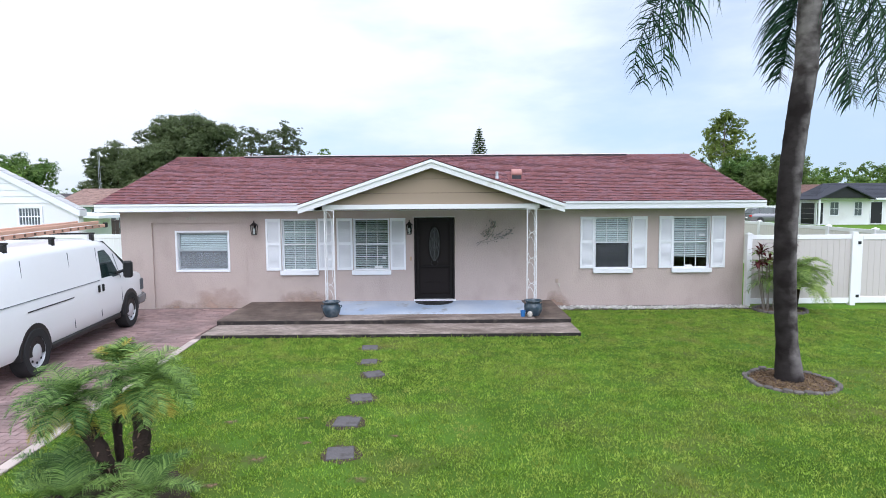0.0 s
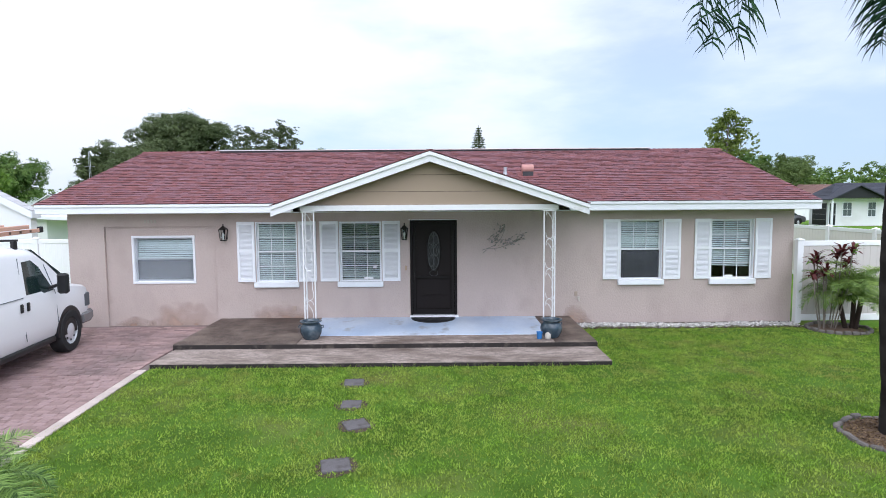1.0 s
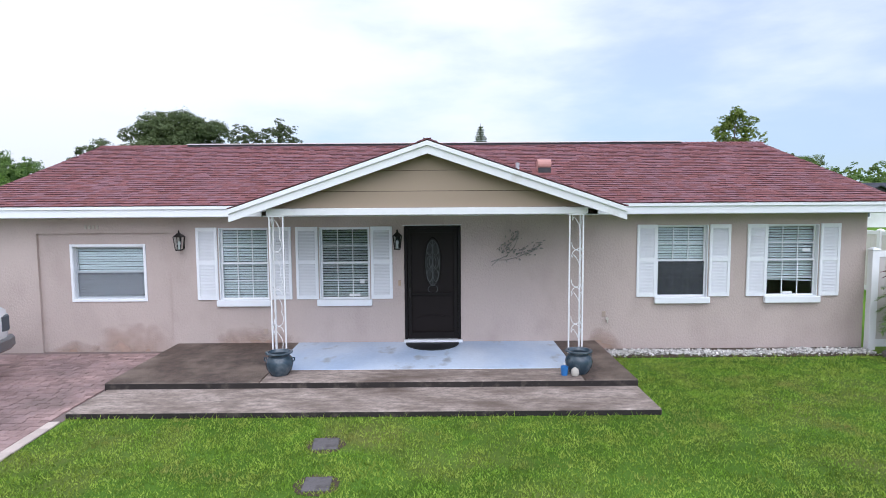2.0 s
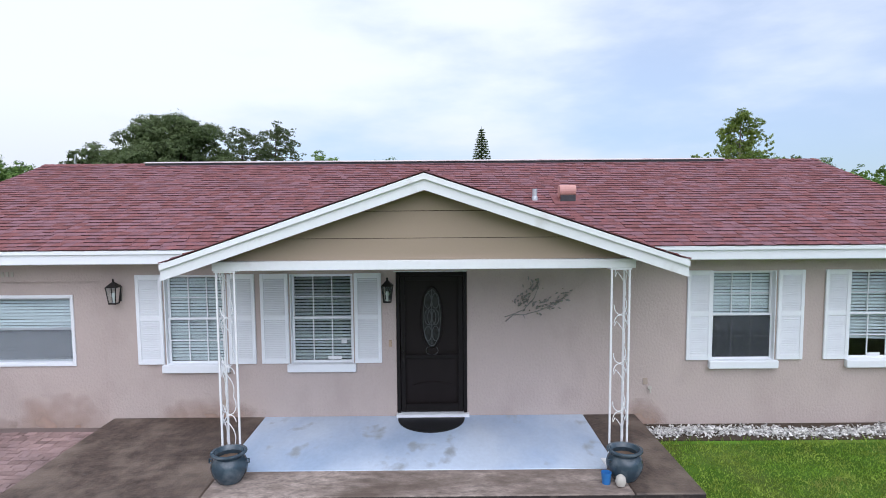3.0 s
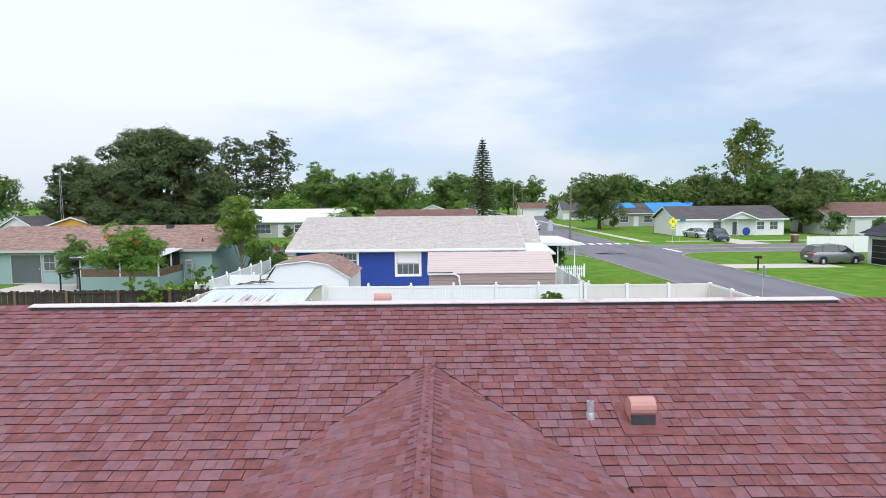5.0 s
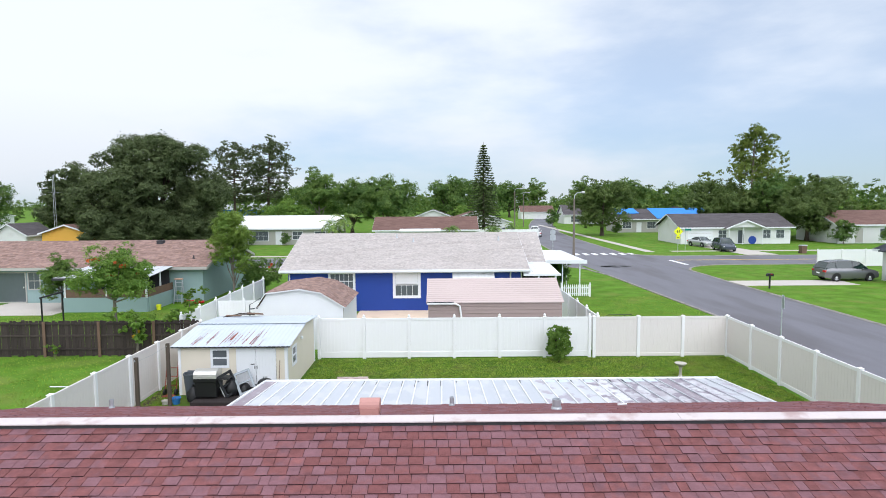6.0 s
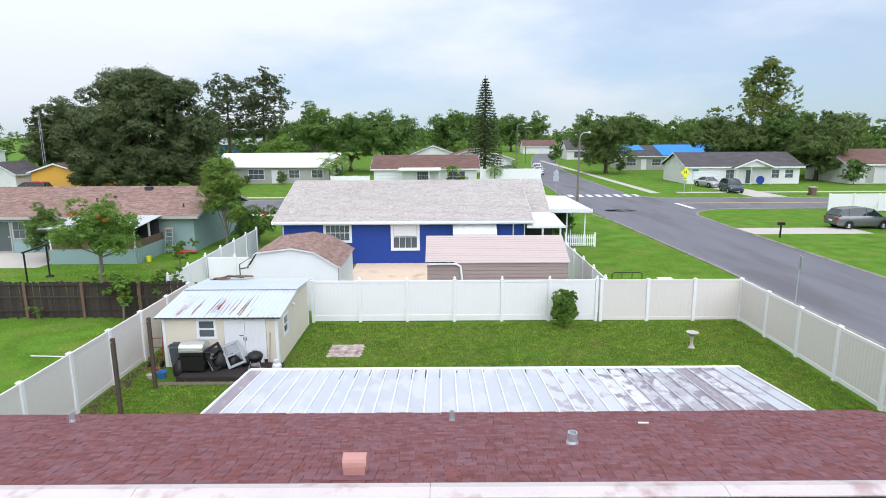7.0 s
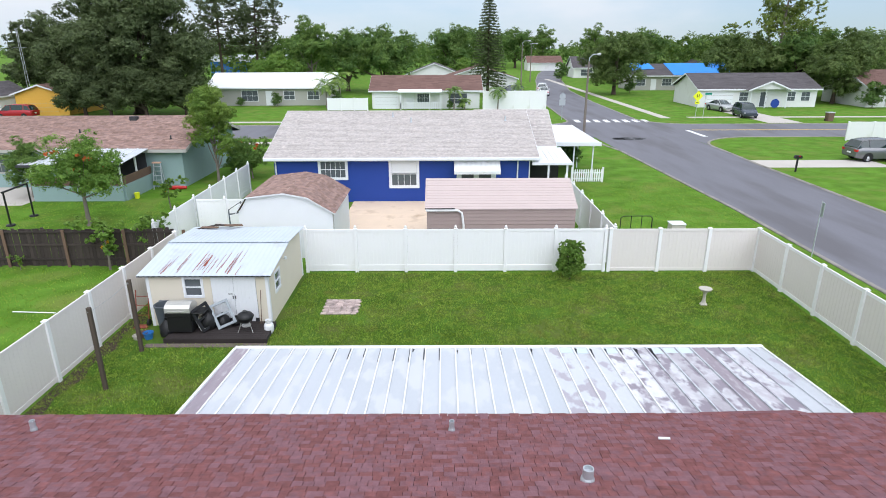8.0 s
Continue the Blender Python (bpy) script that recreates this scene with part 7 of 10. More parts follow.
for y in (44.3, 46.1):
    part("post", Geo().tube([(-21.95, y, 0), (-21.95, y, 1.78)], 0.045, 8), BLACK, sw)
    part("foot", Geo().lathe([(0.001, 0.0), (0.22, 0.0), (0.2, 0.08), (0.05, 0.1)], 10, -21.95, y), BLACK, sw)
part("top_bar", Geo().tube([(-21.95, 44.2, 1.74), (-21.95, 46.2, 1.80)], 0.05, 8), BLACK, sw)
ch = thing("garden_chair", "white plastic garden chair on the neighbour's lawn", "chair", (-29.5, 46.8, 0))
part("seat", Geo().box(-0.25, 0.25, -0.25, 0.25, 0.40, 0.44, 0.015), WHITE, ch, local=True)
part("backrest", Geo().box(-0.25, 0.25, 0.22, 0.27, 0.44, 0.88, 0.02), WHITE, ch, local=True)
for a in (-0.22, 0.22):
    part("armrest", Geo().box(a - 0.025, a + 0.025, -0.24, 0.24, 0.62, 0.65, 0.008), WHITE, ch, local=True)
    for b in (-0.22, 0.22):
        part("leg", Geo().box(a - 0.025, a + 0.025, b - 0.025, b + 0.025, 0, 0.40), WHITE, ch, local=True)

# ---- farther houses ----
W = dict(pane_mat=FAR_PANE)
bungalow("neighbour_house", "white clapboard neighbour house with an open gable", -19.36, -11.2, 18.6, 18.85, 2.5, 4.64, WHITE_WALL, ROOF_GREY, "y", 0.06,
         [((-13.0, -12.36, 2.05, 2.55, 18.6), dict(label="small barred window", bars=6))])
lap_ = thing("gable_siding", "white lapped siding boards on the neighbour's gable", "siding", (-15.2, 18.6, 2.6))
for i in range(9):
    z = 2.72 + i * 0.2
    hw_ = (4.64 - z - 0.22) / 2.14 * 4.08
    if hw_ > 0.3:
        part("siding_board", Geo().prism([(18.578, z), (18.592, z + 0.19), (18.599, z + 0.19), (18.599, z)], -15.28 - hw_, -15.28 + hw_, "x"), WHITE, lap_)
sm = thing("small_outbuilding", "small white outbuilding behind the fence with flat roof", "shed", (-15.5, 27, 0))
part("wall", Geo().box(-18.6, -15.6, 25.9, 28.3, 0, 2.1), WHITE_WALL, sm)
part("roof", Geo().slab([(-18.9, 25.6, 2.35), (-14.6, 25.6, 2.15), (-14.6, 28.5, 2.15), (-18.9, 28.5, 2.35)], 0.12), WHITE, sm)
bungalow("dark_roof_house", "white stucco house with black hip roof and dark doors", 36.9, 56.0, 58.5, 61.5, 2.62, 4.1, WHITE_WALL, SHINGLE_SLATE, "x", 0.5,
         [((36.9, 37.5, 0.1, 2.15, 58.5, "door"), dict(pane_mat=BLACK, label="narrow dark door")), ((38.2, 39.0, 0.95, 2.2, 58.5), dict(label="grey window")),
          ((40.6, 41.3, 0.9, 2.2, 58.5), dict(label="grey window")), ((42.2, 43.3, 0.1, 2.2, 58.5, "door"), dict(pane_mat=BLACK, label="black front door")),
          ((46.5, 48.2, 1.0, 2.2, 58.5), dict(label="wide grey window")),
          ((58.8, 61.0, 0.05, 2.15, 36.9, "garage_door"), dict(axis="y", pane_mat=BLACK, label="dark garage door"))], hip=True)
gp = thing("gable_porch", "black gable roof over the house's entrance", "porch", (38.8, 57.8, 0))
part("gable_panel", Geo().prism([(36.4, 2.62), (41.4, 2.62), (38.9, 3.75)], 57.4, 57.5, "y"), BLACK, gp)
for s in (-1, 1):
    part("roof", Geo().slab([(38.9 + s * 2.8, 57.1, 2.55), (38.9 + s * 2.8, 61.0, 2.55), (38.9, 61.0, 3.85), (38.9, 57.1, 3.85)], 0.1), SHINGLE_SLATE, gp)
part("post", Geo().box(36.45, 36.6, 57.45, 57.6, 0, 2.6), WHITE, gp)
bungalow("white_gable_house", "white house with charcoal roof and a small gabled porch", 36.8, 53.7, 103.2, 112.8, 2.6, 4.6, WHITE_WALL, SHINGLE_DARK, "x", 0.5,
         [((38.0, 41.6, 0.05, 2.2, 103.2, "garage_door"), dict(pane_mat=WHITE, label="white garage door")), ((42.6, 43.8, 0.9, 2.1, 103.2), dict(label="dark window")),
          ((45.6, 46.5, 0.1, 2.1, 103.2, "door"), dict(pane_mat=FAR_PANE, label="dark entrance door")), ((49.4, 50.6, 0.9, 2.1, 103.2), dict(label="dark window")), ((51.5, 52.7, 0.9, 2.1, 103.2), dict(label="dark window"))])
gp = thing("gable_porch", "white gabled porch on thin posts", "porch", (46.2, 102.5, 0))
part("gable_panel", Geo().prism([(43.5, 2.6), (48.9, 2.6), (46.2, 3.6)], 101.9, 102.0, "y"), WHITE_WALL, gp)
for s in (-1, 1):
    part("roof", Geo().slab([(46.2 + s * 3.1, 101.6, 2.5), (46.2 + s * 3.1, 106.0, 2.5), (46.2, 106.0, 3.75), (46.2, 101.6, 3.75)], 0.1), SHINGLE_DARK, gp)
    part("rake_board", Geo().prism([(46.2, 3.55), (46.2, 3.76), (46.2 + s * 3.15, 2.5), (46.2 + s * 3.15, 2.3)][::s], 101.55, 101.6, "y"), WHITE, gp)
for x in (43.6, 45.7, 48.7):
    part("post", Geo().box(x, x + 0.1, 101.9, 102.0, 0, 2.6), WHITE, gp)
disc = thing("round_plaque", "round blue plaque leaning on the white house", "plaque", (46.9, 101.4, 0))
part("disc", Geo().lathe([(0.001, -0.03), (0.6, -0.03), (0.62, 0.0), (0.6, 0.03), (0.001, 0.03)], 20, 0.0, 0.7, "y"), BLUE_WALL, disc, local=True)
bungalow("tarp_house", "grey house with a blue tarpaulin over half its roof", 37.5, 57, 137.8, 147, 2.85, 4.95, GREY_WALL, SHINGLE_DARK, "x", 0.5,
         [((38.4, 40.2, 0.9, 2.2, 137.8), dict(label="white framed window", bars=2)), ((43.6, 45.4, 0.9, 2.2, 137.8), dict(label="white framed window", bars=2)), ((41.4, 42.3, 0.1, 2.1, 137.8, "door"), dict(pane_mat=WHITE, label="white door"))])
tp = thing("tarpaulin", "bright blue tarpaulin sheet tied over the roof", "tarpaulin", (50, 140, 0))
part("sheet", Geo().slab([(45.6, 137.4, 2.98), (57.4, 137.4, 2.98), (57.4, 142.4, 5.05), (45.0, 142.4, 5.05)], 0.06), TARP, tp)
part("sheet", Geo().slab([(37.2, 139.4, 3.85), (42.5, 139.9, 4.05), (42.0, 142.4, 5.05), (37.2, 142.4, 5.05)], 0.06), TARP, tp)
bungalow("brown_roof_house", "white house with rust-brown roof behind shrubs", 60.5, 82, 102.5, 113, 2.9, 5.0, WHITE_WALL, SHINGLE_RUST, "x", 0.5,
         [((63.2, 64.4, 0.1, 2.3, 102.5, "door"), dict(pane_mat=GREY_WALL, label="grey door")), ((67, 69, 0.9, 2.2, 102.5), dict(label="dark window"))])
bungalow("rust_roof_house", "pale blue-white house with rust-brown roof and small porch", -10.2, 5.2, 102.8, 111.5, 2.55, 4.45, WHITE_WALL, SHINGLE_RUST, "x", 0.45,
         [((-9.8, -6.6, 0.05, 2.1, 102.8, "garage_door"), dict(pane_mat=WHITE, label="white garage door")), ((-5.2, -4.3, 0.1, 2.1, 102.8, "door"), dict(pane_mat=WHITE, label="white front door with dark oval")),
          ((-3.7, -2.0, 0.9, 2.1, 102.8), dict(label="barred window", bars=4)), ((0.8, 3.4, 0.7, 2.1, 102.8), dict(label="wide window", bars=2))])
rl = thing("porch_rail", "white picket porch rail before the rust-roofed house", "railing", (-3.3, 101.2, 0))
for i in range(22):
    part("picket", Geo().box(-6.1 + i * 0.26, -6.0 + i * 0.26, 101.2, 101.24, 0.1, 1.0), WHITE, rl)
for z in (0.2, 0.9):
    part("rail", Geo().box(-6.1, -0.4, 101.25, 101.3, z, z + 0.08), WHITE, rl)
for x in (-6.1, -2.0, -0.4):
    part("post", Geo().box(x, x + 0.12, 101.2, 101.32, 0, 2.5), WHITE, rl)
part("porch_roof", Geo().slab([(-6.4, 101.0, 2.48), (-0.2, 101.0, 2.48), (-0.2, 103.0, 2.75), (-6.4, 103.0, 2.75)], 0.12), WHITE, rl)
bungalow("white_roof_house", "grey house with a bright white coated roof", -35.5, -17.2, 108.2, 118, 2.68, 4.65, GREY_WALL, ROOF_WHITE, "x", 0.5,
         [((-30.6, -28.2, 0.7, 2.2, 108.2), dict(label="white framed window", bars=2)), ((-26.9, -26.0, 0.1, 2.1, 108.2, "door"), dict(pane_mat=WHITE, label="white door")), ((-24.2, -22.6, 0.9, 2.1, 108.2), dict(label="white framed window", bars=1)), ((-20.6, -18.9, 0.9, 2.1, 108.2), dict(label="white framed window", bars=1))])
bungalow("yellow_house", "ochre yellow house with brown roof and garage", -56.2, -49.4, 95.4, 107, 2.75, 4.0, YELLOW_WALL, SHINGLE_RUST, "y", 0.4,
         [((-55.2, -50.8, 0.05, 2.1, 95.4, "garage_door"), dict(pane_mat=YELLOW_WALL, trim_mat=YELLOW_WALL, label="ochre garage door"))])
bungalow("pale_gable_house", "small white house with a plain gable", -63.8, -58.8, 96, 102, 2.45, 4.15, WHITE_WALL, SHINGLE_DARK, "y", 0.3)
bungalow("blue_far_house", "far pale blue building behind the pines", -58, -38, 170, 180, 5.2, 6.6, surface("pale_blue_wall", (0.06, 0.20, 0.55), 0.8, 0.1), GALV, "x", 0.4)
bungalow("far_house", "far grey-roofed house with white gable", 0, 14, 133, 143, 2.6, 4.9, WHITE_WALL, SHINGLE_RUST, "y", 0.4)
bungalow("far_house", "far white house with grey gable roof", -8, 4, 150, 160, 2.6, 5.0, WHITE_WALL, SHINGLE_DARK, "y", 0.4)
bungalow("far_house", "far white house with charcoal roof by the bend", 36, 52, 186, 196, 2.7, 5.6, WHITE_WALL, SHINGLE_DARK, "x", 0.4, [((38, 41, 0.6, 2.2, 186), dict(label="white framed window")), ((45, 49, 0.05, 2.2, 186, "garage_door"), dict(pane_mat=WHITE, label="white garage door"))])
bungalow("far_house", "far low white house with rust roof", 30, 42, 235, 245, 2.7, 5.0, WHITE_WALL, SHINGLE_RUST, "x", 0.4)
bungalow("far_house", "far pale house with dark roof between trees", 56, 68, 160, 170, 2.7, 5.2, GREY_WALL, SHINGLE_DARK, "y", 0.4)
bungalow("far_house", "far low industrial building with pale roof", -150, -110, 150, 165, 4.0, 5.0, WHITE_WALL, GALV, "x", 0.3)


# ---- small things by the house ----
def lantern(x, z, y=15.2):
    """A wall lantern: back plate, arm, cage with panes, cap."""
    l = thing("wall_lantern", "dark bronze wall lantern with pale panes", "lantern", (x, y, z), 0, "wall lanterns")
    part("back_plate", Geo().box(-0.045, 0.045, -0.02, -0.001, -0.13, 0.11, 0.008), BRONZE, l, local=True)
    part("arm", Geo().tube([(0, -0.02, 0.06), (0, -0.07, 0.13), (0, -0.12, 0.15), (0, -0.13, 0.12)], 0.009, 6), BRONZE, l, local=True)
    cy = -0.13
    part("cap", Geo().add([(-0.085, cy - 0.085, 0.09), (0.085, cy - 0.085, 0.09), (0.085, cy + 0.085, 0.09), (-0.085, cy + 0.085, 0.09), (-0.02, cy - 0.02, 0.16), (0.02, cy - 0.02, 0.16), (0.02, cy + 0.02, 0.16), (-0.02, cy + 0.02, 0.16)],
                         [(3, 2, 1, 0), (4, 5, 6, 7), (0, 1, 5, 4), (1, 2, 6, 5), (2, 3, 7, 6), (3, 0, 4, 7)]), BRONZE, l, local=True)
    part("finial", Geo().lathe([(0.02, 0.16), (0.012, 0.18), (0.018, 0.195), (0.001, 0.215)], 8, 0, cy), BRONZE, l, local=True)
    top, low = 0.072, 0.05
    for sx, sy in ((-1, -1), (1, -1), (1, 1), (-1, 1)):
        part("bar", Geo().tube([(sx * top, cy + sy * top, 0.09), (sx * low, cy + sy * low, -0.13)], 0.007, 5), BRONZE, l, local=True)
    for a, b in (((-1, -1), (1, -1)), ((1, -1), (1, 1)), ((1, 1), (-1, 1)), ((-1, 1), (-1, -1))):
        q = Geo().add([(a[0] * (top - 0.004), cy + a[1] * (top - 0.004), 0.088), (b[0] * (top - 0.004), cy + b[1] * (top - 0.004), 0.088), (b[0] * (low - 0.004), cy + b[1] * (low - 0.004), -0.128), (a[0] * (low - 0.004), cy + a[1] * (low - 0.004), -0.128)], [(0, 1, 2, 3)])
        part("pane", q, PANE, l, local=True).visible_shadow = False
    part("base", Geo().box(-0.056, 0.056, cy - 0.056, cy + 0.056, -0.15, -0.13, 0.006), BRONZE, l, local=True)
    part("bulb", Geo().lathe([(0.018, -0.13), (0.018, -0.06), (0.028, -0.03), (0.02, 0.01), (0.001, 0.02)], 8, 0, cy), LAMP_CLEAR, l, local=True)


lantern(-4.68, 2.03)
lantern(-0.80, 2.02)

urn = [(0.001, 0.0), (0.13, 0.0), (0.145, 0.02), (0.19, 0.10), (0.205, 0.18), (0.185, 0.25), (0.155, 0.285), (0.165, 0.31), (0.20, 0.325), (0.20, 0.34), (0.165, 0.345), (0.14, 0.30), (0.16, 0.2), (0.001, 0.12)]
for k, (x, y) in enumerate(((-2.44, 13.22), (2.02, 13.20))):
    u = thing("garden_urn", "glazed blue-green ceramic urn on the porch slab", "urn", (x, y, 0.17), 25 * k, "porch urns")
    part("body", Geo().lathe(urn, 22), GLAZE, u, local=True)
    for s in (-1, 1):
        part("handle", Geo().tube([(s * 0.19, 0, 0.245), (s * 0.225, 0, 0.25), (s * 0.225, 0, 0.21), (s * 0.20, 0, 0.20)], 0.011, 6), GLAZE, u, local=True)
    part("soil", Geo().lathe([(0.001, 0.25), (0.15, 0.25)], 14), MULCH, u, local=True)
cup = solid_thing("plastic_cup", Geo().lathe([(0.001, 0.0), (0.045, 0.0), (0.058, 0.13), (0.052, 0.13), (0.04, 0.02), (0.001, 0.02)], 14), PLASTIC_BLUE, "blue plastic tub beside the urn", "tub")
cup.location = (1.78, 13.07, 0.17)
egg = solid_thing("stone_egg", Geo().lathe([(0.001, 0.0), (0.045, 0.01), (0.06, 0.05), (0.05, 0.10), (0.02, 0.13), (0.001, 0.135)], 14), BIRD_STONE, "pale rounded stone beside the urn", "stone")
egg.location = (1.92, 13.0, 0.17)

# wall ornament: a forked branch with two sprays of small beaded leaves
orn = thing("wall_ornament", "grey metal wall ornament of a branch with beaded leafy sprays", "wall ornament", (1.28, 15.2, 1.8))
ORN = surface("tarnished_grey_metal", (0.25, 0.245, 0.23), 0.5, 0.3, 6, 40, 0.1, metal=0.3)
for bp in ([(-0.40, -0.17), (-0.25, -0.12), (-0.12, -0.06), (0.02, 0.10), (0.10, 0.32)], [(-0.39, -0.24), (-0.28, -0.14), (-0.12, -0.14), (0.10, -0.08), (0.30, 0.02), (0.46, 0.12)], [(-0.14, -0.13), (-0.11, -0.20)]):
    part("branch", Geo().tube([(x, -0.03, z) for x, z in bp], [0.008] + [0.007] * (len(bp) - 2) + [0.003], 6), ORN, orn, local=True)
rr = random.Random(19)
bead = Geo().lathe([(0.001, -0.009), (0.008, -0.004), (0.008, 0.004), (0.001, 0.009)], 6).mesh("bead", CHROME)
for ax, az, bx, bz, wide, n in ((-0.22, -0.08, 0.05, 0.36, 0.10, 46), (-0.06, -0.10, 0.44, 0.12, 0.10, 46)):
    for i in range(n):
        u = rr.uniform(0.1, 1.05)
        x, z = ax + (bx - ax) * u + rr.gauss(0, wide * 0.5), az + (bz - az) * u + rr.gauss(0, wide * 0.5)
        a = math.atan2(bz - az, bx - ax) + rr.uniform(-1.0, 1.0)
        d, s_ = Vector((math.cos(a), 0, math.sin(a))), Vector((-math.sin(a), 0, math.cos(a)))
        o, L = Vector((x, -0.02 - rr.uniform(0, 0.03), z)), rr.uniform(0.05, 0.09)
        q = Geo().add([o, o + d * L * 0.5 + s_ * 0.012, o + d * L, o + d * L * 0.5 - s_ * 0.012, o + d * L * 0.5 + Vector((0, -0.012, 0))], [(0, 4, 1), (1, 4, 2), (2, 4, 3), (3, 4, 0)])
        part("metal_leaf", q, ORN, orn, local=True)
        if i % 3 == 0:
            piece("bead", bead, orn, pose(x + rr.gauss(0, 0.03), -0.05, z + rr.gauss(0, 0.03)))
for x, z in ((2.93, 0.66), (-3.22, 0.38)):
    plate = solid_thing("wall_outlet", Geo().box(x - 0.035, x + 0.035, 15.2 - 0.014, 15.2 - 0.001, z - 0.05, z + 0.05, 0.004), surface("beige_plastic_plate", (0.40, 0.32, 0.26), 0.5, 0.1), "small beige outlet plate on the stucco wall", "outlet", "wall plates")
bell = solid_thing("door_bell", Geo().box(-0.80, -0.755, 15.185, 15.199, 1.20, 1.30, 0.004), surface("tan_bell_push", (0.42, 0.30, 0.2), 0.5, 0.1), "small tan door bell beside the door", "door bell")
nb = thing("number_plate_bars", "row of small pale plain bars fixed on the stucco", "wall plate", (-6.3, 15.2, 2.3))
for i in range(4):
    part("bar", Geo().box(-0.12 + i * 0.07, -0.08 + i * 0.07, -0.012, -0.001, -0.035, 0.035, 0.003), BIRD_STONE, nb, local=True)
spig = thing("hose_bib", "small brass garden tap on the stucco wall", "tap", (2.98, 15.2, 0.55))
part("pipe", Geo().tube([(0, 0, 0), (0, -0.08, 0), (0, -0.10, -0.04)], 0.012, 6), BIRD_STONE, spig, local=True)
part("wheel", Geo().lathe([(0.001, -0.07), (0.03, -0.07), (0.03, -0.06), (0.001, -0.06)], 10, 0, 0.03, "y"), BIRD_STONE, spig, local=True)

# stepping stones
rr = random.Random(12)
for k, (x, y, s, a) in enumerate(((-1.10, 6.45, 0.30, 8), (-1.17, 7.36, 0.31, -3), (-1.12, 8.25, 0.30, 14), (-1.07, 9.36, 0.29, 24), (-1.23, 10.07, 0.27, 2), (-1.33, 11.02, 0.29, 6))):
    ob = solid_thing("stepping_stone", Geo().box(-s / 2, s / 2, -s / 2, s / 2, -0.02, 0.028, 0.01), STEPSTONE, "square grey concrete stepping stone sunk in the lawn", "stepping stone", "stepping stones")
    ob.matrix_world = pose(x, y, 0.0, rr.uniform(-1.5, 1.5), rr.uniform(-1.5, 1.5), a)
    q = Geo()
    m = 14
    rim_ = [(x + (s / 2 + rr.uniform(0.02, 0.07)) * 1.22 * math.cos(2 * math.pi * j / m), y + (s / 2 + rr.uniform(0.02, 0.07)) * 1.22 * math.sin(2 * math.pi * j / m), 0.007) for j in range(m)]
    q.add(rim_ + [(x, y, 0.009)], [(j, (j + 1) % m, m) for j in range(m)])
    solid_thing("soil_patch", q, SOIL, "dark bare soil round a stepping stone", "soil", kind="structure")
# dark disc under the palms, in soil colour, standing for the shade of their fronds
q = Geo()
m = 40
rim_ = [(-3.05 + 0.70 * rr.uniform(0.85, 1.12) * math.cos(2 * math.pi * j / m), 5.60 + 0.52 * rr.uniform(0.85, 1.12) * math.sin(2 * math.pi * j / m), 0.011) for j in range(m)]
q.add(rim_ + [(-3.05, 5.60, 0.03)], [(j, (j + 1) % m, m) for j in range(m)])
solid_thing("planting_soil", q, SOIL, "dark soil-coloured patch painted as shade round the foot of the palms", "soil", kind="structure")
BARE = [(-1.98, 6.32, 0.20, 0.17), (-0.80, 5.85, 0.16, 0.10), (-2.6, 7.4, 0.13, 0.09), (-1.55, 6.75, 0.10, 0.07), (-2.25, 5.75, 0.15, 0.08), (-1.75, 7.5, 0.13, 0.06), (-0.55, 6.9, 0.10, 0.06)]
for cx, cy, ra, rb in BARE:
    q = Geo()
    m = 18
    rim_ = [(cx + ra * rr.uniform(0.75, 1.2) * math.cos(2 * math.pi * j / m), cy + rb * rr.uniform(0.75, 1.2) * math.sin(2 * math.pi * j / m), 0.010) for j in range(m)]
    q.add(rim_ + [(cx, cy, 0.012)], [(j, (j + 1) % m, m) for j in range(m)])
    solid_thing("bare_patch", q, SOIL_PATCH, "worn bare brown patch in the lawn", "soil", kind="structure")

# planting bed of shells along the wall
bed = thing("shell_bed", "narrow bed of white shell gravel along the wall", "gravel bed", (5.2, 14.85, 0), kind="structure")
part("soil", Geo().box(2.86, 7.62, 14.60, 15.19, 0.0, 0.014), SOIL, bed)
npr = np.random.default_rng(3)
n = 4600
xs = npr.uniform(2.9, 7.6, n)
ys = 14.86 + 0.05 * np.sin(xs * 2.1) + npr.normal(0, 0.095, n)
keep = (npr.random(n) < 0.9) & (ys > 14.55) & (ys < 15.15)
pts = np.stack([xs, ys, npr.uniform(0.018, 0.04, n)], 1)[keep]
me = leaf_mesh("shells", pts - np.array([5.2, 14.85, 0]), np.tile([0, 0, 1.0], (len(pts), 1)), 0.021, SHELL, 5, 0.8)
ob = piece("shells", me, bed, pose(0, 0, 0))
ob["kind"] = "stuff"

# ring of edging stones round the palm
ringbed = thing("palm_ring", "ring of grey edging stones with mulch round the palm", "tree ring", (5.18, 8.85, 0))
part("mulch", Geo().lathe([(0.001, 0.05), (0.25, 0.045), (0.56, 0.012)], 24), MULCH, ringbed, local=True)
es = Geo().box(-0.065, 0.065, -0.035, 0.035, -0.01, 0.075, 0.018).mesh("edging_stone", EDGE_STONE)
npr = np.random.default_rng(8)
ang, rad_ = npr.uniform(0, 2 * math.pi, 1500), 0.56 * npr.uniform(0.1, 1, 1500) ** 0.6
pts = np.stack([rad_ * np.cos(ang), rad_ * np.sin(ang), 0.052 - 0.07 * rad_ + npr.uniform(0, 0.02, 1500)], 1)
ob = piece("mulch_litter", leaf_mesh("mulch_litter", pts, np.tile([0, 0, 1.0], (1500, 1)), 0.026, MULCH_CHIP, 9, 0.3), ringbed, pose(0, 0, 0))
ob["kind"] = "stuff"
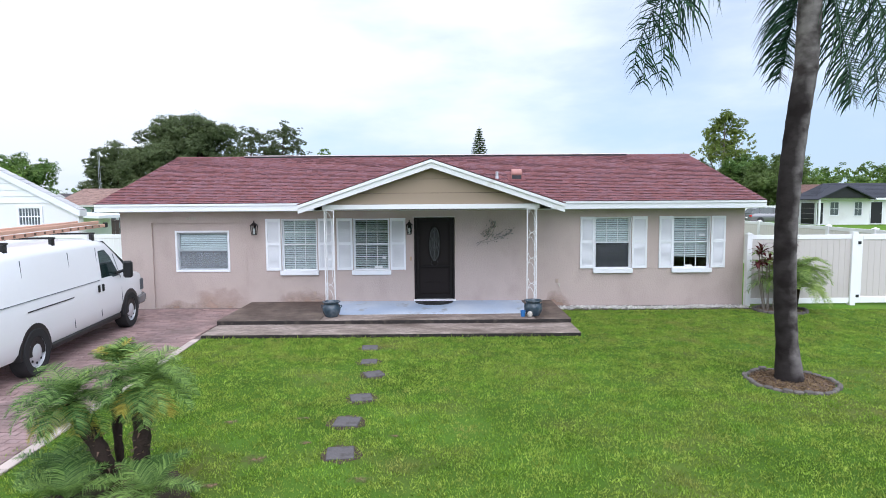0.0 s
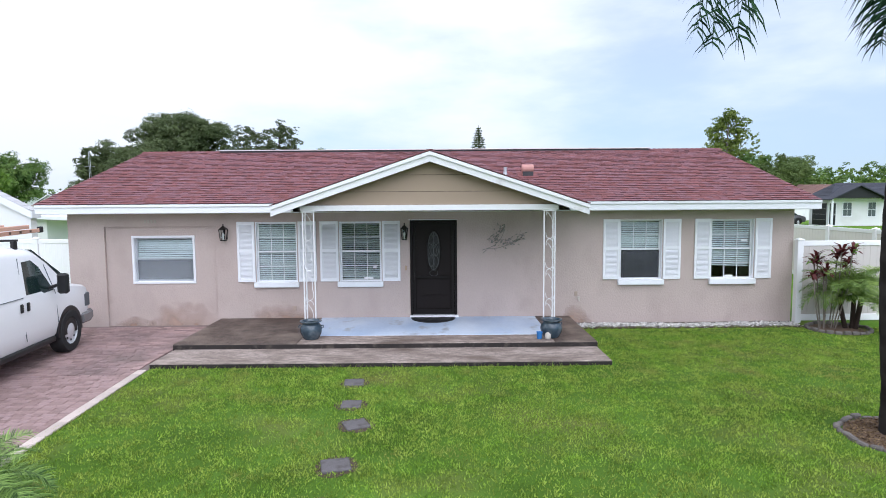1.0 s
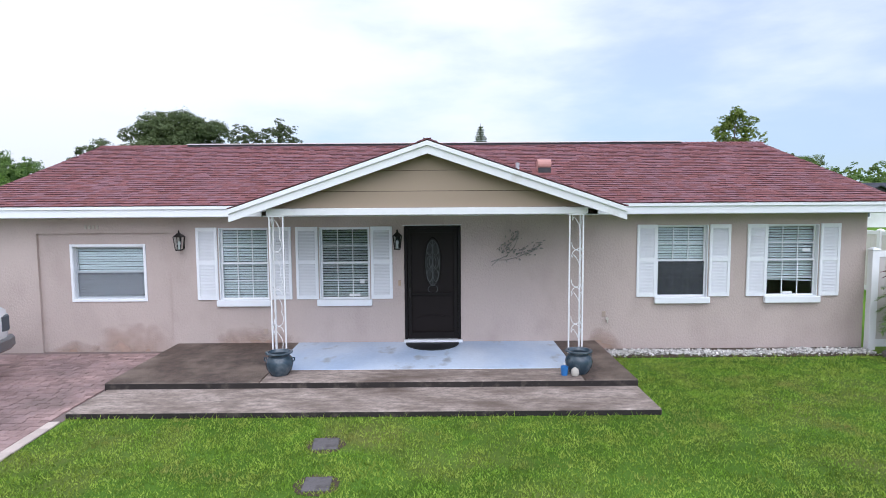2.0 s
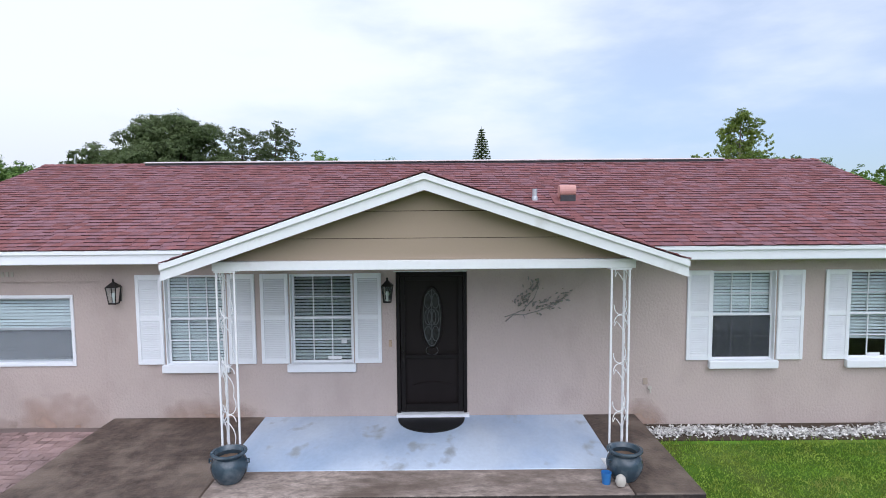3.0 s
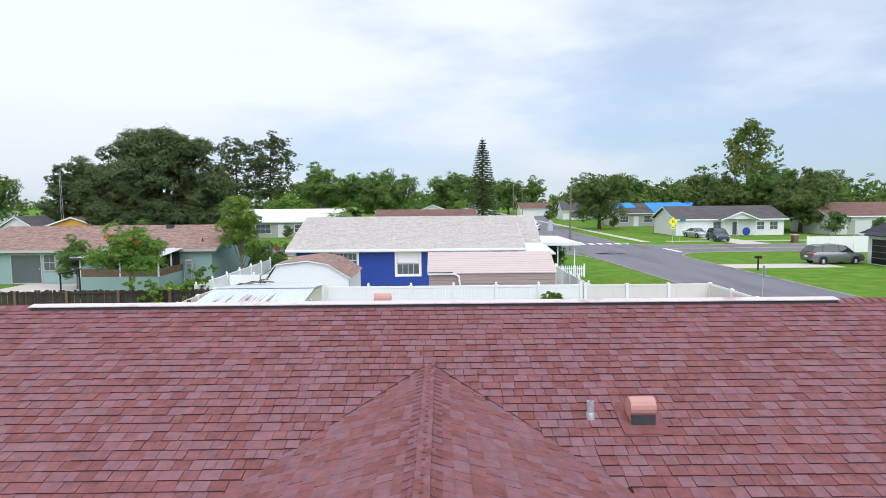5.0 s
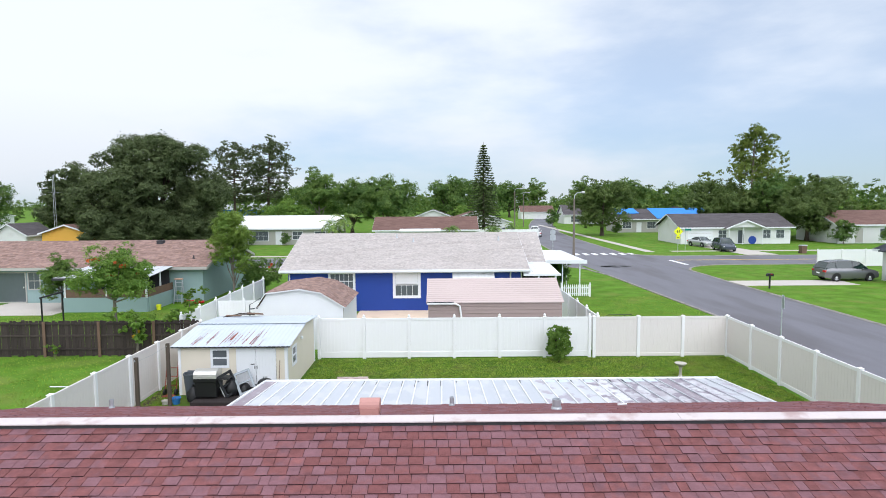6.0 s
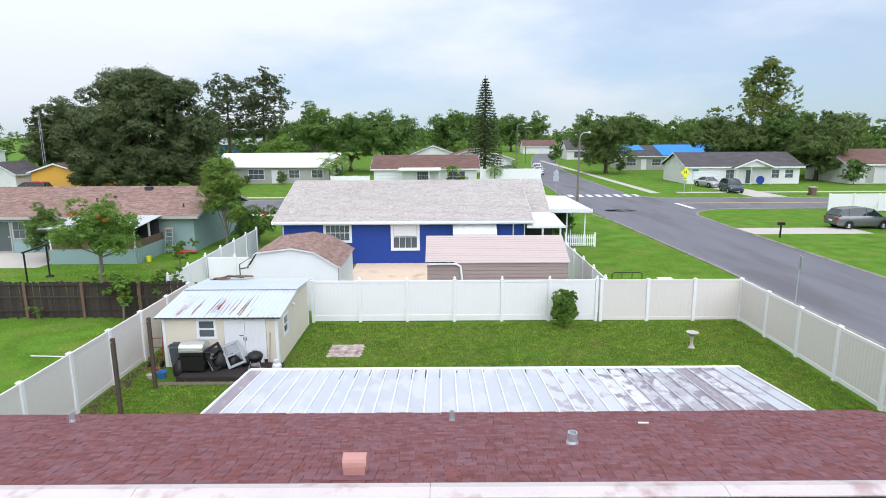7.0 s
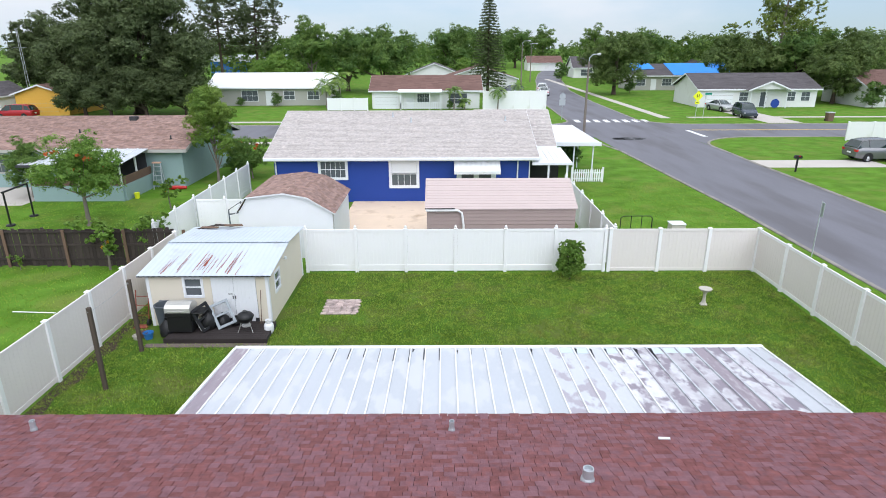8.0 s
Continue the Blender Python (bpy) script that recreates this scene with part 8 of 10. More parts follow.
rr = random.Random(6)
for i in range(29):
    a = 360 * i / 29
    r = 0.60 + 0.02 * math.sin(i * 1.7)
    piece("edging_stone", es, ringbed, pose(r * math.cos(radians(a)), r * math.sin(radians(a)), rr.uniform(-0.045, -0.012), rr.uniform(-6, 6), rr.uniform(-6, 6), a + 90 + rr.uniform(-8, 8)))
ring2 = thing("plant_ring", "ring of grey edging stones with mulch by the gate", "plant ring", (8.15, 14.35, 0))
part("mulch", Geo().lathe([(0.001, 0.04), (0.25, 0.04), (0.56, 0.012)], 20), MULCH, ring2, local=True)
for i in range(24):
    a = 360 * i / 24
    piece("edging_stone", es, ring2, pose(0.58 * math.cos(radians(a)), 0.52 * math.sin(radians(a)), rr.uniform(-0.015, 0.01), 0, 0, a + 90))

# ---- street furniture ----
def street_lamp(x, y, h, arm, turn=0):
    s = thing("street_lamp", "grey concrete street lamp with a curved arm", "street lamp", (x, y, 0), turn, "street lamps")
    part("pole", Geo().tube([(0, 0, 0), (0, 0, h * 0.5), (0, 0, h - 0.7)], [0.15, 0.115, 0.085], 10), BARK_GREY, s, local=True)
    part("arm", Geo().tube([(0, 0, h - 0.9), (0.05, 0, h - 0.35), (0.35, 0, h - 0.06), (arm * 0.7, 0, h)], 0.04, 6), GALV, s, local=True)
    part("lamp_head", Geo().lathe([(0.001, arm * 0.66), (0.10, arm * 0.68), (0.14, arm * 0.85), (0.10, arm), (0.001, arm + 0.02)], 10, 0, h - 0.02, "x"), LAMP_CLEAR, s, local=True)


street_lamp(14.55, 77.4 - 0.0, 7.75, 1.15)
street_lamp(15.0, 134, 9.4, 1.6)
street_lamp(21.5, 168, 9.0, -1.6, 180)


def sign_post(name, label, x, y, h, turn, plates):
    s = thing(name, label, "road sign", (x, y, 0), turn)
    part("post", Geo().tube([(0, 0, 0), (0, 0, h)], 0.03, 6), GALV, s, local=True)
    for nm, outline, z, mat_, lb in plates:
        part(nm, Geo().prism([(u, z + v) for u, v in outline], -0.05, -0.035, "y"), mat_, s, lb, local=True)
    return s


dia = [(0, -0.62), (0.62, 0), (0, 0.62), (-0.62, 0)]
ys_ = sign_post("warning_sign", "fluorescent yellow-green diamond warning sign on a grey post", 30.5, 88.5, 3.2, 8, [("plate", [(-0.46, -0.46), (0.46, -0.46), (0.46, 0.46), (-0.46, 0.46)], 2.75, SIGN_YELLOW, "diamond plate"), ("lower_plate", [(-0.3, -0.16), (0.3, -0.16), (0.3, 0.16), (-0.3, 0.16)], 2.0, SIGN_YELLOW, "small plate")])
for ob in list(ys_.children):
    if ob.name.startswith("plate"):
        ob.matrix_local = pose(0, 0, 2.75, 0, 45, 0) @ pose(0, 0, -2.75)
for u0, v0, w_, h_ in ((-0.16, 0.0, 0.10, 0.34), (0.06, 0.0, 0.10, 0.34)):
    part("symbol_bar", Geo().box(u0, u0 + w_, -0.056, -0.051, 2.62 + v0, 2.62 + v0 + h_), BLACK, ys_, local=True)
part("symbol_bar", Geo().box(-0.15, 0.15, -0.056, -0.051, 1.96, 2.04), BLACK, ys_, local=True)
sign_post("street_name_sign", "green street name plate with plain bar on a thin post", 31.9, 89.6, 3.1, 5, [("plate", [(-0.1, -0.13), (0.75, -0.13), (0.75, 0.13), (-0.1, 0.13)], 2.95, SIGN_GREEN, ""), ("text_bar", [(0.05, -0.04), (0.6, -0.04), (0.6, 0.04), (0.05, 0.04)], 2.95, SIGN_GREEN, "")])
oct_ = [(0.38 * math.cos(radians(22.5 + 45 * i)), 0.38 * math.sin(radians(22.5 + 45 * i))) for i in range(8)]
sign_post("stop_sign", "grey back of an octagonal stop sign", 14.4, 88.9, 3.3, 180, [("plate", oct_, 2.75, GALV, "bare grey back of the plate"), ("lower_plate", [(-0.36, -0.36), (0.36, -0.36), (0.36, 0.36), (-0.36, 0.36)], 2.05, GALV, "")])
sign_post("speed_sign", "narrow grey road sign seen edge-on at the kerb", 15.72, 39.3, 2.4, 72, [("plate", [(-0.23, -0.3), (0.23, -0.3), (0.23, 0.3), (-0.23, 0.3)], 2.1, GALV, "grey sign plate")])
mb = thing("mailbox", "black rural mailbox on a black post", "mailbox", (25.12, 57.25, 0))
part("post", Geo().box(-0.05, 0.05, -0.05, 0.05, 0, 0.95, 0.006), BLACK, mb, local=True)
part("box", Geo().prism([(-0.25, 0.95), (0.25, 0.95), (0.25, 1.08), (0.18, 1.17), (-0.18, 1.17), (-0.25, 1.08)], -0.12, 0.12, "y"), BLACK, mb, local=True)
part("flag", Geo().box(0.0, 0.12, -0.135, -0.125, 1.1, 1.16), TAIL_RED, mb, local=True)
tb = thing("waste_bin", "brown wheeled waste bin with grey lid at the kerb", "bin", (45.55, 86.6, 0))
part("body", Geo().prism([(-0.28, 0.0), (0.28, 0.0), (0.36, 0.95), (-0.36, 0.95)], -0.33, 0.33, "y"), BROWN_WOOD, tb, local=True)
part("lid", Geo().box(-0.40, 0.40, -0.37, 0.37, 0.95, 1.05, 0.03), GALV, tb, local=True)
for s in (-1, 1):
    part("wheel", Geo().lathe([(0.001, s * 0.30), (0.12, s * 0.30), (0.12, s * 0.35), (0.001, s * 0.35)], 10, 0.3, 0.12, "x"), BLACK, tb, local=True)
ant = thing("antenna_mast", "thin lattice antenna mast beside the far oak", "mast", (-56.5, 99, 0))
for dx in (-0.2, 0.2):
    part("leg", Geo().tube([(dx, 0, 0), (dx * 0.5, 0, 11)], 0.03, 5), GALV, ant, local=True)
for k in range(11):
    part("brace", Geo().tube([(-0.2 + 0.009 * k, 0, k), (0.2 - 0.009 * k, 0, k + 0.9)], 0.015, 4), GALV, ant, local=True)
part("aerial", Geo().tube([(-0.9, 0, 8.5), (0.9, 0, 8.5)], 0.02, 4), GALV, ant, local=True)


# ---- vehicles ----
def wheel(parent, s, y, x_out, r, side, wid=0.22, spokes=7):
    """A wheel with tyre, dished rim and spokes; side: which way its face looks along x."""
    w_ = new("wheel")
    w_.parent = parent
    w_.location = (x_out, y, r)
    t = Geo().lathe([(r * 0.62, 0.0), (r * 0.70, side * 0.012), (r * 0.95, side * 0.006), (r, -side * 0.03), (r, -side * (wid - 0.03)), (r * 0.9, -side * wid), (r * 0.6, -side * wid)], 24, 0, 0, "x")
    part("tyre", t, RUBBER, w_, local=True)
    q = Geo().lathe([(r * 0.63, -side * 0.006), (r * 0.60, -side * 0.05), (r * 0.50, -side * 0.045), (r * 0.30, side * 0.0), (r * 0.14, side * 0.02), (0.001, side * 0.022)], 24, 0, 0, "x")
    part("rim", q, ALLOY, w_, local=True)
    for k in range(spokes):
        a = 2 * math.pi * k / spokes
        q = Geo().lathe([(0.001, side * 0.0), (r * 0.060, -side * 0.012), (r * 0.060, -side * 0.018)], 8, r * 0.44 * math.cos(a), r * 0.44 * math.sin(a), "x")
        q.v = [(x - side * 0.004, y_, z_) for x, y_, z_ in q.v]
        part("rim_hole", q, BLACK, w_, local=True)
    return w_


def loft(stations, half_ring):
    """A body skin from stations (y, scale values); half_ring gives the right half of a section as (x, z)."""
    q = Geo()
    rings = []
    for st in stations:
        h = half_ring(*st[1:])
        rings.append([(x, st[0], z) for x, z in h] + [(-x, st[0], z) for x, z in h[::-1]])
    m = len(rings[0])
    p = [v for r in rings for v in r]
    f = [(i * m + k, i * m + (k + 1) % m, (i + 1) * m + (k + 1) % m, (i + 1) * m + k) for i in range(len(rings) - 1) for k in range(m)]
    q.add(p, f, True)
    q.add(rings[0], [tuple(range(m))])
    q.add(rings[-1], [tuple(range(m))[::-1]])
    return q


def cargo_van(x, y, turn):
    """A full-size cargo van: nose along +y, origin between the wheels on the ground."""
    v = thing("cargo_van", "white cargo van with a ladder rack parked on brick pavers", "van", (x, y, 0), turn)
    W_ = 1.0
    # y, half width, bottom, belt, shoulder, top
    st = [(2.80, 0.82, 0.50, 0.80, 0.97, 1.03), (2.76, 0.91, 0.42, 0.86, 1.03, 1.09), (2.58, 0.95, 0.36, 0.95, 1.09, 1.15), (2.05, 0.985, 0.34, 1.02, 1.17, 1.25), (1.88, 0.99, 0.34, 1.05, 1.22, 1.31),
          (1.36, 1.0, 0.34, 1.10, 1.58, 1.72), (1.00, 1.0, 0.34, 1.12, 1.78, 1.93), (0.70, 1.0, 0.34, 1.12, 1.83, 1.99), (0.2, 1.0, 0.34, 1.12, 1.85, 2.01), (-1.5, 1.0, 0.34, 1.12, 1.85, 2.01), (-2.75, 1.0, 0.36, 1.12, 1.84, 1.99), (-2.86, 0.97, 0.40, 1.12, 1.81, 1.95), (-2.90, 0.93, 0.45, 1.12, 1.77, 1.90)]

    def half_ring(w, b, belt, sh, top):
        return [(0.0, b), (w * 0.90, b), (w * 0.97, b + 0.10), (w, b + 0.30), (w, belt), (w * 0.985, belt + 0.05), (w * (0.985 - 0.07 * (sh - belt) / 0.8), sh), (w * (0.93 - 0.07 * (sh - belt) / 0.8), (sh + 2 * top) / 3 - 0.01), (w * 0.80, top - 0.012), (w * 0.4, top + 0.006), (0.0, top + 0.008)]

    part("body", loft(st, half_ring), CAR_WHITE, v, local=True)

    def side_x(z):
        return 1.0 if z < 1.12 else 0.985 - 0.07 * (z - 1.12) / 0.8

    def patch(pts, off=0.004, th=0.004):
        """A thin plate that lies on the right flank; pts as (y, z)."""
        q = Geo()
        n_ = len(pts)
        q.add([(side_x(z) + off, yy, z) for yy, z in pts] + [(side_x(z) + off - th - 0.006, yy, z) for yy, z in pts], [tuple(range(n_)), tuple(range(n_, 2 * n_))[::-1]] + [(i, n_ + i, n_ + (i + 1) % n_, (i + 1) % n_) for i in range(n_)])
        return q

    part("side_window", patch([(1.36, 1.20), (0.54, 1.17), (0.54, 1.76), (0.80, 1.77), (1.00, 1.64)][::-1]), CAR_GLASS, v, "dark tinted door window", local=True)
    ws = Geo()
    ws.add([(0.93, 1.90, 1.30), (-0.93, 1.90, 1.30), (-0.82, 1.03, 1.88), (0.82, 1.03, 1.88)], [(0, 1, 2, 3)])
    ws.v = [(a, b + 0.03, c + 0.045) for a, b, c in ws.v]
    part("windscreen", ws, CAR_GLASS, v, "dark windscreen", local=True)

    def seam(pts, w=0.009):
        return Geo().tube([(side_x(z) + 0.005, yy, z) for yy, z in pts], w * 0.7, 4)

    SEAM = GREY_PLASTIC
    part("door_seam", seam([(0.44, 0.50), (0.44, 1.83)]), SEAM, v, local=True)
    part("door_seam", seam([(1.42, 0.62), (1.40, 1.15), (1.16, 1.66)]), SEAM, v, local=True)
    part("door_seam", seam([(-0.62, 0.50), (-0.62, 1.83)]), SEAM, v, local=True)
    part("door_seam", seam([(-2.05, 0.50), (-2.05, 1.83)]), SEAM, v, local=True)
    # black bar for the shaded gap below the body, not a panel of the van
    part("rocker", Geo().box(0.90, 0.985, -1.40, 1.36, 0.30, 0.40, 0.02), BLACK, v, "black strip painted as the shaded gap under the doors", local=True)
    part("slide_rail", Geo().box(0.996, 1.008, -2.05, -0.62, 1.03, 1.048), BLACK, v, "dark sliding door rail", local=True)
    # grey bar that paints the shading line of a body crease
    part("crease", Geo().box(0.980, 0.994, -2.8, 0.44, 1.20, 1.208), GREY_PLASTIC, v, local=True)
    for yy in (0.52, 0.34):
        part("door_handle", Geo().box(1.0, 1.03, yy - 0.03, yy + 0.03, 0.98, 1.12, 0.01), BLACK, v, "black door handle", local=True)
    for yy in (1.83, -1.87):
        arch = [(yy + 0.44 * math.cos(a), 0.40 + 0.44 * math.sin(a)) for a in [math.pi * i / 14 for i in range(15)]]
        part("wheel_arch", Geo().prism([(a, b) for a, b in arch] + [(yy - 0.44, 0.34), (yy + 0.44, 0.34)], 0.86, 1.003, "x"), BLACK, v, "dark wheel arch", local=True)
        for s in (1, -1):
            wheel(v, s, yy, s * 1.012, 0.385, s, 0.24, 8)
    part("front_bumper", Geo().box(-0.96, 0.96, 2.66, 2.88, 0.40, 0.62, 0.05), CAR_GREY, v, "grey front bumper", local=True)
    part("bumper_end", Geo().box(0.90, 1.0, 2.35, 2.70, 0.40, 0.60, 0.03), CAR_GREY, v, local=True)
    part("grille", Geo().box(-0.52, 0.52, 2.74, 2.81, 0.68, 0.99, 0.02), BLACK, v, local=True)
    for s in (-1, 1):
        part("headlight", Geo().box(s * 0.56 if s > 0 else -0.92, 0.92 if s > 0 else -0.56, 2.66, 2.79, 0.72, 0.98, 0.03), LAMP_CLEAR, v, "clear headlight", local=True)
        mir = new("door_mirror")
        mir.parent = v
        mir.location = (s * 1.02, 1.22, 1.30)
        tagged(mir, "black door mirror")
        part("arm", Geo().tube([(-s * 0.04, 0, -0.05), (s * 0.10, 0.02, 0.0)], 0.03, 6), BLACK, mir, local=True)
        part("housing", Geo().box(s * 0.19 - 0.09, s * 0.19 + 0.09, -0.05, 0.06, -0.15, 0.20, 0.035), BLACK, mir, local=True)
    part("rear_bumper", Geo().box(-0.97, 0.97, -3.02, -2.86, 0.42, 0.62, 0.03), CHROME, v, local=True)
    part("side_marker", Geo().box(0.90, 0.962, 2.50, 2.72, 0.70, 0.96, 0.02), GREY_PLASTIC, v, "dark headlight corner lens", local=True)
    rk = new("roof_rack")
    rk.parent = v
    tagged(rk, "black roof rack cross bars")
    for yy in (0.62, -0.85, -2.2):
        part("cross_bar", Geo().box(-0.86, 0.86, yy - 0.025, yy + 0.025, 2.085, 2.12, 0.006), BLACK, rk, local=True)
        for s in (-0.80, 0.80):
            part("stand", Geo().box(s - 0.03, s + 0.03, yy - 0.05, yy + 0.05, 1.95, 2.09, 0.008), BLACK, rk, local=True)
    return v


van = cargo_van(-7.53, 11.08, 7.0)
van.location.z = 0.022
lad = thing("extension_ladder", "orange fibreglass extension ladder lying on the van rack", "ladder", (-7.16, 10.25, 2.15), 7.0)
lad.rotation_euler = (radians(0.8), 0, radians(7.0))
for x in (-0.20, 0.20):
    for k, (z, l0, l1) in enumerate(((0.0, -2.7, 2.9), (0.085, -2.9, 2.5))):
        part("side_rail", Geo().box(x - 0.02 + 0.035 * k, x + 0.02 + 0.035 * k, l0, l1, z, z + 0.068, 0.008), ORANGE_RAIL, lad, local=True)
for i in range(18):
    yy = -2.6 + i * 0.305
    part("rung", Geo().tube([(-0.19, yy, 0.04), (0.19, yy, 0.04)], 0.017, 6), STEEL, lad, local=True)
for i in range(18):
    part("rung_plate", Geo().box(0.221, 0.226, -2.63 + i * 0.305, -2.57 + i * 0.305, 0.015, 0.06, 0.001), BROWN_WOOD, lad, "dark rung plate", local=True)
for x in (-0.20, 0.20):
    part("foot", Geo().box(x - 0.03, x + 0.03, 2.88, 3.0, -0.01, 0.10, 0.01), BLACK, lad, local=True)


def car(name, label, x, y, turn, paint, suv=True, L=4.6, H=1.66):
    """A car: lower body, glass house with pillars, roof, wheels, lights; nose along +y."""
    c = thing(name, label, "car", (x, y, 0), turn, "parked cars")
    w = 0.92
    h = L / 2
    if suv:
        low = [(h, 0.70, 0.42, 0.62, 0.70), (h - 0.12, 0.84, 0.30, 0.70, 0.82), (h - 0.7, 0.91, 0.26, 0.85, 0.98), (h - 1.15, 0.92, 0.25, 0.92, 1.06), (0.0, 0.92, 0.25, 0.95, 1.08), (-h + 0.5, 0.92, 0.27, 0.97, 1.10), (-h + 0.12, 0.88, 0.32, 0.97, 1.08), (-h, 0.80, 0.42, 0.90, 1.0)]
        cab = [(h - 1.05, 0.84, 1.04, 1.06), (h - 1.75, 0.78, 1.04, H - 0.06), (h - 2.3, 0.75, 1.05, H), (-h + 1.0, 0.74, 1.06, H - 0.03), (-h + 0.45, 0.74, 1.07, H - 0.12), (-h + 0.08, 0.80, 1.07, 1.12)]
    else:
        low = [(h, 0.68, 0.40, 0.58, 0.66), (h - 0.12, 0.82, 0.28, 0.64, 0.76), (h - 0.9, 0.89, 0.24, 0.78, 0.88), (h - 1.3, 0.90, 0.22, 0.84, 0.94), (0.0, 0.90, 0.22, 0.86, 0.96), (-h + 0.9, 0.90, 0.24, 0.88, 0.98), (-h + 0.1, 0.84, 0.30, 0.86, 0.96), (-h, 0.74, 0.42, 0.78, 0.88)]
        cab = [(h - 1.25, 0.80, 0.92, 0.94), (h - 2.0, 0.70, 0.94, H - 0.04), (h - 2.5, 0.68, 0.94, H), (-h + 1.6, 0.67, 0.95, H - 0.03), (-h + 0.65, 0.76, 0.96, 0.98)]
    part("body", loft(low, lambda w_, b, belt, top: [(0, b), (w_ * 0.93, b), (w_, b + 0.14), (w_ * 1.0, belt - 0.1), (w_ * 0.97, belt), (w_ * 0.86, top), (0, top + 0.015)]), paint, c, local=True)
    part("glass_house", loft(cab, lambda w_, b, t: [(0, b), (w_ * 1.06, b), (w_ * (1.06 - 0.24 * min(1, (t - b) / 0.5)), t - 0.03), (0, t)]), CAR_GLASS, c, "dark car windows", local=True)
    part("roof", loft([(s[0] - (0.1 if i == 0 else 0), s[1] * 0.84, s[3] - 0.02, s[3] + 0.018) for i, s in enumerate(cab[1:-1])], lambda w_, b, t: [(0, b), (w_ * 0.99, b), (w_ * 0.93, t - 0.01), (0, t)]), paint, c, local=True)
    for s in (-1, 1):
        for k in range(1, len(cab) - 1):
            yy, wt, b, t = cab[k]
            xs_, xt = wt * 1.065 * s, wt * 0.835 * s
            if k in (1, len(cab) - 2) or suv:
                y0 = cab[0][0] if k == 1 else (cab[-1][0] if k == len(cab) - 2 else yy)
                part("pillar", Geo().tube([(xs_, y0, b), (xt, yy, t - 0.02)], 0.035, 5), paint, c, local=True)
        part("headlight", Geo().box(min(s * 0.42, s * 0.78), max(s * 0.42, s * 0.78), h - 0.22, h - 0.03, low[0][3] + 0.0, low[0][3] + 0.12, 0.02), LAMP_CLEAR, c, local=True)
        part("tail_light", Geo().box(min(s * 0.52, s * 0.86), max(s * 0.52, s * 0.86), -h - 0.01, -h + 0.2, low[-1][3] - 0.12, low[-1][3] + 0.06, 0.02), TAIL_RED, c, "red tail light", local=True)
        part("door_mirror", Geo().box(s * 0.98 - 0.09, s * 0.98 + 0.09, h - 1.62, h - 1.52, 0.98, 1.10, 0.03), paint, c, local=True)
        for yy in (h - 0.92, -h + 0.95):
            arch = [(yy + 0.40 * math.cos(a), 0.34 + 0.40 * math.sin(a)) for a in [math.pi * i / 10 for i in range(11)]]
            lo, hi = sorted((s * 0.80, s * (w + 0.004)))
            part("wheel_arch", Geo().prism(arch + [(yy - 0.40, 0.24), (yy + 0.40, 0.24)], lo, hi, "x"), BLACK, c, local=True)
            wheel(c, s, yy, s * (w + 0.006), 0.345, s, 0.2, 5)
    part("number_plate", Geo().box(-0.2, 0.2, -h - 0.012, -h + 0.05, 0.62, 0.74), WHITE, c, "plain pale plate", local=True)
    return c


car("parked_suv", "grey-brown sport utility car on the concrete drive", 33.9, 61.6, -88, CAR_GREY, True, 4.7, 1.70)
car("parked_sedan", "silver saloon car on the white house's drive", 38.0, 98.6, -168, CAR_SILVER, False, 4.5, 1.45)
car("parked_suv", "blue-grey estate car on the white house's drive", 37.8, 91.3, 172, CAR_BLUEGREY, True, 4.8, 1.72)
car("parked_van", "dark red minivan before the yellow house", -54.2, 92.2, 90, CAR_RED, True, 4.9, 1.75)
car("parked_sedan", "white saloon car parked along the far street", 18.2, 126.0, -8, CAR_WHITE, False, 4.8, 1.5)
car("parked_suv", "white utility car parked along the far street", 19.2, 134.5, -10, CAR_WHITE, True, 4.8, 1.7)
car("parked_suv", "dark car parked between the far houses", 12.5, 128, 80, CAR_BLUEGREY, True, 4.6, 1.7)


# ---- trees ----
def clump_points(rng, centres, radii, n, tail=0.10, flat=0.78):
    """Places and outward normals of leaves: sprays of leaves over the skin of each clump."""
    w = radii ** 2 / np.sum(radii ** 2)
    m = max(1, n // 16)
    k = rng.choice(len(centres), m, p=w)
    d = rng.normal(0, 1, (m, 3)) + np.array([0, 0, 0.25])
    d /= np.linalg.norm(d, axis=1)[:, None]
    r = radii[k] * (0.50 + 0.50 * rng.random(m) ** 0.5) * (1 + tail * np.abs(rng.normal(0, 1, m)))
    s = centres[k] + d * r[:, None] * np.array([1, 1, flat])
    j = rng.integers(0, m, n)
    p = s[j] + rng.normal(0, 1, (n, 3)) * (radii[k][j] * 0.15)[:, None] * np.array([1, 1, 0.7])
    return p, d[j] + np.array([0, 0, 0.45])


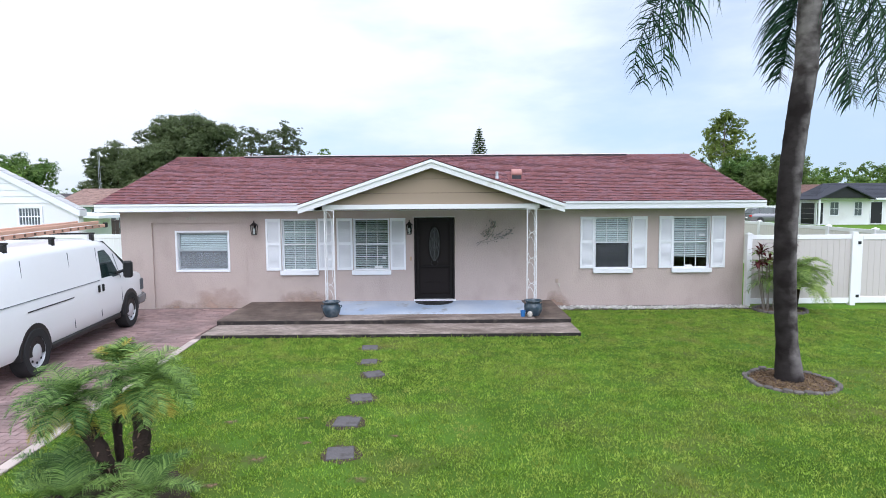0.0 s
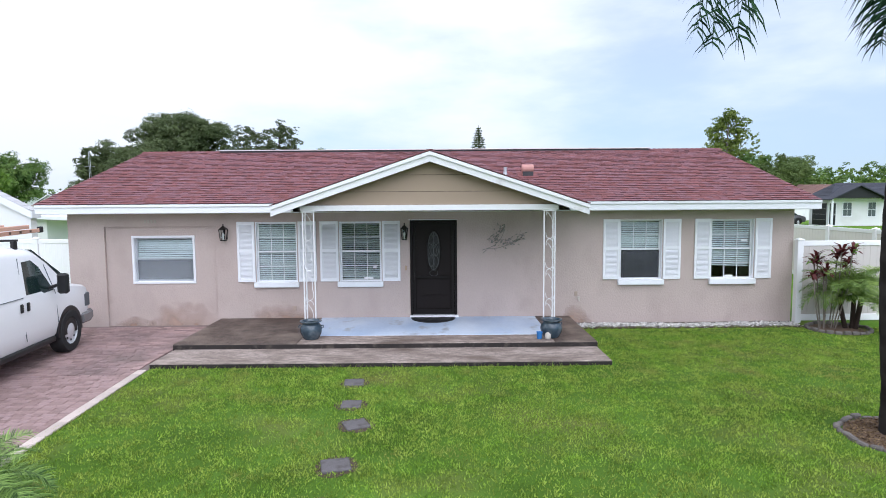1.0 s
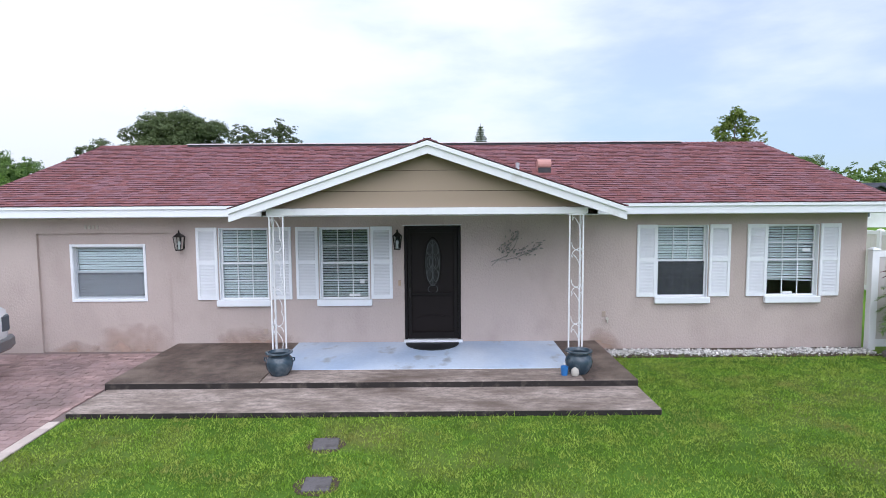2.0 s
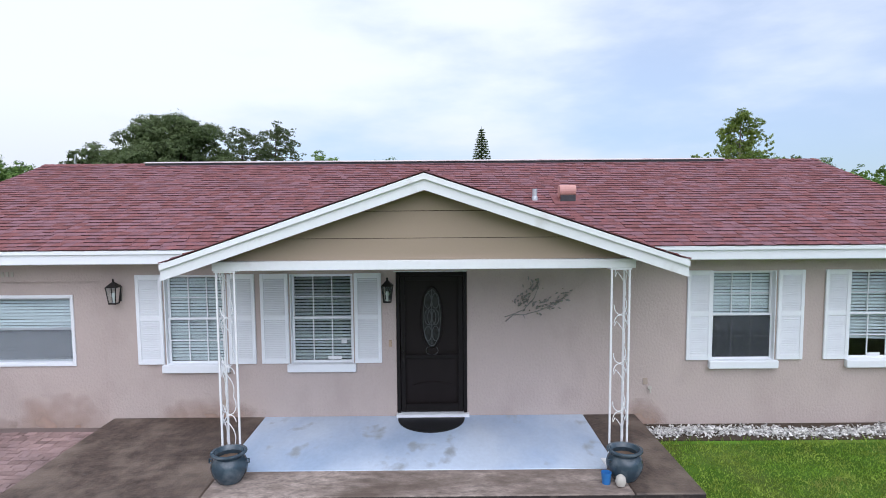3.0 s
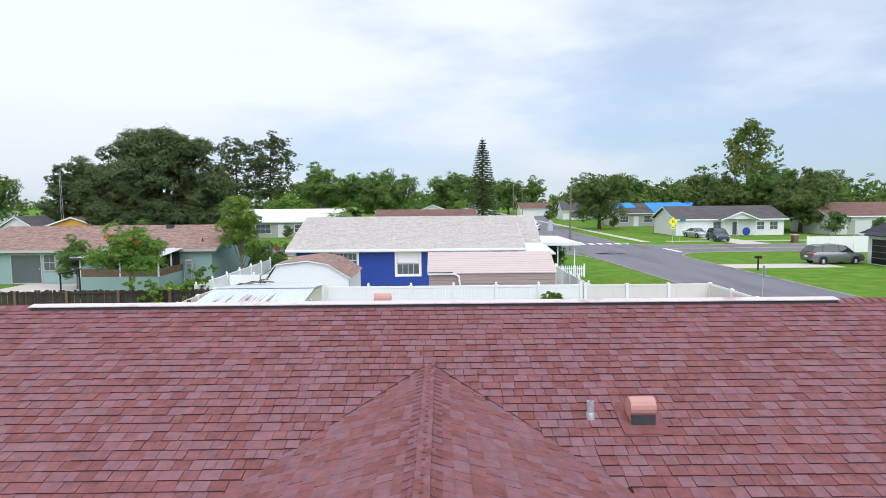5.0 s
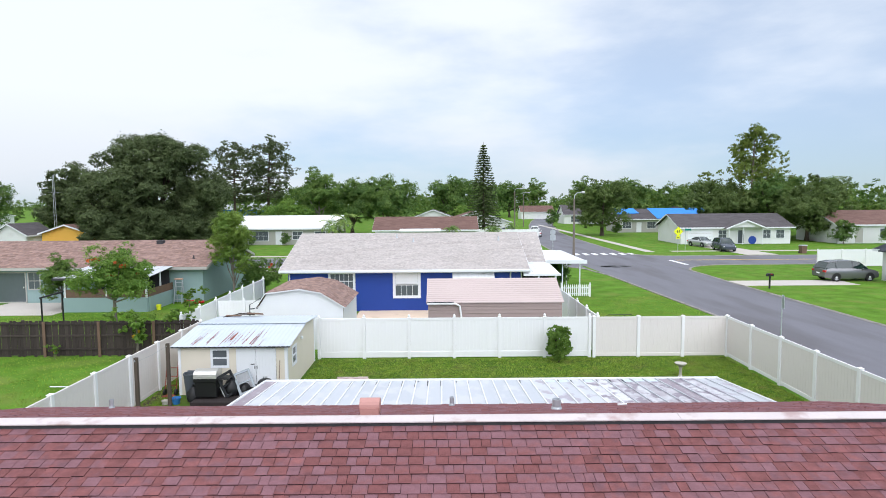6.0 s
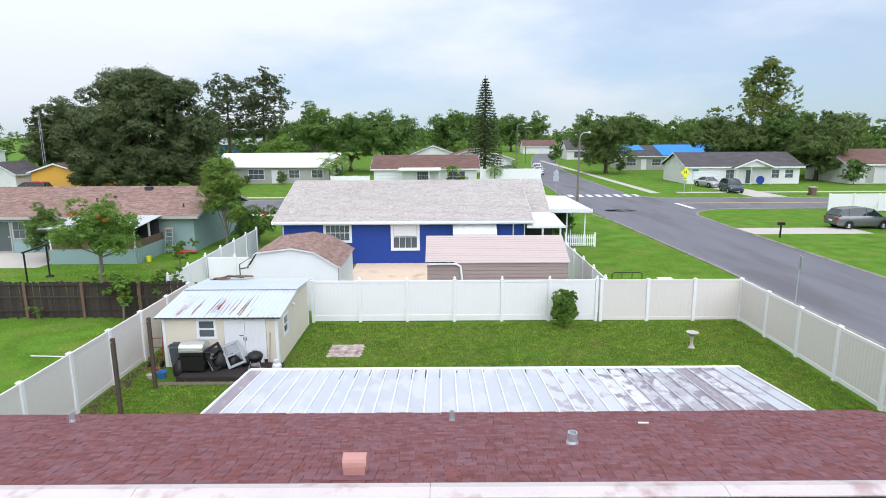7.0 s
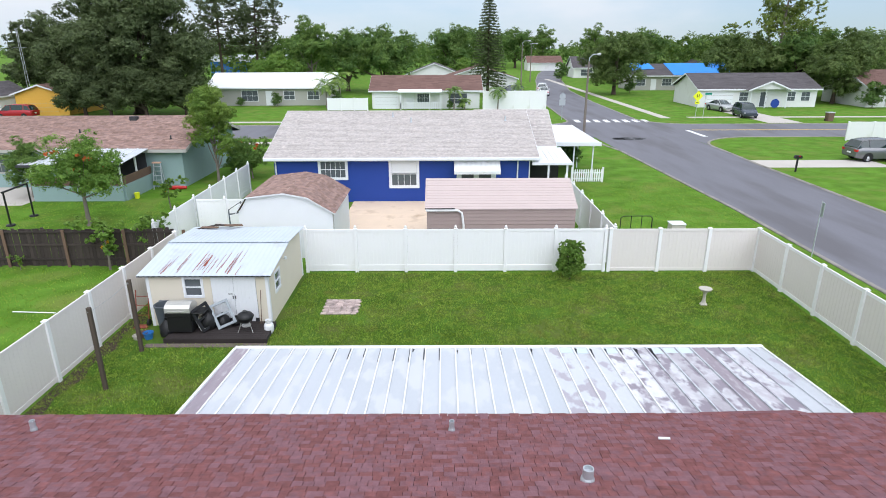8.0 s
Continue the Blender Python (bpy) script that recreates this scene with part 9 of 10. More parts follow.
def tree(name, label, x, y, h, cr, base, trunk_r, leaf_mat, bark, clumps, leaves, leaf, seed, ry=None, spread=0.30, lean=(0, 0), group="", top_bias=0.0, limbs=9, category="tree", boxy=False, tail=0.10, lobes=8, reach=0.46):
    """A tree: tapered trunk, limbs out to the clumps, and a crown of lobes, each of many small leaves with gaps."""
    rng = np.random.default_rng(seed)
    t = thing(name, label, category, (x, y, 0), 0, group)
    ry = ry or cr
    hz = (h - base) / 2
    if boxy:
        d = rng.normal(0, 1, (clumps, 3))
        d /= np.linalg.norm(d, axis=1)[:, None]
        u = np.clip(d * 1.9, -1, 1) * (rng.uniform(0.25, 1.0, clumps) ** 0.5 * 0.86)[:, None]
    else:
        i = np.arange(lobes)
        lz = 1 - 1.75 * (i + 0.5) / lobes + rng.normal(0, 0.10, lobes)
        la = i * 2.39996 + rng.uniform(0, 6.28)
        lr = np.sqrt(np.clip(1 - lz ** 2, 0.05, 1))
        mid_l = np.stack([lr * np.cos(la), lr * np.sin(la), lz], 1) * rng.uniform(0.50, 0.66, lobes)[:, None]
        d = rng.normal(0, 1, (clumps, 3))
        d /= np.linalg.norm(d, axis=1)[:, None]
        u = mid_l[rng.integers(0, lobes, clumps)] + d * (reach * rng.uniform(0.15, 1.0, clumps) ** 0.4)[:, None]
        u /= np.maximum(1.0, np.linalg.norm(u, axis=1) / 0.95)[:, None]
    c = u * np.array([cr, ry, hz])
    taper = 1 - top_bias * (c[:, 2] / hz * 0.5 + 0.5)
    c[:, 0] *= taper
    c[:, 1] *= taper
    c += np.array([lean[0], lean[1], base + hz])
    rads = rng.uniform(0.65, 1.25, clumps) * spread * min(cr, max(ry, 0.1), hz * 1.5)
    c[:, 2] = np.minimum(c[:, 2], h - 0.6 * rads)
    p, nrm = clump_points(rng, c, rads, leaves, tail)
    p[:, 2] = np.maximum(p[:, 2], 0.05)
    top = Vector((lean[0] * 0.7, lean[1] * 0.7, base + hz * 0.9))
    path = [Vector((0, 0, -0.05)), Vector((lean[0] * 0.12, lean[1] * 0.1, base * 0.5)), Vector((lean[0] * 0.4, lean[1] * 0.4, base)), top]
    part("trunk", Geo().tube(path, [trunk_r * 1.35, trunk_r, trunk_r * 0.85, trunk_r * 0.3], 10), bark, t, local=True)
    order = np.argsort(-rads)[:limbs]
    for i, k in enumerate(order):
        s = path[2].lerp(top, 0.6 * i / max(1, limbs))
        e = Vector(c[k])
        mid = s.lerp(e, 0.5) + Vector((0, 0, -0.08 * (e - s).length))
        r0 = trunk_r * 0.5
        part("limb", Geo().tube([s, mid, e], [r0, r0 * 0.65, r0 * 0.2], 6), bark, t, local=True)
    piece("crown", leaf_mesh("crown", p, nrm, leaf, leaf_mat, seed, 0.55, 0.42), t, pose(0, 0, 0))
    return t


def open_tree(name, label, x, y, h, base, reach, trunk_r, leaf_mat, bark, limbs, rise, tufts, tuft_r, leaves, leaf, seed, shape, flat=0.6):
    """A tree whose limbs show: they leave the trunk one above another and carry tufts of leaves towards their ends. shape(u): how far limbs reach at u of the crown."""
    rng = np.random.default_rng(seed)
    t = thing(name, label, "tree", (x, y, 0))
    bend = rng.normal(0, 0.02 * h, 2)
    at = lambda z: Vector((bend[0] * (z / h) ** 2, bend[1] * (z / h) ** 2, z))
    part("trunk", Geo().tube([at(h * k / 8) for k in range(9)], [trunk_r * (1.25 - 1.1 * k / 8) for k in range(9)], 8), bark, t, local=True)
    cs_, rs_ = [np.array(at(h * 0.985))], [tuft_r * 0.9]
    for i in range(limbs):
        u = (i + rng.uniform(0.1, 0.9)) / limbs
        z0 = base + (h - base) * u * 0.92
        a = i * 2.39996 + rng.normal(0, 0.3)
        L = reach * shape(u) * rng.uniform(0.75, 1.15)
        o = at(z0)
        e = o + Vector((L * math.cos(a), L * math.sin(a), L * rise * rng.uniform(0.6, 1.3)))
        m = o.lerp(e, 0.5) + Vector((0, 0, -0.10 * L))
        e.z = min(e.z, h - 0.2)
        part("limb", Geo().tube([o, m, e], [trunk_r * 0.42 * (1 - 0.6 * u), trunk_r * 0.28 * (1 - 0.6 * u), 0.02], 5), bark, t, local=True)
        for k in range(tufts):
            v = rng.uniform(0.45, 1.05)
            q = (m.lerp(e, v * 2 - 1) if v > 0.5 else o.lerp(m, v * 2)) + Vector(rng.normal(0, 0.10 * L + 0.1, 3))
            cs_.append(np.array(q))
            rs_.append(tuft_r * rng.uniform(0.6, 1.2))
    p, nrm = clump_points(rng, np.array(cs_), np.array(rs_), leaves, 0.12, flat)
    piece("crown", leaf_mesh("crown", p, nrm, leaf, leaf_mat, seed, 0.55, 0.5), t, pose(0, 0, 0))
    return t


def again(src, label, x, y, s, turn, sz=None):
    """The same kind of tree again, at another place, size and turn."""
    o = copy_thing(src, pose(x, y, 0, 0, 0, turn))
    o.scale = (s, s, sz or s)
    o["label"] = label
    return o


oak = tree("oak_tree", "huge dark green live oak behind the teal house", -40.9, 97, 16.4, 11.7, 0.4, 0.75, LEAF_OAK, BARK, 260, 175000, 0.145, 12, ry=9.5, spread=0.145, limbs=12, top_bias=0.08, lobes=15, reach=0.40)
oak2 = tree("oak_tree", "dark green oak beside the yellow house", -58.0, 108, 13.0, 7.4, 1.5, 0.5, LEAF_OAK, BARK, 90, 46000, 0.165, 12, spread=0.19, top_bias=0.15)
for lx, ly, ls_, lt_ in ((-45.4, 92.2, 0.56, 20), (-41.5, 91.0, 0.50, 250), (-37.4, 91.6, 0.58, 170), (-33.0, 93.2, 0.52, 120)):
    again(oak2, "low dark oak growth under the huge oak", lx, ly, ls_, lt_, ls_ * 0.82)
pine = open_tree("pine_tree", "tall thin pine with open tufted crown", -44.5, 140, 19.6, 6.8, 5.0, 0.30, LEAF_PINE, BARK, 40, 0.12, 6, 0.80, 34000, 0.125, 13, lambda u: 0.34 + 0.70 * math.sin(math.pi * (0.10 + 0.78 * u)), 0.55)
again(pine, "tall thin pine with wide tufted crown", -37.6, 141, 1.06, 130)
broad = tree("broadleaf_tree", "mid green broadleaf tree among the far houses", -24.5, 131, 13.6, 5.0, 2.5, 0.3, LEAF_MID, BARK_GREY, 60, 26000, 0.150, 14, spread=0.22, top_bias=0.25, lobes=9)
dense = tree("broadleaf_tree", "dense deep green shade tree behind the houses", -11.0, 131, 12.6, 6.4, 1.4, 0.4, LEAF_DEEP, BARK, 80, 36000, 0.160, 15, spread=0.21, top_bias=0.15, lobes=9)
again(dense, "dense deep green shade tree beside another", -19.0, 138, 0.98, 70)
again(dense, "rounded deep green tree over the rooftops", 3.5, 172, 1.12, 200)
again(dense, "rounded deep green tree by the far bend", 10.5, 185, 1.1, 20)
again(dense, "dark spreading tree standing over the far bend", 28.5, 262, 1.25, 290)
again(broad, "thin feathery tree beside the far bend", 37.5, 250, 1.15, 15)
again(broad, "feathery mid green tree behind the houses", -29, 150, 1.02, 55)
again(broad, "feathery mid green tree over the far roofs", 48, 215, 1.1, 160)
shade = tree("shade_tree", "wide olive green shade tree beside the far pavement", 31.2, 127.5, 10.8, 6.2, 1.8, 0.35, LEAF_OLIVE, BARK, 80, 34000, 0.155, 16, spread=0.20, lobes=10)
tall = open_tree("tall_tree", "tall open yellow-green tree over the roofs", 58.9, 125, 20.3, 3.0, 10.0, 0.34, LEAF_YELLOW, BARK_GREY, 30, 0.62, 5, 1.05, 30000, 0.165, 33, lambda u: 0.16 + 0.86 * (1 - u) ** 1.05 - (0.22 if 0.55 < u < 0.68 else 0.0), 0.95)
again(shade, "rounded green tree behind the white house", 66.5, 118, 1.02, 40)
again(shade, "bushy green tree behind the white house", 51.0, 121, 0.98, 150)
again(dense, "dense dark tree behind the tarpaulin house", 44, 156, 1.0, 110)
again(dense, "dense dark tree under the tall tree", 60.5, 119, 0.95, 210)
again(shade, "bushy olive tree between the houses", 59.5, 108.5, 0.86, 80)
lime = tree("round_tree", "round bright green ornamental tree", -30.2, 126, 7.4, 4.3, 1.2, 0.25, LEAF_BRIGHT, BARK, 50, 17100, 0.155, 18, spread=0.28)
again(lime, "small bright green tree over the far roofs", 5.2, 158, 0.8, 30)
# Norfolk pine: tiers of drooping boughs
nor = thing("norfolk_pine", "slim dark conical Norfolk pine with tiered boughs", "tree", (7.9, 124.5, 0))
part("trunk", Geo().tube([(0, 0, 0), (0, 0, 9), (0, 0, 17.9)], [0.3, 0.18, 0.03], 8), BARK, nor, local=True)
rng = np.random.default_rng(77)
pp, nn = [], []
for k in range(34):
    z = 2.0 + 15.6 * (k / 34) ** 0.96
    L = 3.5 * (1 - k / 34) ** 0.72 + 0.15
    for j in range(7):
        a = 2 * math.pi * (j + 0.5 * (k % 2)) / 7 + rng.normal(0, 0.1)
        m = int(8 + 16 * L)
        u = rng.uniform(0.12, 1, m)
        sag = 0.20 * L * (u - 0.35 * u ** 2)
        pp.append(np.stack([L * u * math.cos(a) + rng.normal(0, 0.07, m), L * u * math.sin(a) + rng.normal(0, 0.07, m), z - sag + rng.normal(0, 0.06, m)], 1))
        nn.append(np.tile([0.1 * math.cos(a), 0.1 * math.sin(a), 1.0], (m, 1)))
piece("crown", leaf_mesh("crown", np.concatenate(pp), np.concatenate(nn), 0.19, LEAF_OAK, 5), nor, pose(0, 0, 0))

# trees on the near lots
ful = tree("flowering_tree", "small green tree with orange-red blossoms on the lawn", -17.95, 44.3, 4.6, 2.3, 1.3, 0.10, LEAF_BRIGHT, BARK_GREY, 60, 28000, 0.054, 25, spread=0.22, limbs=12, lobes=9, reach=0.36, tail=0.10)
rng = np.random.default_rng(9)
c = np.array([[0.9, -0.9, 3.6], [-0.3, -1.3, 3.9], [1.2, 0.2, 3.1], [0.3, -1.0, 3.0]])
p, nrm = clump_points(rng, c, np.full(4, 0.26), 220)
piece("blossom", leaf_mesh("blossom", p, nrm, 0.09, FLOWER, 3), ful, pose(0, 0, 0))
ful.children[-1]["label"] = "orange-red blossom clusters"
lych = tree("garden_tree", "tall slim bright green garden tree by the white fence", -14.9, 54.2, 6.9, 2.1, 0.8, 0.10, LEAF_LIME, BARK_GREY, 70, 32000, 0.056, 22, spread=0.20, top_bias=0.45, lobes=12)
ole = tree("oleander_bush", "green bush with a few red blossoms by the fence", -13.1, 55.6, 2.9, 1.25, 0.2, 0.06, LEAF_MID, BARK_GREY, 24, 9000, 0.055, 23, spread=0.36, limbs=4, category="bush")
p, nrm = clump_points(rng, np.array([[0.3, -0.9, 2.5], [0.5, -0.7, 2.3]]), np.full(2, 0.25), 60)
piece("blossom", leaf_mesh("blossom", p, nrm, 0.07, FLOWER, 4), ole, pose(0, 0, 0))
again(ole, "dark green bush under the garden tree", -14.6, 57.2, 0.9, 120)
bush = thing("boxed_bush", "clipped bright green square-topped shrub before the fence", "bush", (4.9, 36.85, 0))
for k in range(5):
    a = 72 * k + 10
    part("stem", Geo().tube([(0, 0, 0), (0.10 * math.cos(radians(a)), 0.10 * math.sin(radians(a)), 0.7), (0.26 * math.cos(radians(a)), 0.24 * math.sin(radians(a)), 1.45)], [0.028, 0.02, 0.008], 6), BARK, bush, local=True)
npr = np.random.default_rng(24)
u = npr.normal(0, 1, (130, 3))
u /= (np.abs(u) ** 4).sum(1)[:, None] ** 0.25
u *= npr.uniform(0.62, 1.0, 130)[:, None]
cen = u * np.array([0.40, 0.34, 0.70]) + np.array([0, 0, 0.86])
p, nrm = clump_points(npr, cen, npr.uniform(0.09, 0.15, 130), 17000)
keep = p[:, 2] > 0.05
piece("crown", leaf_mesh("crown", p[keep], nrm[keep], 0.042, LEAF_BRIGHT, 24, 0.6, 0.5), bush, pose(0, 0, 0))
shrub = tree("garden_shrub", "dark green bush under the carport", 9.0, 57.5, 2.2, 1.0, 0.15, 0.05, LEAF_DEEP, BARK_GREY, 16, 4200, 0.07, 27, spread=0.42, limbs=4, category="bush")
again(shrub, "dark bush under the carport beside another", 9.2, 60.5, 1.0, 70)
again(shrub, "grey-green shrub before the white-roofed house", -24.9, 106.5, 0.9, 40)
again(shrub, "low green hedge shrub before the house", -30.5, 107, 0.6, 90)
again(shrub, "shrub among the white houses", 60.6, 101.2, 1.6, 50)
again(shrub, "shrub before the brown-roofed house", 66, 99.5, 1.2, 140)
again(shrub, "shrub beside the tarpaulin house", 35.2, 131, 1.1, 20)
again(shrub, "bush beside the far pavement", 29.6, 170, 2.0, 20)
again(shrub, "yellow-green bush beside the rust-roofed house", -15.5, 104.5, 1.1, 20)
again(shrub, "low green shrub beside the rust-roofed house", 1.0, 101.3, 0.55, 45)
again(shrub, "low green shrub by the porch of the house", 2.6, 101.4, 0.6, 145)
again(lime, "dark green tree beyond the teal house", -68, 86, 1.25, 60)
again(dense, "large green tree beyond the far lots", -76, 108, 0.95, 33)
again(broad, "thin shrubby tree over the dark board fence", -24.6, 50.2, 0.27, 15)


# ---- palms ----
def frond(parent, base, az, elev, length, droop, n, leaf, mat, seed, width=0.016, hang=0.55, rach=0.012, label="", vee=0.5, loose=0.0):
    """A feather frond: an arching rib with leaflets on both sides."""
    rr_ = random.Random(seed)
    q = Geo()
    steps = 14
    pos = Vector(base)
    pts, dirs = [pos.copy()], []
    ca, sa_ = math.cos(radians(az)), math.sin(radians(az))
    for i in range(steps):
        e = radians(elev - droop * ((i + 0.5) / steps) ** 1.25)
        d = Vector((ca * math.cos(e), sa_ * math.cos(e), math.sin(e)))
        pos = pos + d * (length / steps)
        pts.append(pos.copy())
        dirs.append(d)
    dirs.append(dirs[-1])
    q.tube(pts, [rach * (1 - 0.85 * i / steps) for i in range(steps + 1)], 5)
    for i in range(n):
        t = 0.14 + 0.86 * (i + 0.5) / n
        f = t * steps
        k = min(int(f), steps - 1)
        o = pts[k].lerp(pts[k + 1], f - k)
        d = dirs[k]
        side = d.cross(Vector((0, 0, 1)))
        side = side.normalized() if side.length > 1e-3 else Vector((-sa_, ca, 0))
        up = side.cross(d)
        L = leaf * (0.45 + 0.75 * math.sin(math.pi * min(1, 0.12 + t * 0.9))) * rr_.uniform(0.8, 1.1)
        for s in (-1, 1):
            if loose and rr_.random() < 0.12:
                continue
            j = loose * rr_.uniform(-0.5, 0.5)
            if loose:
                th = rr_.uniform(-1.25, 1.25)
                sd2 = side * math.cos(th) + up * math.sin(th)
            else:
                sd2 = side
            v0 = (sd2 * s * (0.86 + j) + d * (0.55 + loose * rr_.uniform(-0.3, 0.3)) + up * vee * rr_.uniform(0.2, 1.0)).normalized()
            m1 = o + v0 * L * 0.34
            v1 = (v0 + Vector((loose * rr_.uniform(-0.15, 0.15), loose * rr_.uniform(-0.15, 0.15), -hang * rr_.uniform(0.5, 0.9)))).normalized()
            m2 = m1 + v1 * L * 0.33
            v2 = (v1 + Vector((0, 0, -hang * rr_.uniform(0.6, 1.3)))).normalized()
            tip = m2 + v2 * L * 0.33
            w = d * width * 0.5 if abs(d.z) < 0.8 else (d + side * 0.6).normalized() * width * 0.5
            q.add([o - w, o + w, m1 + w * 1.1, m1 - w * 1.1, m2 + w * 0.8, m2 - w * 0.8, tip], [(0, 1, 2, 3), (3, 2, 4, 5), (5, 4, 6)])
    return part("frond", q, mat, parent, label, local=True)


queen = thing("queen_palm", "tall grey-trunked queen palm with drooping fronds on the lawn", "palm", (5.16, 8.85, 0))
q = Geo()
zs = [i * 0.085 for i in range(73)]
tp, tr = [], []
for i, z in enumerate(zs):
    tp.append((-0.17 * math.sin(min(z, 4.6) / 4.6 * math.pi) + 0.016 * z + 0.004 * max(0, z - 4) ** 2, 0.01 * z, z - 0.03))
    tr.append((0.205 - 0.057 * min(1, z / 0.6) if z < 0.6 else 0.148 + 0.001 * z) * (1.0 + (0.025, 0.0, -0.012)[i % 3]))
part("trunk", Geo().tube(tp, tr, 18), PALM_BARK, queen, "grey ringed trunk with a dark flank", local=True)
top = Vector(tp[-1])
part("crown_shaft", Geo().tube([top, top + Vector((0.02, 0, 0.7))], [0.17, 0.10], 12), LEAF_PALM, queen, "green crown shaft", local=True)
FR = [(182, -4, 3.6, 86), (177, 0, 3.55, 88), (187, -8, 3.45, 82), (355, -72, 2.5, 8), (25, -62, 2.6, 12), (112, -74, 1.9, 8), (98, -68, 2.1, 10), (350, -45, 2.8, 40), (8, -28, 3.05, 55), (30, -20, 3.2, 66), (345, -8, 3.4, 80), (280, 50, 2.6, 60), (120, 60, 2.6, 60), (60, 48, 2.6, 62), (90, 40, 2.5, 55), (150, 50, 2.6, 60), (215, 46, 2.6, 60), (245, 52, 2.5, 60), (310, 46, 2.6, 60), (330, 60, 2.4, 70), (20, 62, 2.4, 70)]
for i, (az, el, L, dr) in enumerate(FR):
    frond(queen, top + Vector((0.02, 0, 0.45)), az, el, L, dr, 74, 0.70, LEAF_QUEEN, 40 + i, 0.022, 0.8, 0.016, vee=0.05, loose=0.5)

pyg = thing("pygmy_date_palm", "cluster of pygmy date palms with dark stems on the lawn", "palm", (-3.1, 5.65, 0))
stems = [((0.26, 0.02, 0.0), (0.27, 0.02, 0.55), (0.34, 0.0, 1.03)), ((0.04, -0.02, 0.0), (-0.02, -0.05, 0.45), (-0.34, -0.05, 0.88)), ((-0.02, 0.22, 0.0), (-0.14, 0.30, 0.50), (-0.12, 0.40, 1.07)), ((0.42, -0.25, 0.0), (0.46, -0.30, 0.06), (0.50, -0.33, 0.12)), ((-0.06, -0.30, 0.0), (-0.10, -0.34, 0.05), (-0.20, -0.36, 0.10)), ((-0.40, 0.10, 0.0), (-0.44, 0.08, 0.06), (-0.50, 0.05, 0.12))]
for k, s in enumerate(stems):
    pts = []
    for i in range(17):
        u = i / 16
        a, b, c_ = (Vector(v) for v in s)
        pts.append(a.lerp(b, u).lerp(b.lerp(c_, u), u))
    tall_ = k < 2
    r0 = (0.080, 0.075, 0.045, 0.05, 0.05, 0.05)[k]
    part("stem", Geo().tube(pts, [r0 * (1 + 0.09 * ((i * 7) % 3 - 1)) * (0.80 + 0.32 * i / 16) for i in range(17)], 11), HAIRY, pyg, "dark fibrous palm stem", local=True)
    rr = random.Random(60 + k)
    if k < 3:
        fibre = Geo()
        for i in range(120 if tall_ else 40):
            u = rr.uniform(0.05, 0.98) * 16
            o = pts[int(u)]
            a = rr.uniform(0, 2 * math.pi)
            d = Vector((math.cos(a), math.sin(a), rr.uniform(-0.5, 0.9)))
            t_ = Vector((-math.sin(a), math.cos(a), 0)) * 0.012
            o = o + Vector((math.cos(a), math.sin(a), 0)) * r0 * 0.9
            fibre.add([o - t_, o + t_, o + d * rr.uniform(0.03, 0.08)], [(0, 1, 2)])
        part("stem_fibre", fibre, BROWN_WOOD, pyg, "ragged brown leaf bases on the stem", local=True)
    nf = (36, 36, 12, 13, 13, 13)[k]
    for i in range(nf):
        az = 137.5 * i + rr.uniform(-10, 10)
        el = 80 - 88 * (i / nf) ** 0.9 + rr.uniform(-8, 8) if k < 2 else rr.uniform(55, 88) if k == 2 else rr.uniform(20, 70)
        old = i >= nf - 4 and k < 2
        if old:
            el, az = rr.uniform(-32, -8), (215 if k == 0 else 225) + 42 * (nf - 1 - i)
        long_ = rr.uniform(0.44, 0.60) * (0.80 if old else 1.0 if tall_ else 0.56 if k == 2 else 0.82)
        frond(pyg, pts[-1] + Vector((0, 0, 0.02)), az, el, long_, (rr.uniform(84, 122) if k < 2 else rr.uniform(40, 80)) if not old else 45, 44, 0.165, LEAF_DRY if old or (k == 2 and i % 4 == 0) else LEAF_PYGMY, 600 + 50 * k + i, 0.0062, 0.38, 0.006, vee=0.45)

gp_ = thing("small_palm", "small young palm with arching fronds by the gate", "palm", (8.42, 14.35, 0))
for k, (dx, dy, hh) in enumerate(((0.0, -0.05, 0.95), (-0.30, 0.0, 0.75), (0.24, 0.05, 0.85), (0.08, -0.15, 0.6))):
    part("stem", Geo().tube([(dx * 0.4, dy * 0.4, 0), (dx, dy, hh)], [0.05, 0.035], 8), HAIRY, gp_, local=True)
    rr = random.Random(90 + k)
    for i in range(17):
        frond(gp_, (dx, dy, hh), 360 * i / 17 + rr.uniform(-12, 12), rr.uniform(15, 80), rr.uniform(0.65, 0.95), rr.uniform(80, 120), 30, 0.24, LEAF_PALM, 900 + 30 * k + i, 0.014, 0.5, 0.008)
ti = thing("cordyline", "burgundy-leaved cordyline on thin canes by the gate", "plant", (7.88, 14.35, 0))
rr = random.Random(31)
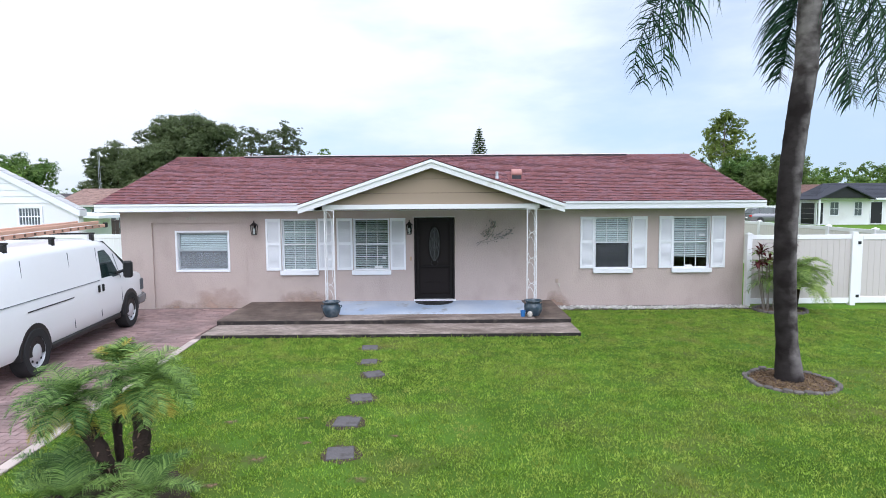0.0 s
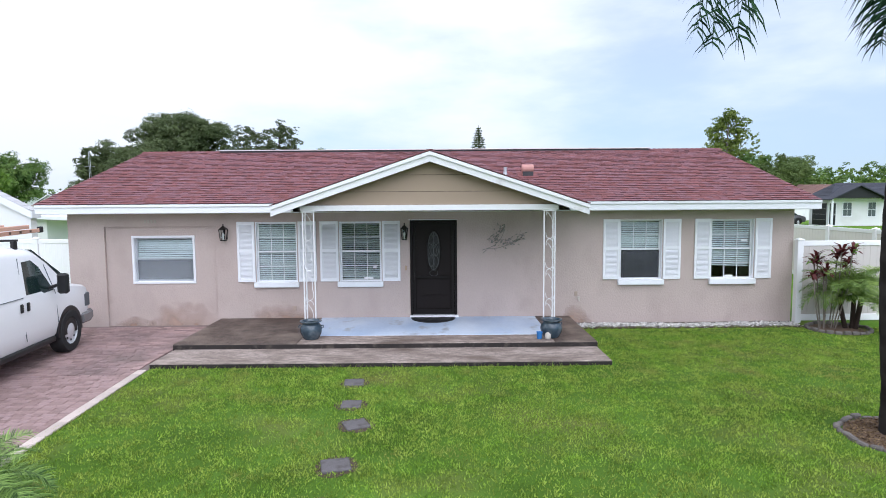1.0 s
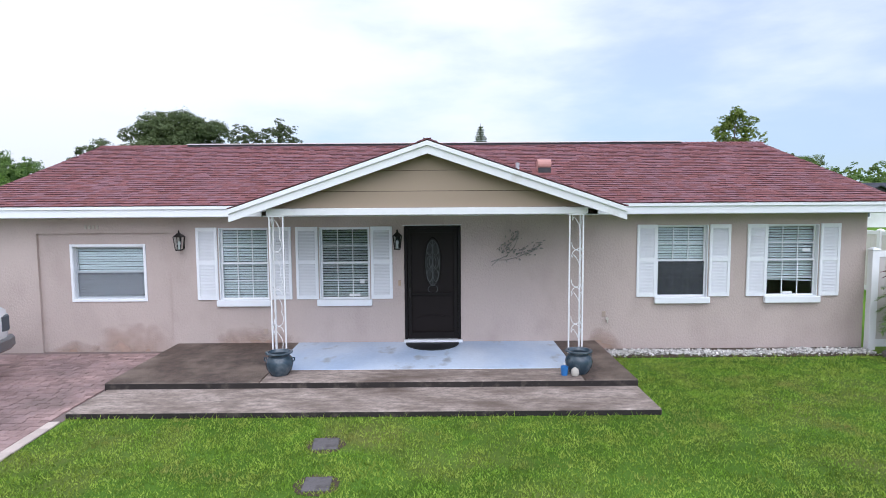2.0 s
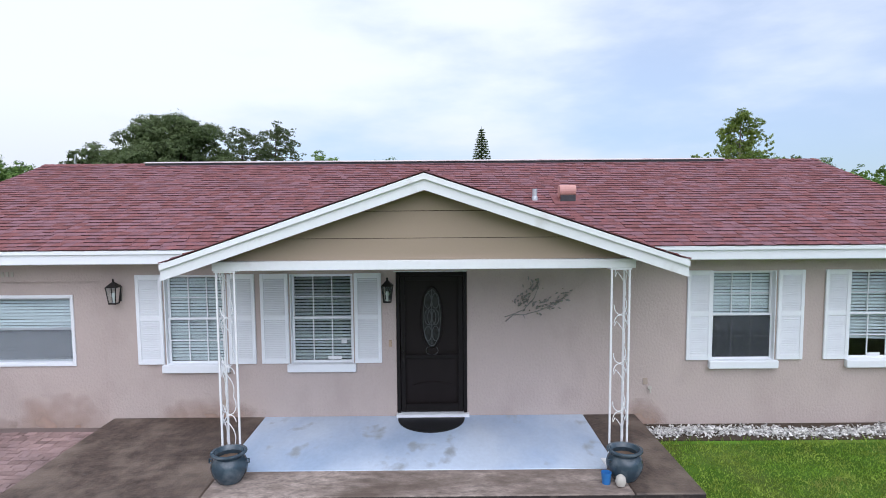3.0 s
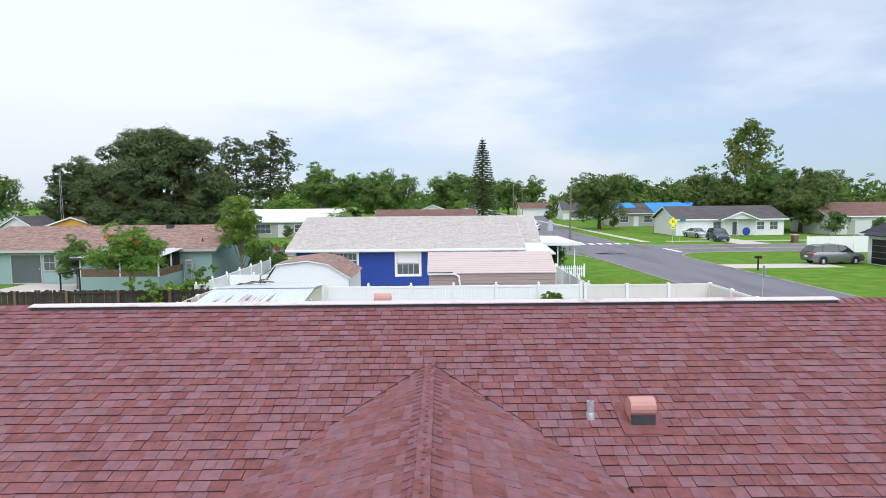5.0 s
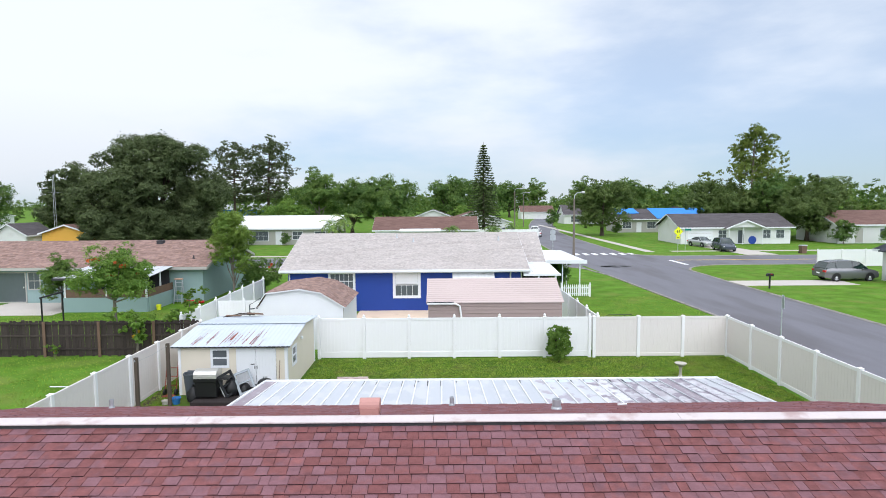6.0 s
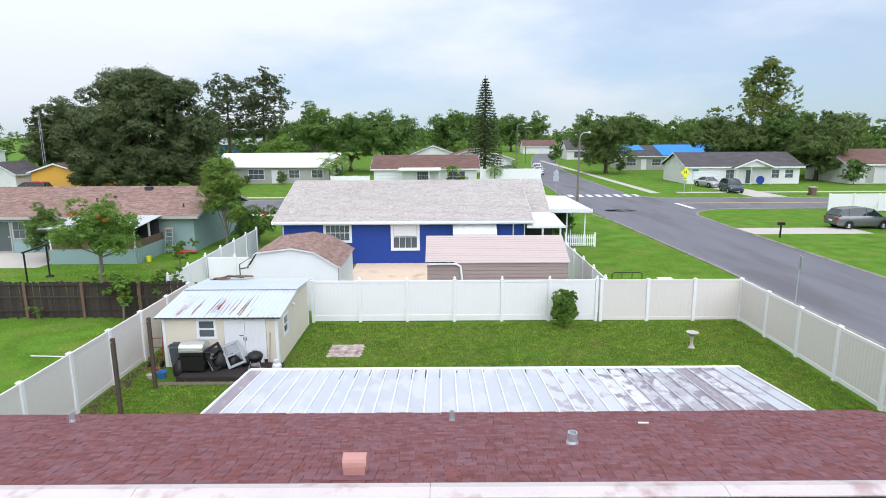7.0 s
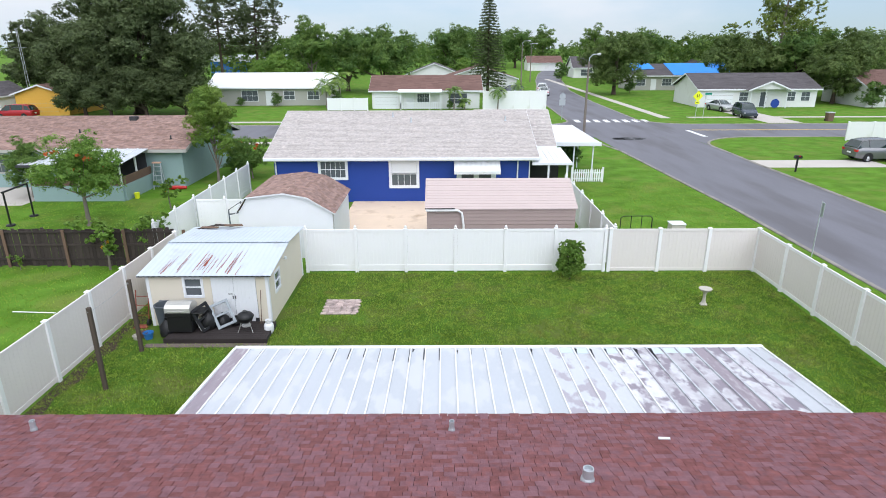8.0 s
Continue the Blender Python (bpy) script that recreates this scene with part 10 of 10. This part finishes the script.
for k in range(9):
    dx, dy, hh = rr.uniform(-0.38, 0.42), rr.uniform(-0.15, 0.15), rr.uniform(0.85, 1.70)
    part("cane", Geo().tube([(dx * 0.4, dy * 0.4, 0), (dx * 0.8, dy, hh * 0.5), (dx, dy, hh)], 0.013, 6), BARK_GREY, ti, local=True)
    for i in range(22):
        a, e = rr.uniform(0, 2 * math.pi), rr.uniform(0.0, 1.2)
        d = Vector((math.cos(a) * math.cos(e), math.sin(a) * math.cos(e), math.sin(e)))
        s_ = d.cross(Vector((0, 0, 1))).normalized() * 0.036
        o = Vector((dx, dy, hh - rr.uniform(0, 0.14)))
        L = rr.uniform(0.20, 0.32)
        m1 = o + d * L * 0.55
        tip = m1 + (d + Vector((0, 0, -0.7))).normalized() * L * 0.5
        q = Geo().add([o - s_ * 0.3, o + s_ * 0.3, m1 + s_, m1 - s_, tip], [(0, 1, 2, 3), (3, 2, 4)])
        part("leaf", q, LEAF_RED if rr.random() > 0.2 else LEAF_MID, ti, local=True)


def small_fan_palm(label, x, y, h, s, seed):
    p_ = thing("slender_palm", label, "palm", (x, y, 0), 0, "slender palms")
    part("trunk", Geo().tube([(0, 0, 0), (0.05, 0, h * 0.5), (0, 0, h)], [0.10 * s, 0.07 * s, 0.06 * s], 8), BARK_GREY, p_, local=True)
    rr_ = random.Random(seed)
    for i in range(13):
        frond(p_, (0, 0, h), 360 * i / 13 + rr_.uniform(-12, 12), rr_.uniform(-5, 70), 1.5 * s, rr_.uniform(80, 120), 22, 0.5 * s, LEAF_PALM, seed * 50 + i, 0.05 * s, 0.6, 0.02)
    return p_


small_fan_palm("small palm before the rust-roofed house", 1.5, 100.6, 2.5, 1.0, 3)
small_fan_palm("small palm beside the tall white fence", 7.6, 100.2, 2.6, 1.05, 4)
small_fan_palm("low palm under the house's window", 3.0, 100.9, 1.0, 0.8, 5)
small_fan_palm("palm with full crown beside the white-roofed house", -15.4, 106, 4.0, 1.7, 6)
small_fan_palm("palm leaning over the fence beside the house", -17.0, 104, 3.2, 1.5, 7)
small_fan_palm("young palm beside the tall fence", 10.6, 102.6, 3.0, 0.9, 8)
pap = thing("papaya_tree", "young papaya with yellowing leaves before the board fence", "plant", (-13.55, 38.0, 0))
part("stem", Geo().tube([(0, 0, 0), (0.05, 0, 0.8), (0.0, 0, 1.75)], [0.05, 0.04, 0.03], 8), BARK_GREY, pap, local=True)
rng = np.random.default_rng(14)
c = np.concatenate([rng.normal(0, 1, (16, 3)) * np.array([0.38, 0.25, 0.34]) + np.array([0.0, 0, 1.45])])
p, nrm = clump_points(rng, c, np.full(16, 0.24), 1900)
piece("crown", leaf_mesh("crown", p, nrm, 0.075, LEAF_BRIGHT, 8), pap, pose(0, 0, 0))
p, nrm = clump_points(rng, np.array([[0.16, -0.2, 1.25], [0.05, -0.22, 1.1]]), np.full(2, 0.09), 40)
piece("yellow_leaf", leaf_mesh("yellow_leaf", p, nrm, 0.07, FRUIT, 8), pap, pose(0, 0, 0))
again(pap, "leafy vine plant over the corner of the fence", -12.0, 39.0, 0.95, 80)
again(pap, "low weed against the board fence", -17.2, 38.0, 0.3, 10)
again(pap, "young shoot on the neighbour's lawn", -15.2, 47.5, 0.8, 200)

# far woods: one mass of foliage along the horizon
rng = np.random.default_rng(50)
cs, rs_ = [], []
for xa, xb, ya, yb, ha, hb, m in ((-260, -62, 130, 210, 5, 8.5, 110), (-60, 10, 200, 300, 8, 12, 50), (44, 80, 150, 215, 9, 13, 60), (66, 190, 128, 175, 9, 13, 130), (-300, 400, 330, 430, 8, 12.5, 190), (-60, -24, 150, 190, 9, 13, 26), (4, 60, 275, 325, 7, 10, 60), (75, 150, 112, 130, 7, 10, 40)):
    for i in range(m):
        h = rng.uniform(ha, hb)
        bx, by = rng.uniform(xa, xb), rng.uniform(ya, yb)
        if abs(bx - (24 + (by - 150) * 0.14)) < 13 and by < 262:
            continue
        for j in range(7):
            cs.append((bx + rng.normal(0, h * 0.20), by + rng.normal(0, h * 0.20), h * rng.uniform(0.25, 0.80)))
            rs_.append(h * rng.uniform(0.13, 0.23))
p, nrm = clump_points(rng, np.array(cs), np.array(rs_), 270000, 0.06)
p[:, 2] = np.abs(p[:, 2])
wood_ = tagged(new("far_woods", leaf_mesh("far_woods", p, nrm, 0.36, LEAF_WOODS, 51, 0.55, 0.4)), "distant mass of green trees along the horizon", "woods", "", "stuff")


# ---- pieces: shingles and pavers ----
def tab_geo(w, e, t):
    """One shingle tab, w wide, showing e, its butt edge t thick; it slopes down towards its head."""
    u = e * 1.12
    return [(0, 0, t), (w, 0, t), (w, u, 0.004), (0, u, 0.004), (0, 0, 0), (w, 0, 0)], [(0, 1, 2, 3), (4, 5, 1, 0), (4, 0, 3), (1, 5, 2)]


TABS = {}
for wi_ in (0.11, 0.14, 0.17, 0.21):
    for ti_ in (0.012, 0.017, 0.020):
        gg = Geo()
        gg.add(*tab_geo(wi_ - 0.006, 0.145, ti_))
        TABS[wi_, ti_] = gg


def shingle_field(parent, label, origin, along, up, length, run, keep, single, seed, e=0.143, over=0.02):
    """Courses of tabs on a slope; origin: the eave's start, along and up: unit ways on the slope; keep and single pick tabs by place."""
    rr_ = random.Random(seed)
    along, up = Vector(along).normalized(), Vector(up).normalized()
    nrm = along.cross(up)
    if nrm.z < 0:
        nrm = -nrm
    base = Vector(parent.location)
    bulk = Geo()
    meshes = {k: None for k in TABS}
    n = int(run / e)
    for i in range(n + 1):
        s = -over + i * e
        x = -rr_.uniform(0, 0.3)
        while x < length:
            w = rr_.choice((0.11, 0.14, 0.14, 0.17, 0.17, 0.21))
            t = rr_.choice((0.012, 0.017, 0.020))
            dy = rr_.uniform(-0.004, 0.004)
            x0, x1 = max(x, 0.0), min(x + w, length)
            x += w
            if x1 - x0 < 0.03:
                continue
            o = Vector(origin) + along * x0 + up * (s + dy)
            c = o + along * (x1 - x0) / 2 + up * 0.07
            if not keep(c):
                continue
            full = abs((x1 - x0) - w) < 1e-6
            if full and single(c):
                key = (w, t)
                if meshes[key] is None:
                    meshes[key] = TABS[key].mesh("shingle", SHINGLE_ONE)
                m = Matrix.Identity(4)
                for r_ in range(3):
                    m[r_][0], m[r_][1], m[r_][2], m[r_][3] = along[r_], up[r_], nrm[r_], (o - base)[r_]
                piece("shingle", meshes[key], parent, m)
            else:
                v, f = tab_geo(x1 - x0 - 0.006, 0.145, t)
                bulk.add([o + along * a + up * b + nrm * c_ for a, b, c_ in v], f)
    ob = part("shingles", bulk, SHINGLE, parent, label, kind="stuff")
    # butt faces get the dark colour, as painted course shadows
    for me_ in [ob.data] + [q_ for q_ in meshes.values() if q_]:
        me_.materials.append(CUT_EDGE_SHADE)
        me_.polygons.foreach_set("material_index", [0, 1, 0, 0] * (len(me_.polygons) // 4))


def main_open(c):
    return not (abs(c.x - GX) < GW and c.z < porch_z(c.x) - 0.02 and c.y < top_y)


su = Vector((0, 1, PITCH)).normalized()
shingle_field(house, "red asphalt shingles", (RX0, EY0 - 0.03, EZ + 0.002), (1, 0, 0), su, RX1 - RX0, (RY - EY0) * math.sqrt(1 + PITCH ** 2), main_open, lambda c: -1.4 < c.x < 1.4 and 18.1 < c.y < 19.2, 1)
sd = Vector((0, -1, PITCH_REAR)).normalized()
shingle_field(house, "red asphalt shingles", (RX0, EY1 + 0.03, EZ + 0.002), (1, 0, 0), sd, RX1 - RX0, (EY1 - RY) * math.sqrt(1 + PITCH_REAR ** 2), lambda c: True, lambda c: False, 2)
for s_, sd_ in ((-1, 3), (1, 4)):
    gu = Vector((-s_, 0, GP)).normalized()
    shingle_field(house, "red asphalt shingles", (GX + s_ * (GW + 0.02), GY0 - 0.04, GEZ + 0.004), (0, 1, 0), gu, 4.7, GW * math.sqrt(1 + GP ** 2) + 0.01,
                  lambda c: c.z > roof_z(c.y) - 0.012, lambda c: c.y < 14.6 and abs(c.x - GX) < 0.56, sd_)
for s_ in (-1, 1):
    va, vb = Vector((GX + s_ * GW, EY0 - 0.01, GEZ + 0.018)), Vector((GX, top_y, GPZ + 0.018))
    part("valley_seam", Geo().tube([va, va.lerp(vb, 0.5), vb], 0.018, 6), CUT_EDGE_SHADE, house, "dark seam in the roof valley")
cap_ = Geo()
hw = 0.15
for s_ in (-1, 1):
    cap_.add([(0, 0, 0.022), (0, 0.17, 0.006), (s_ * hw, 0.17, 0.006 - hw * GP), (s_ * hw, 0, 0.022 - hw * GP), (0, 0, 0.004), (s_ * hw, 0, 0.004 - hw * GP)], [(0, 1, 2, 3), (0, 3, 5, 4)])
capm = cap_.mesh("ridge_cap", SHINGLE_ONE)
k = 0
while GY0 - 0.03 + k * 0.135 < top_y - 0.02:
    piece("ridge_cap", capm, house, pose(GX, GY0 - 0.03 + k * 0.135 - 15.2, GPZ + 0.012))
    k += 1
for xa, xb in ((RX0, CX0), (CX1, RX1)):
    x = xa
    while x < xb - 0.05:
        piece("ridge_cap", capm, house, pose(x, RY - 15.2, RZ + 0.018, 0, 0, -90))
        x += 0.135

# ---- brick drive ----
drive = thing("driveway", "driveway of worn pinkish brick pavers beside the lawn", "driveway", (-7.2, 8.5, 0), kind="structure")


def drive_edge(y):
    return -4.30 - 0.062 * (y - 4.0) if y < 12 else -4.796


n = 24
q = Geo()
left_ = [(-11.2, -6 + 21.265 * i / n) for i in range(n + 1)]
right_ = [(drive_edge(yy) - 0.0, yy) for _, yy in left_]
q.add([(x, y, 0.006) for x, y in left_] + [(x, y, 0.006) for x, y in right_], [(i, n + 1 + i, n + 2 + i, i + 1) for i in range(n)])
part("sand_bed", q, JOINT_SAND, drive)
rr = random.Random(77)
sizes = {}
flat_ = {}
for w_, h_ in ((0.15, 0.105), (0.20, 0.105), (0.105, 0.105)):
    sizes[w_, h_] = Geo().box(-w_ / 2 + 0.004, w_ / 2 - 0.004, -h_ / 2 + 0.004, h_ / 2 - 0.004, 0.0, 0.022, 0.006)
    flat_[w_, h_] = Geo().prism([(-w_ / 2 + 0.005, -h_ / 2 + 0.005), (w_ / 2 - 0.005, -h_ / 2 + 0.005), (w_ / 2 - 0.005, h_ / 2 - 0.005), (-w_ / 2 + 0.005, h_ / 2 - 0.005)], 0.0, 0.022, "z")
pm_ = {k: v.mesh("paver", PAVER_ONE) for k, v in sizes.items()}
bulk = Geo()
row = 0
y = -3.0
singles = 0
while y < 15.06:
    x = drive_edge(y) - 0.14 - rr.uniform(0, 0.02)
    x_end = -10.8
    while x > x_end:
        w_ = rr.choice((0.15, 0.15, 0.20, 0.105))
        dz, tw = rr.uniform(-0.004, 0.003), rr.uniform(-1.2, 1.2)
        cx, cy = x - w_ / 2, y + 0.0525
        if -6.9 < cx and 9.2 < cy < 12.6 and singles < 300:
            piece("paver", pm_[w_, 0.105], drive, pose(cx + 7.2, cy - 8.5, dz, 0, 0, tw))
            singles += 1
        else:
            m = pose(cx, cy, dz, 0, 0, tw)
            v = flat_[w_, 0.105]
            bulk.add([m @ Vector(p) for p in v.v], v.f)
        x -= w_
    y += 0.105
part("pavers", bulk, PAVER, drive, "worn pink and grey brick pavers", kind="stuff")
bord = Geo().box(-0.07, 0.07, -0.11, 0.11, 0.0, 0.03, 0.008).mesh("border_paver", surface("pale_border_paver", (0.50, 0.42, 0.38), 0.85, 0.15, 2, 40, 0.2, each=0.25))
y = -3.0
while y < 11.8:
    piece("border_paver", bord, drive, pose(drive_edge(y) - 0.065 + 7.2, y - 8.5, 0, 0, 0, rr.uniform(-1, 1) + 3.5))
    y += 0.225


# ---- grass ----
def grass(name, label, boxes, count, tall, width, seed, out=()):
    """Blades of grass strewn over boxes of ground (x0, x1, y0, y1), left out inside the others."""
    rng_ = np.random.default_rng(seed)
    area = np.array([(b[1] - b[0]) * (b[3] - b[2]) for b in boxes])
    k = rng_.choice(len(boxes), count, p=area / area.sum())
    bx = np.array(boxes)[k]
    x = bx[:, 0] + rng_.random(count) * (bx[:, 1] - bx[:, 0])
    y = bx[:, 2] + rng_.random(count) * (bx[:, 3] - bx[:, 2])
    ok = np.ones(count, bool)
    for o in out:
        ok &= ~((x > o[0]) & (x < o[1]) & (y > o[2]) & (y < o[3]))
    cell = rng_.random((256, 256))

    def patchy(u, v, s):
        gx, gy = u / s + 40, v / s + 40
        ix, iy = np.floor(gx).astype(int), np.floor(gy).astype(int)
        fx, fy = gx - ix, gy - iy
        at = lambda a_, b_: cell[a_ % 256, b_ % 256]
        return (at(ix, iy) * (1 - fx) + at(ix + 1, iy) * fx) * (1 - fy) + (at(ix, iy + 1) * (1 - fx) + at(ix + 1, iy + 1) * fx) * fy

    tuft = patchy(x, y, 0.09) * 0.45 + patchy(x + 3, y, 0.24) * 0.30 + patchy(x + 7, y, 0.75) * 0.25
    ok &= rng_.random(count) < np.clip(0.42 + 2.3 * (tuft - 0.36), 0.16, 1)
    for cx_, cy_, ra_, rb_ in BARE:
        near_ = ((x - cx_) / ra_) ** 2 + ((y - cy_) / rb_) ** 2
        ok &= rng_.random(count) > 0.93 * np.clip(1.25 - near_, 0, 1)
    x, y = x[ok], y[ok]
    m = len(x)
    a = rng_.uniform(0, 2 * math.pi, m)
    h = tall * rng_.uniform(0.45, 1.25, m) * (0.65 + 0.75 * tuft[ok])
    lean = rng_.uniform(0.2, 1.1, m) * h
    b = rng_.uniform(0, 2 * math.pi, m)
    w = width * rng_.uniform(0.7, 1.3, m)
    dx, dy = np.cos(a) * w / 2, np.sin(a) * w / 2
    v = np.zeros((m, 3, 3))
    v[:, 0] = np.stack([x - dx, y - dy, np.zeros(m)], 1)
    v[:, 1] = np.stack([x + dx, y + dy, np.zeros(m)], 1)
    v[:, 2] = np.stack([x + lean * np.cos(b), y + lean * np.sin(b), h], 1)
    me_ = bpy.data.meshes.new(name)
    me_.vertices.add(3 * m)
    me_.vertices.foreach_set("co", v.astype(np.float32).ravel())
    me_.loops.add(3 * m)
    me_.loops.foreach_set("vertex_index", np.arange(3 * m, dtype=np.int32))
    me_.polygons.add(m)
    me_.polygons.foreach_set("loop_start", (np.arange(m) * 3).astype(np.int32))
    me_.materials.append(GRASS)
    me_.update(calc_edges=True)
    return tagged(new(name, me_), label, "grass", "", "stuff")


beds = Geo()
for a, b, c, d in ((-3.9, 13, -4.0, 3.2), (-4.72, 13, 3.2, 11.85), (2.85, 13, 11.85, 14.5), (-10.3, 12.25, 27.2, 37.5)):
    beds.add([(a, c, 0.003), (b, c, 0.003), (b, d, 0.003), (a, d, 0.003)], [(0, 1, 2, 3)])
solid_thing("lawn", beds, LAWN_BED, "thatch under the mown lawn grass, darkened as shade between blades", "lawn", kind="structure")
STEPS = [(-1.25, -0.95, 6.3, 6.6), (-1.32, -1.02, 7.21, 7.51), (-1.27, -0.97, 8.1, 8.4), (-1.22, -0.92, 9.2, 9.5), (-1.36, -1.10, 9.94, 10.2), (-1.47, -1.19, 10.88, 11.16)]
grass("front_grass", "dense mown green lawn grass before the house", [(-4.72, 13, 3.2, 11.85), (2.85, 13, 11.85, 14.5), (-5.2, -4.3, 3.0, 6.0)], 560000, 0.031, 0.0150, 5,
      [(4.62, 5.74, 8.3, 9.4), (-3.58, -2.52, 5.22, 5.98), *STEPS])
grass("front_grass_far", "mown green lawn grass beyond the front lawn", [(12.6, 16, 6, 36), (-3.9, 13, -4, 3.2)], 190000, 0.05, 0.016, 6)
grass("back_grass", "mown green lawn grass behind the house", [(-10.3, 12.25, 27.2, 37.5)], 310000, 0.055, 0.021, 7, [(-9.5, -5.4, 31.6, 37.6), (-4.2, -2.9, 33.6, 34.9)])
grass("side_grass", "mown green grass on the neighbouring lots", [(-24, -10.6, 29, 38.2), (-26, -12.1, 40, 49), (7.1, 15.8, 38, 54)], 60000, 0.05, 0.024, 8)
grass("edge_grass", "longer grass along the fence and step edges", [(-4.8, 2.8, 11.80, 11.90), (2.79, 2.9, 11.9, 14.5), (2.9, 7.6, 14.48, 14.6), (-5.4, 12.3, 37.35, 37.6), (-10.38, -10.2, 27, 37.4)], 4200, 0.070, 0.013, 9)
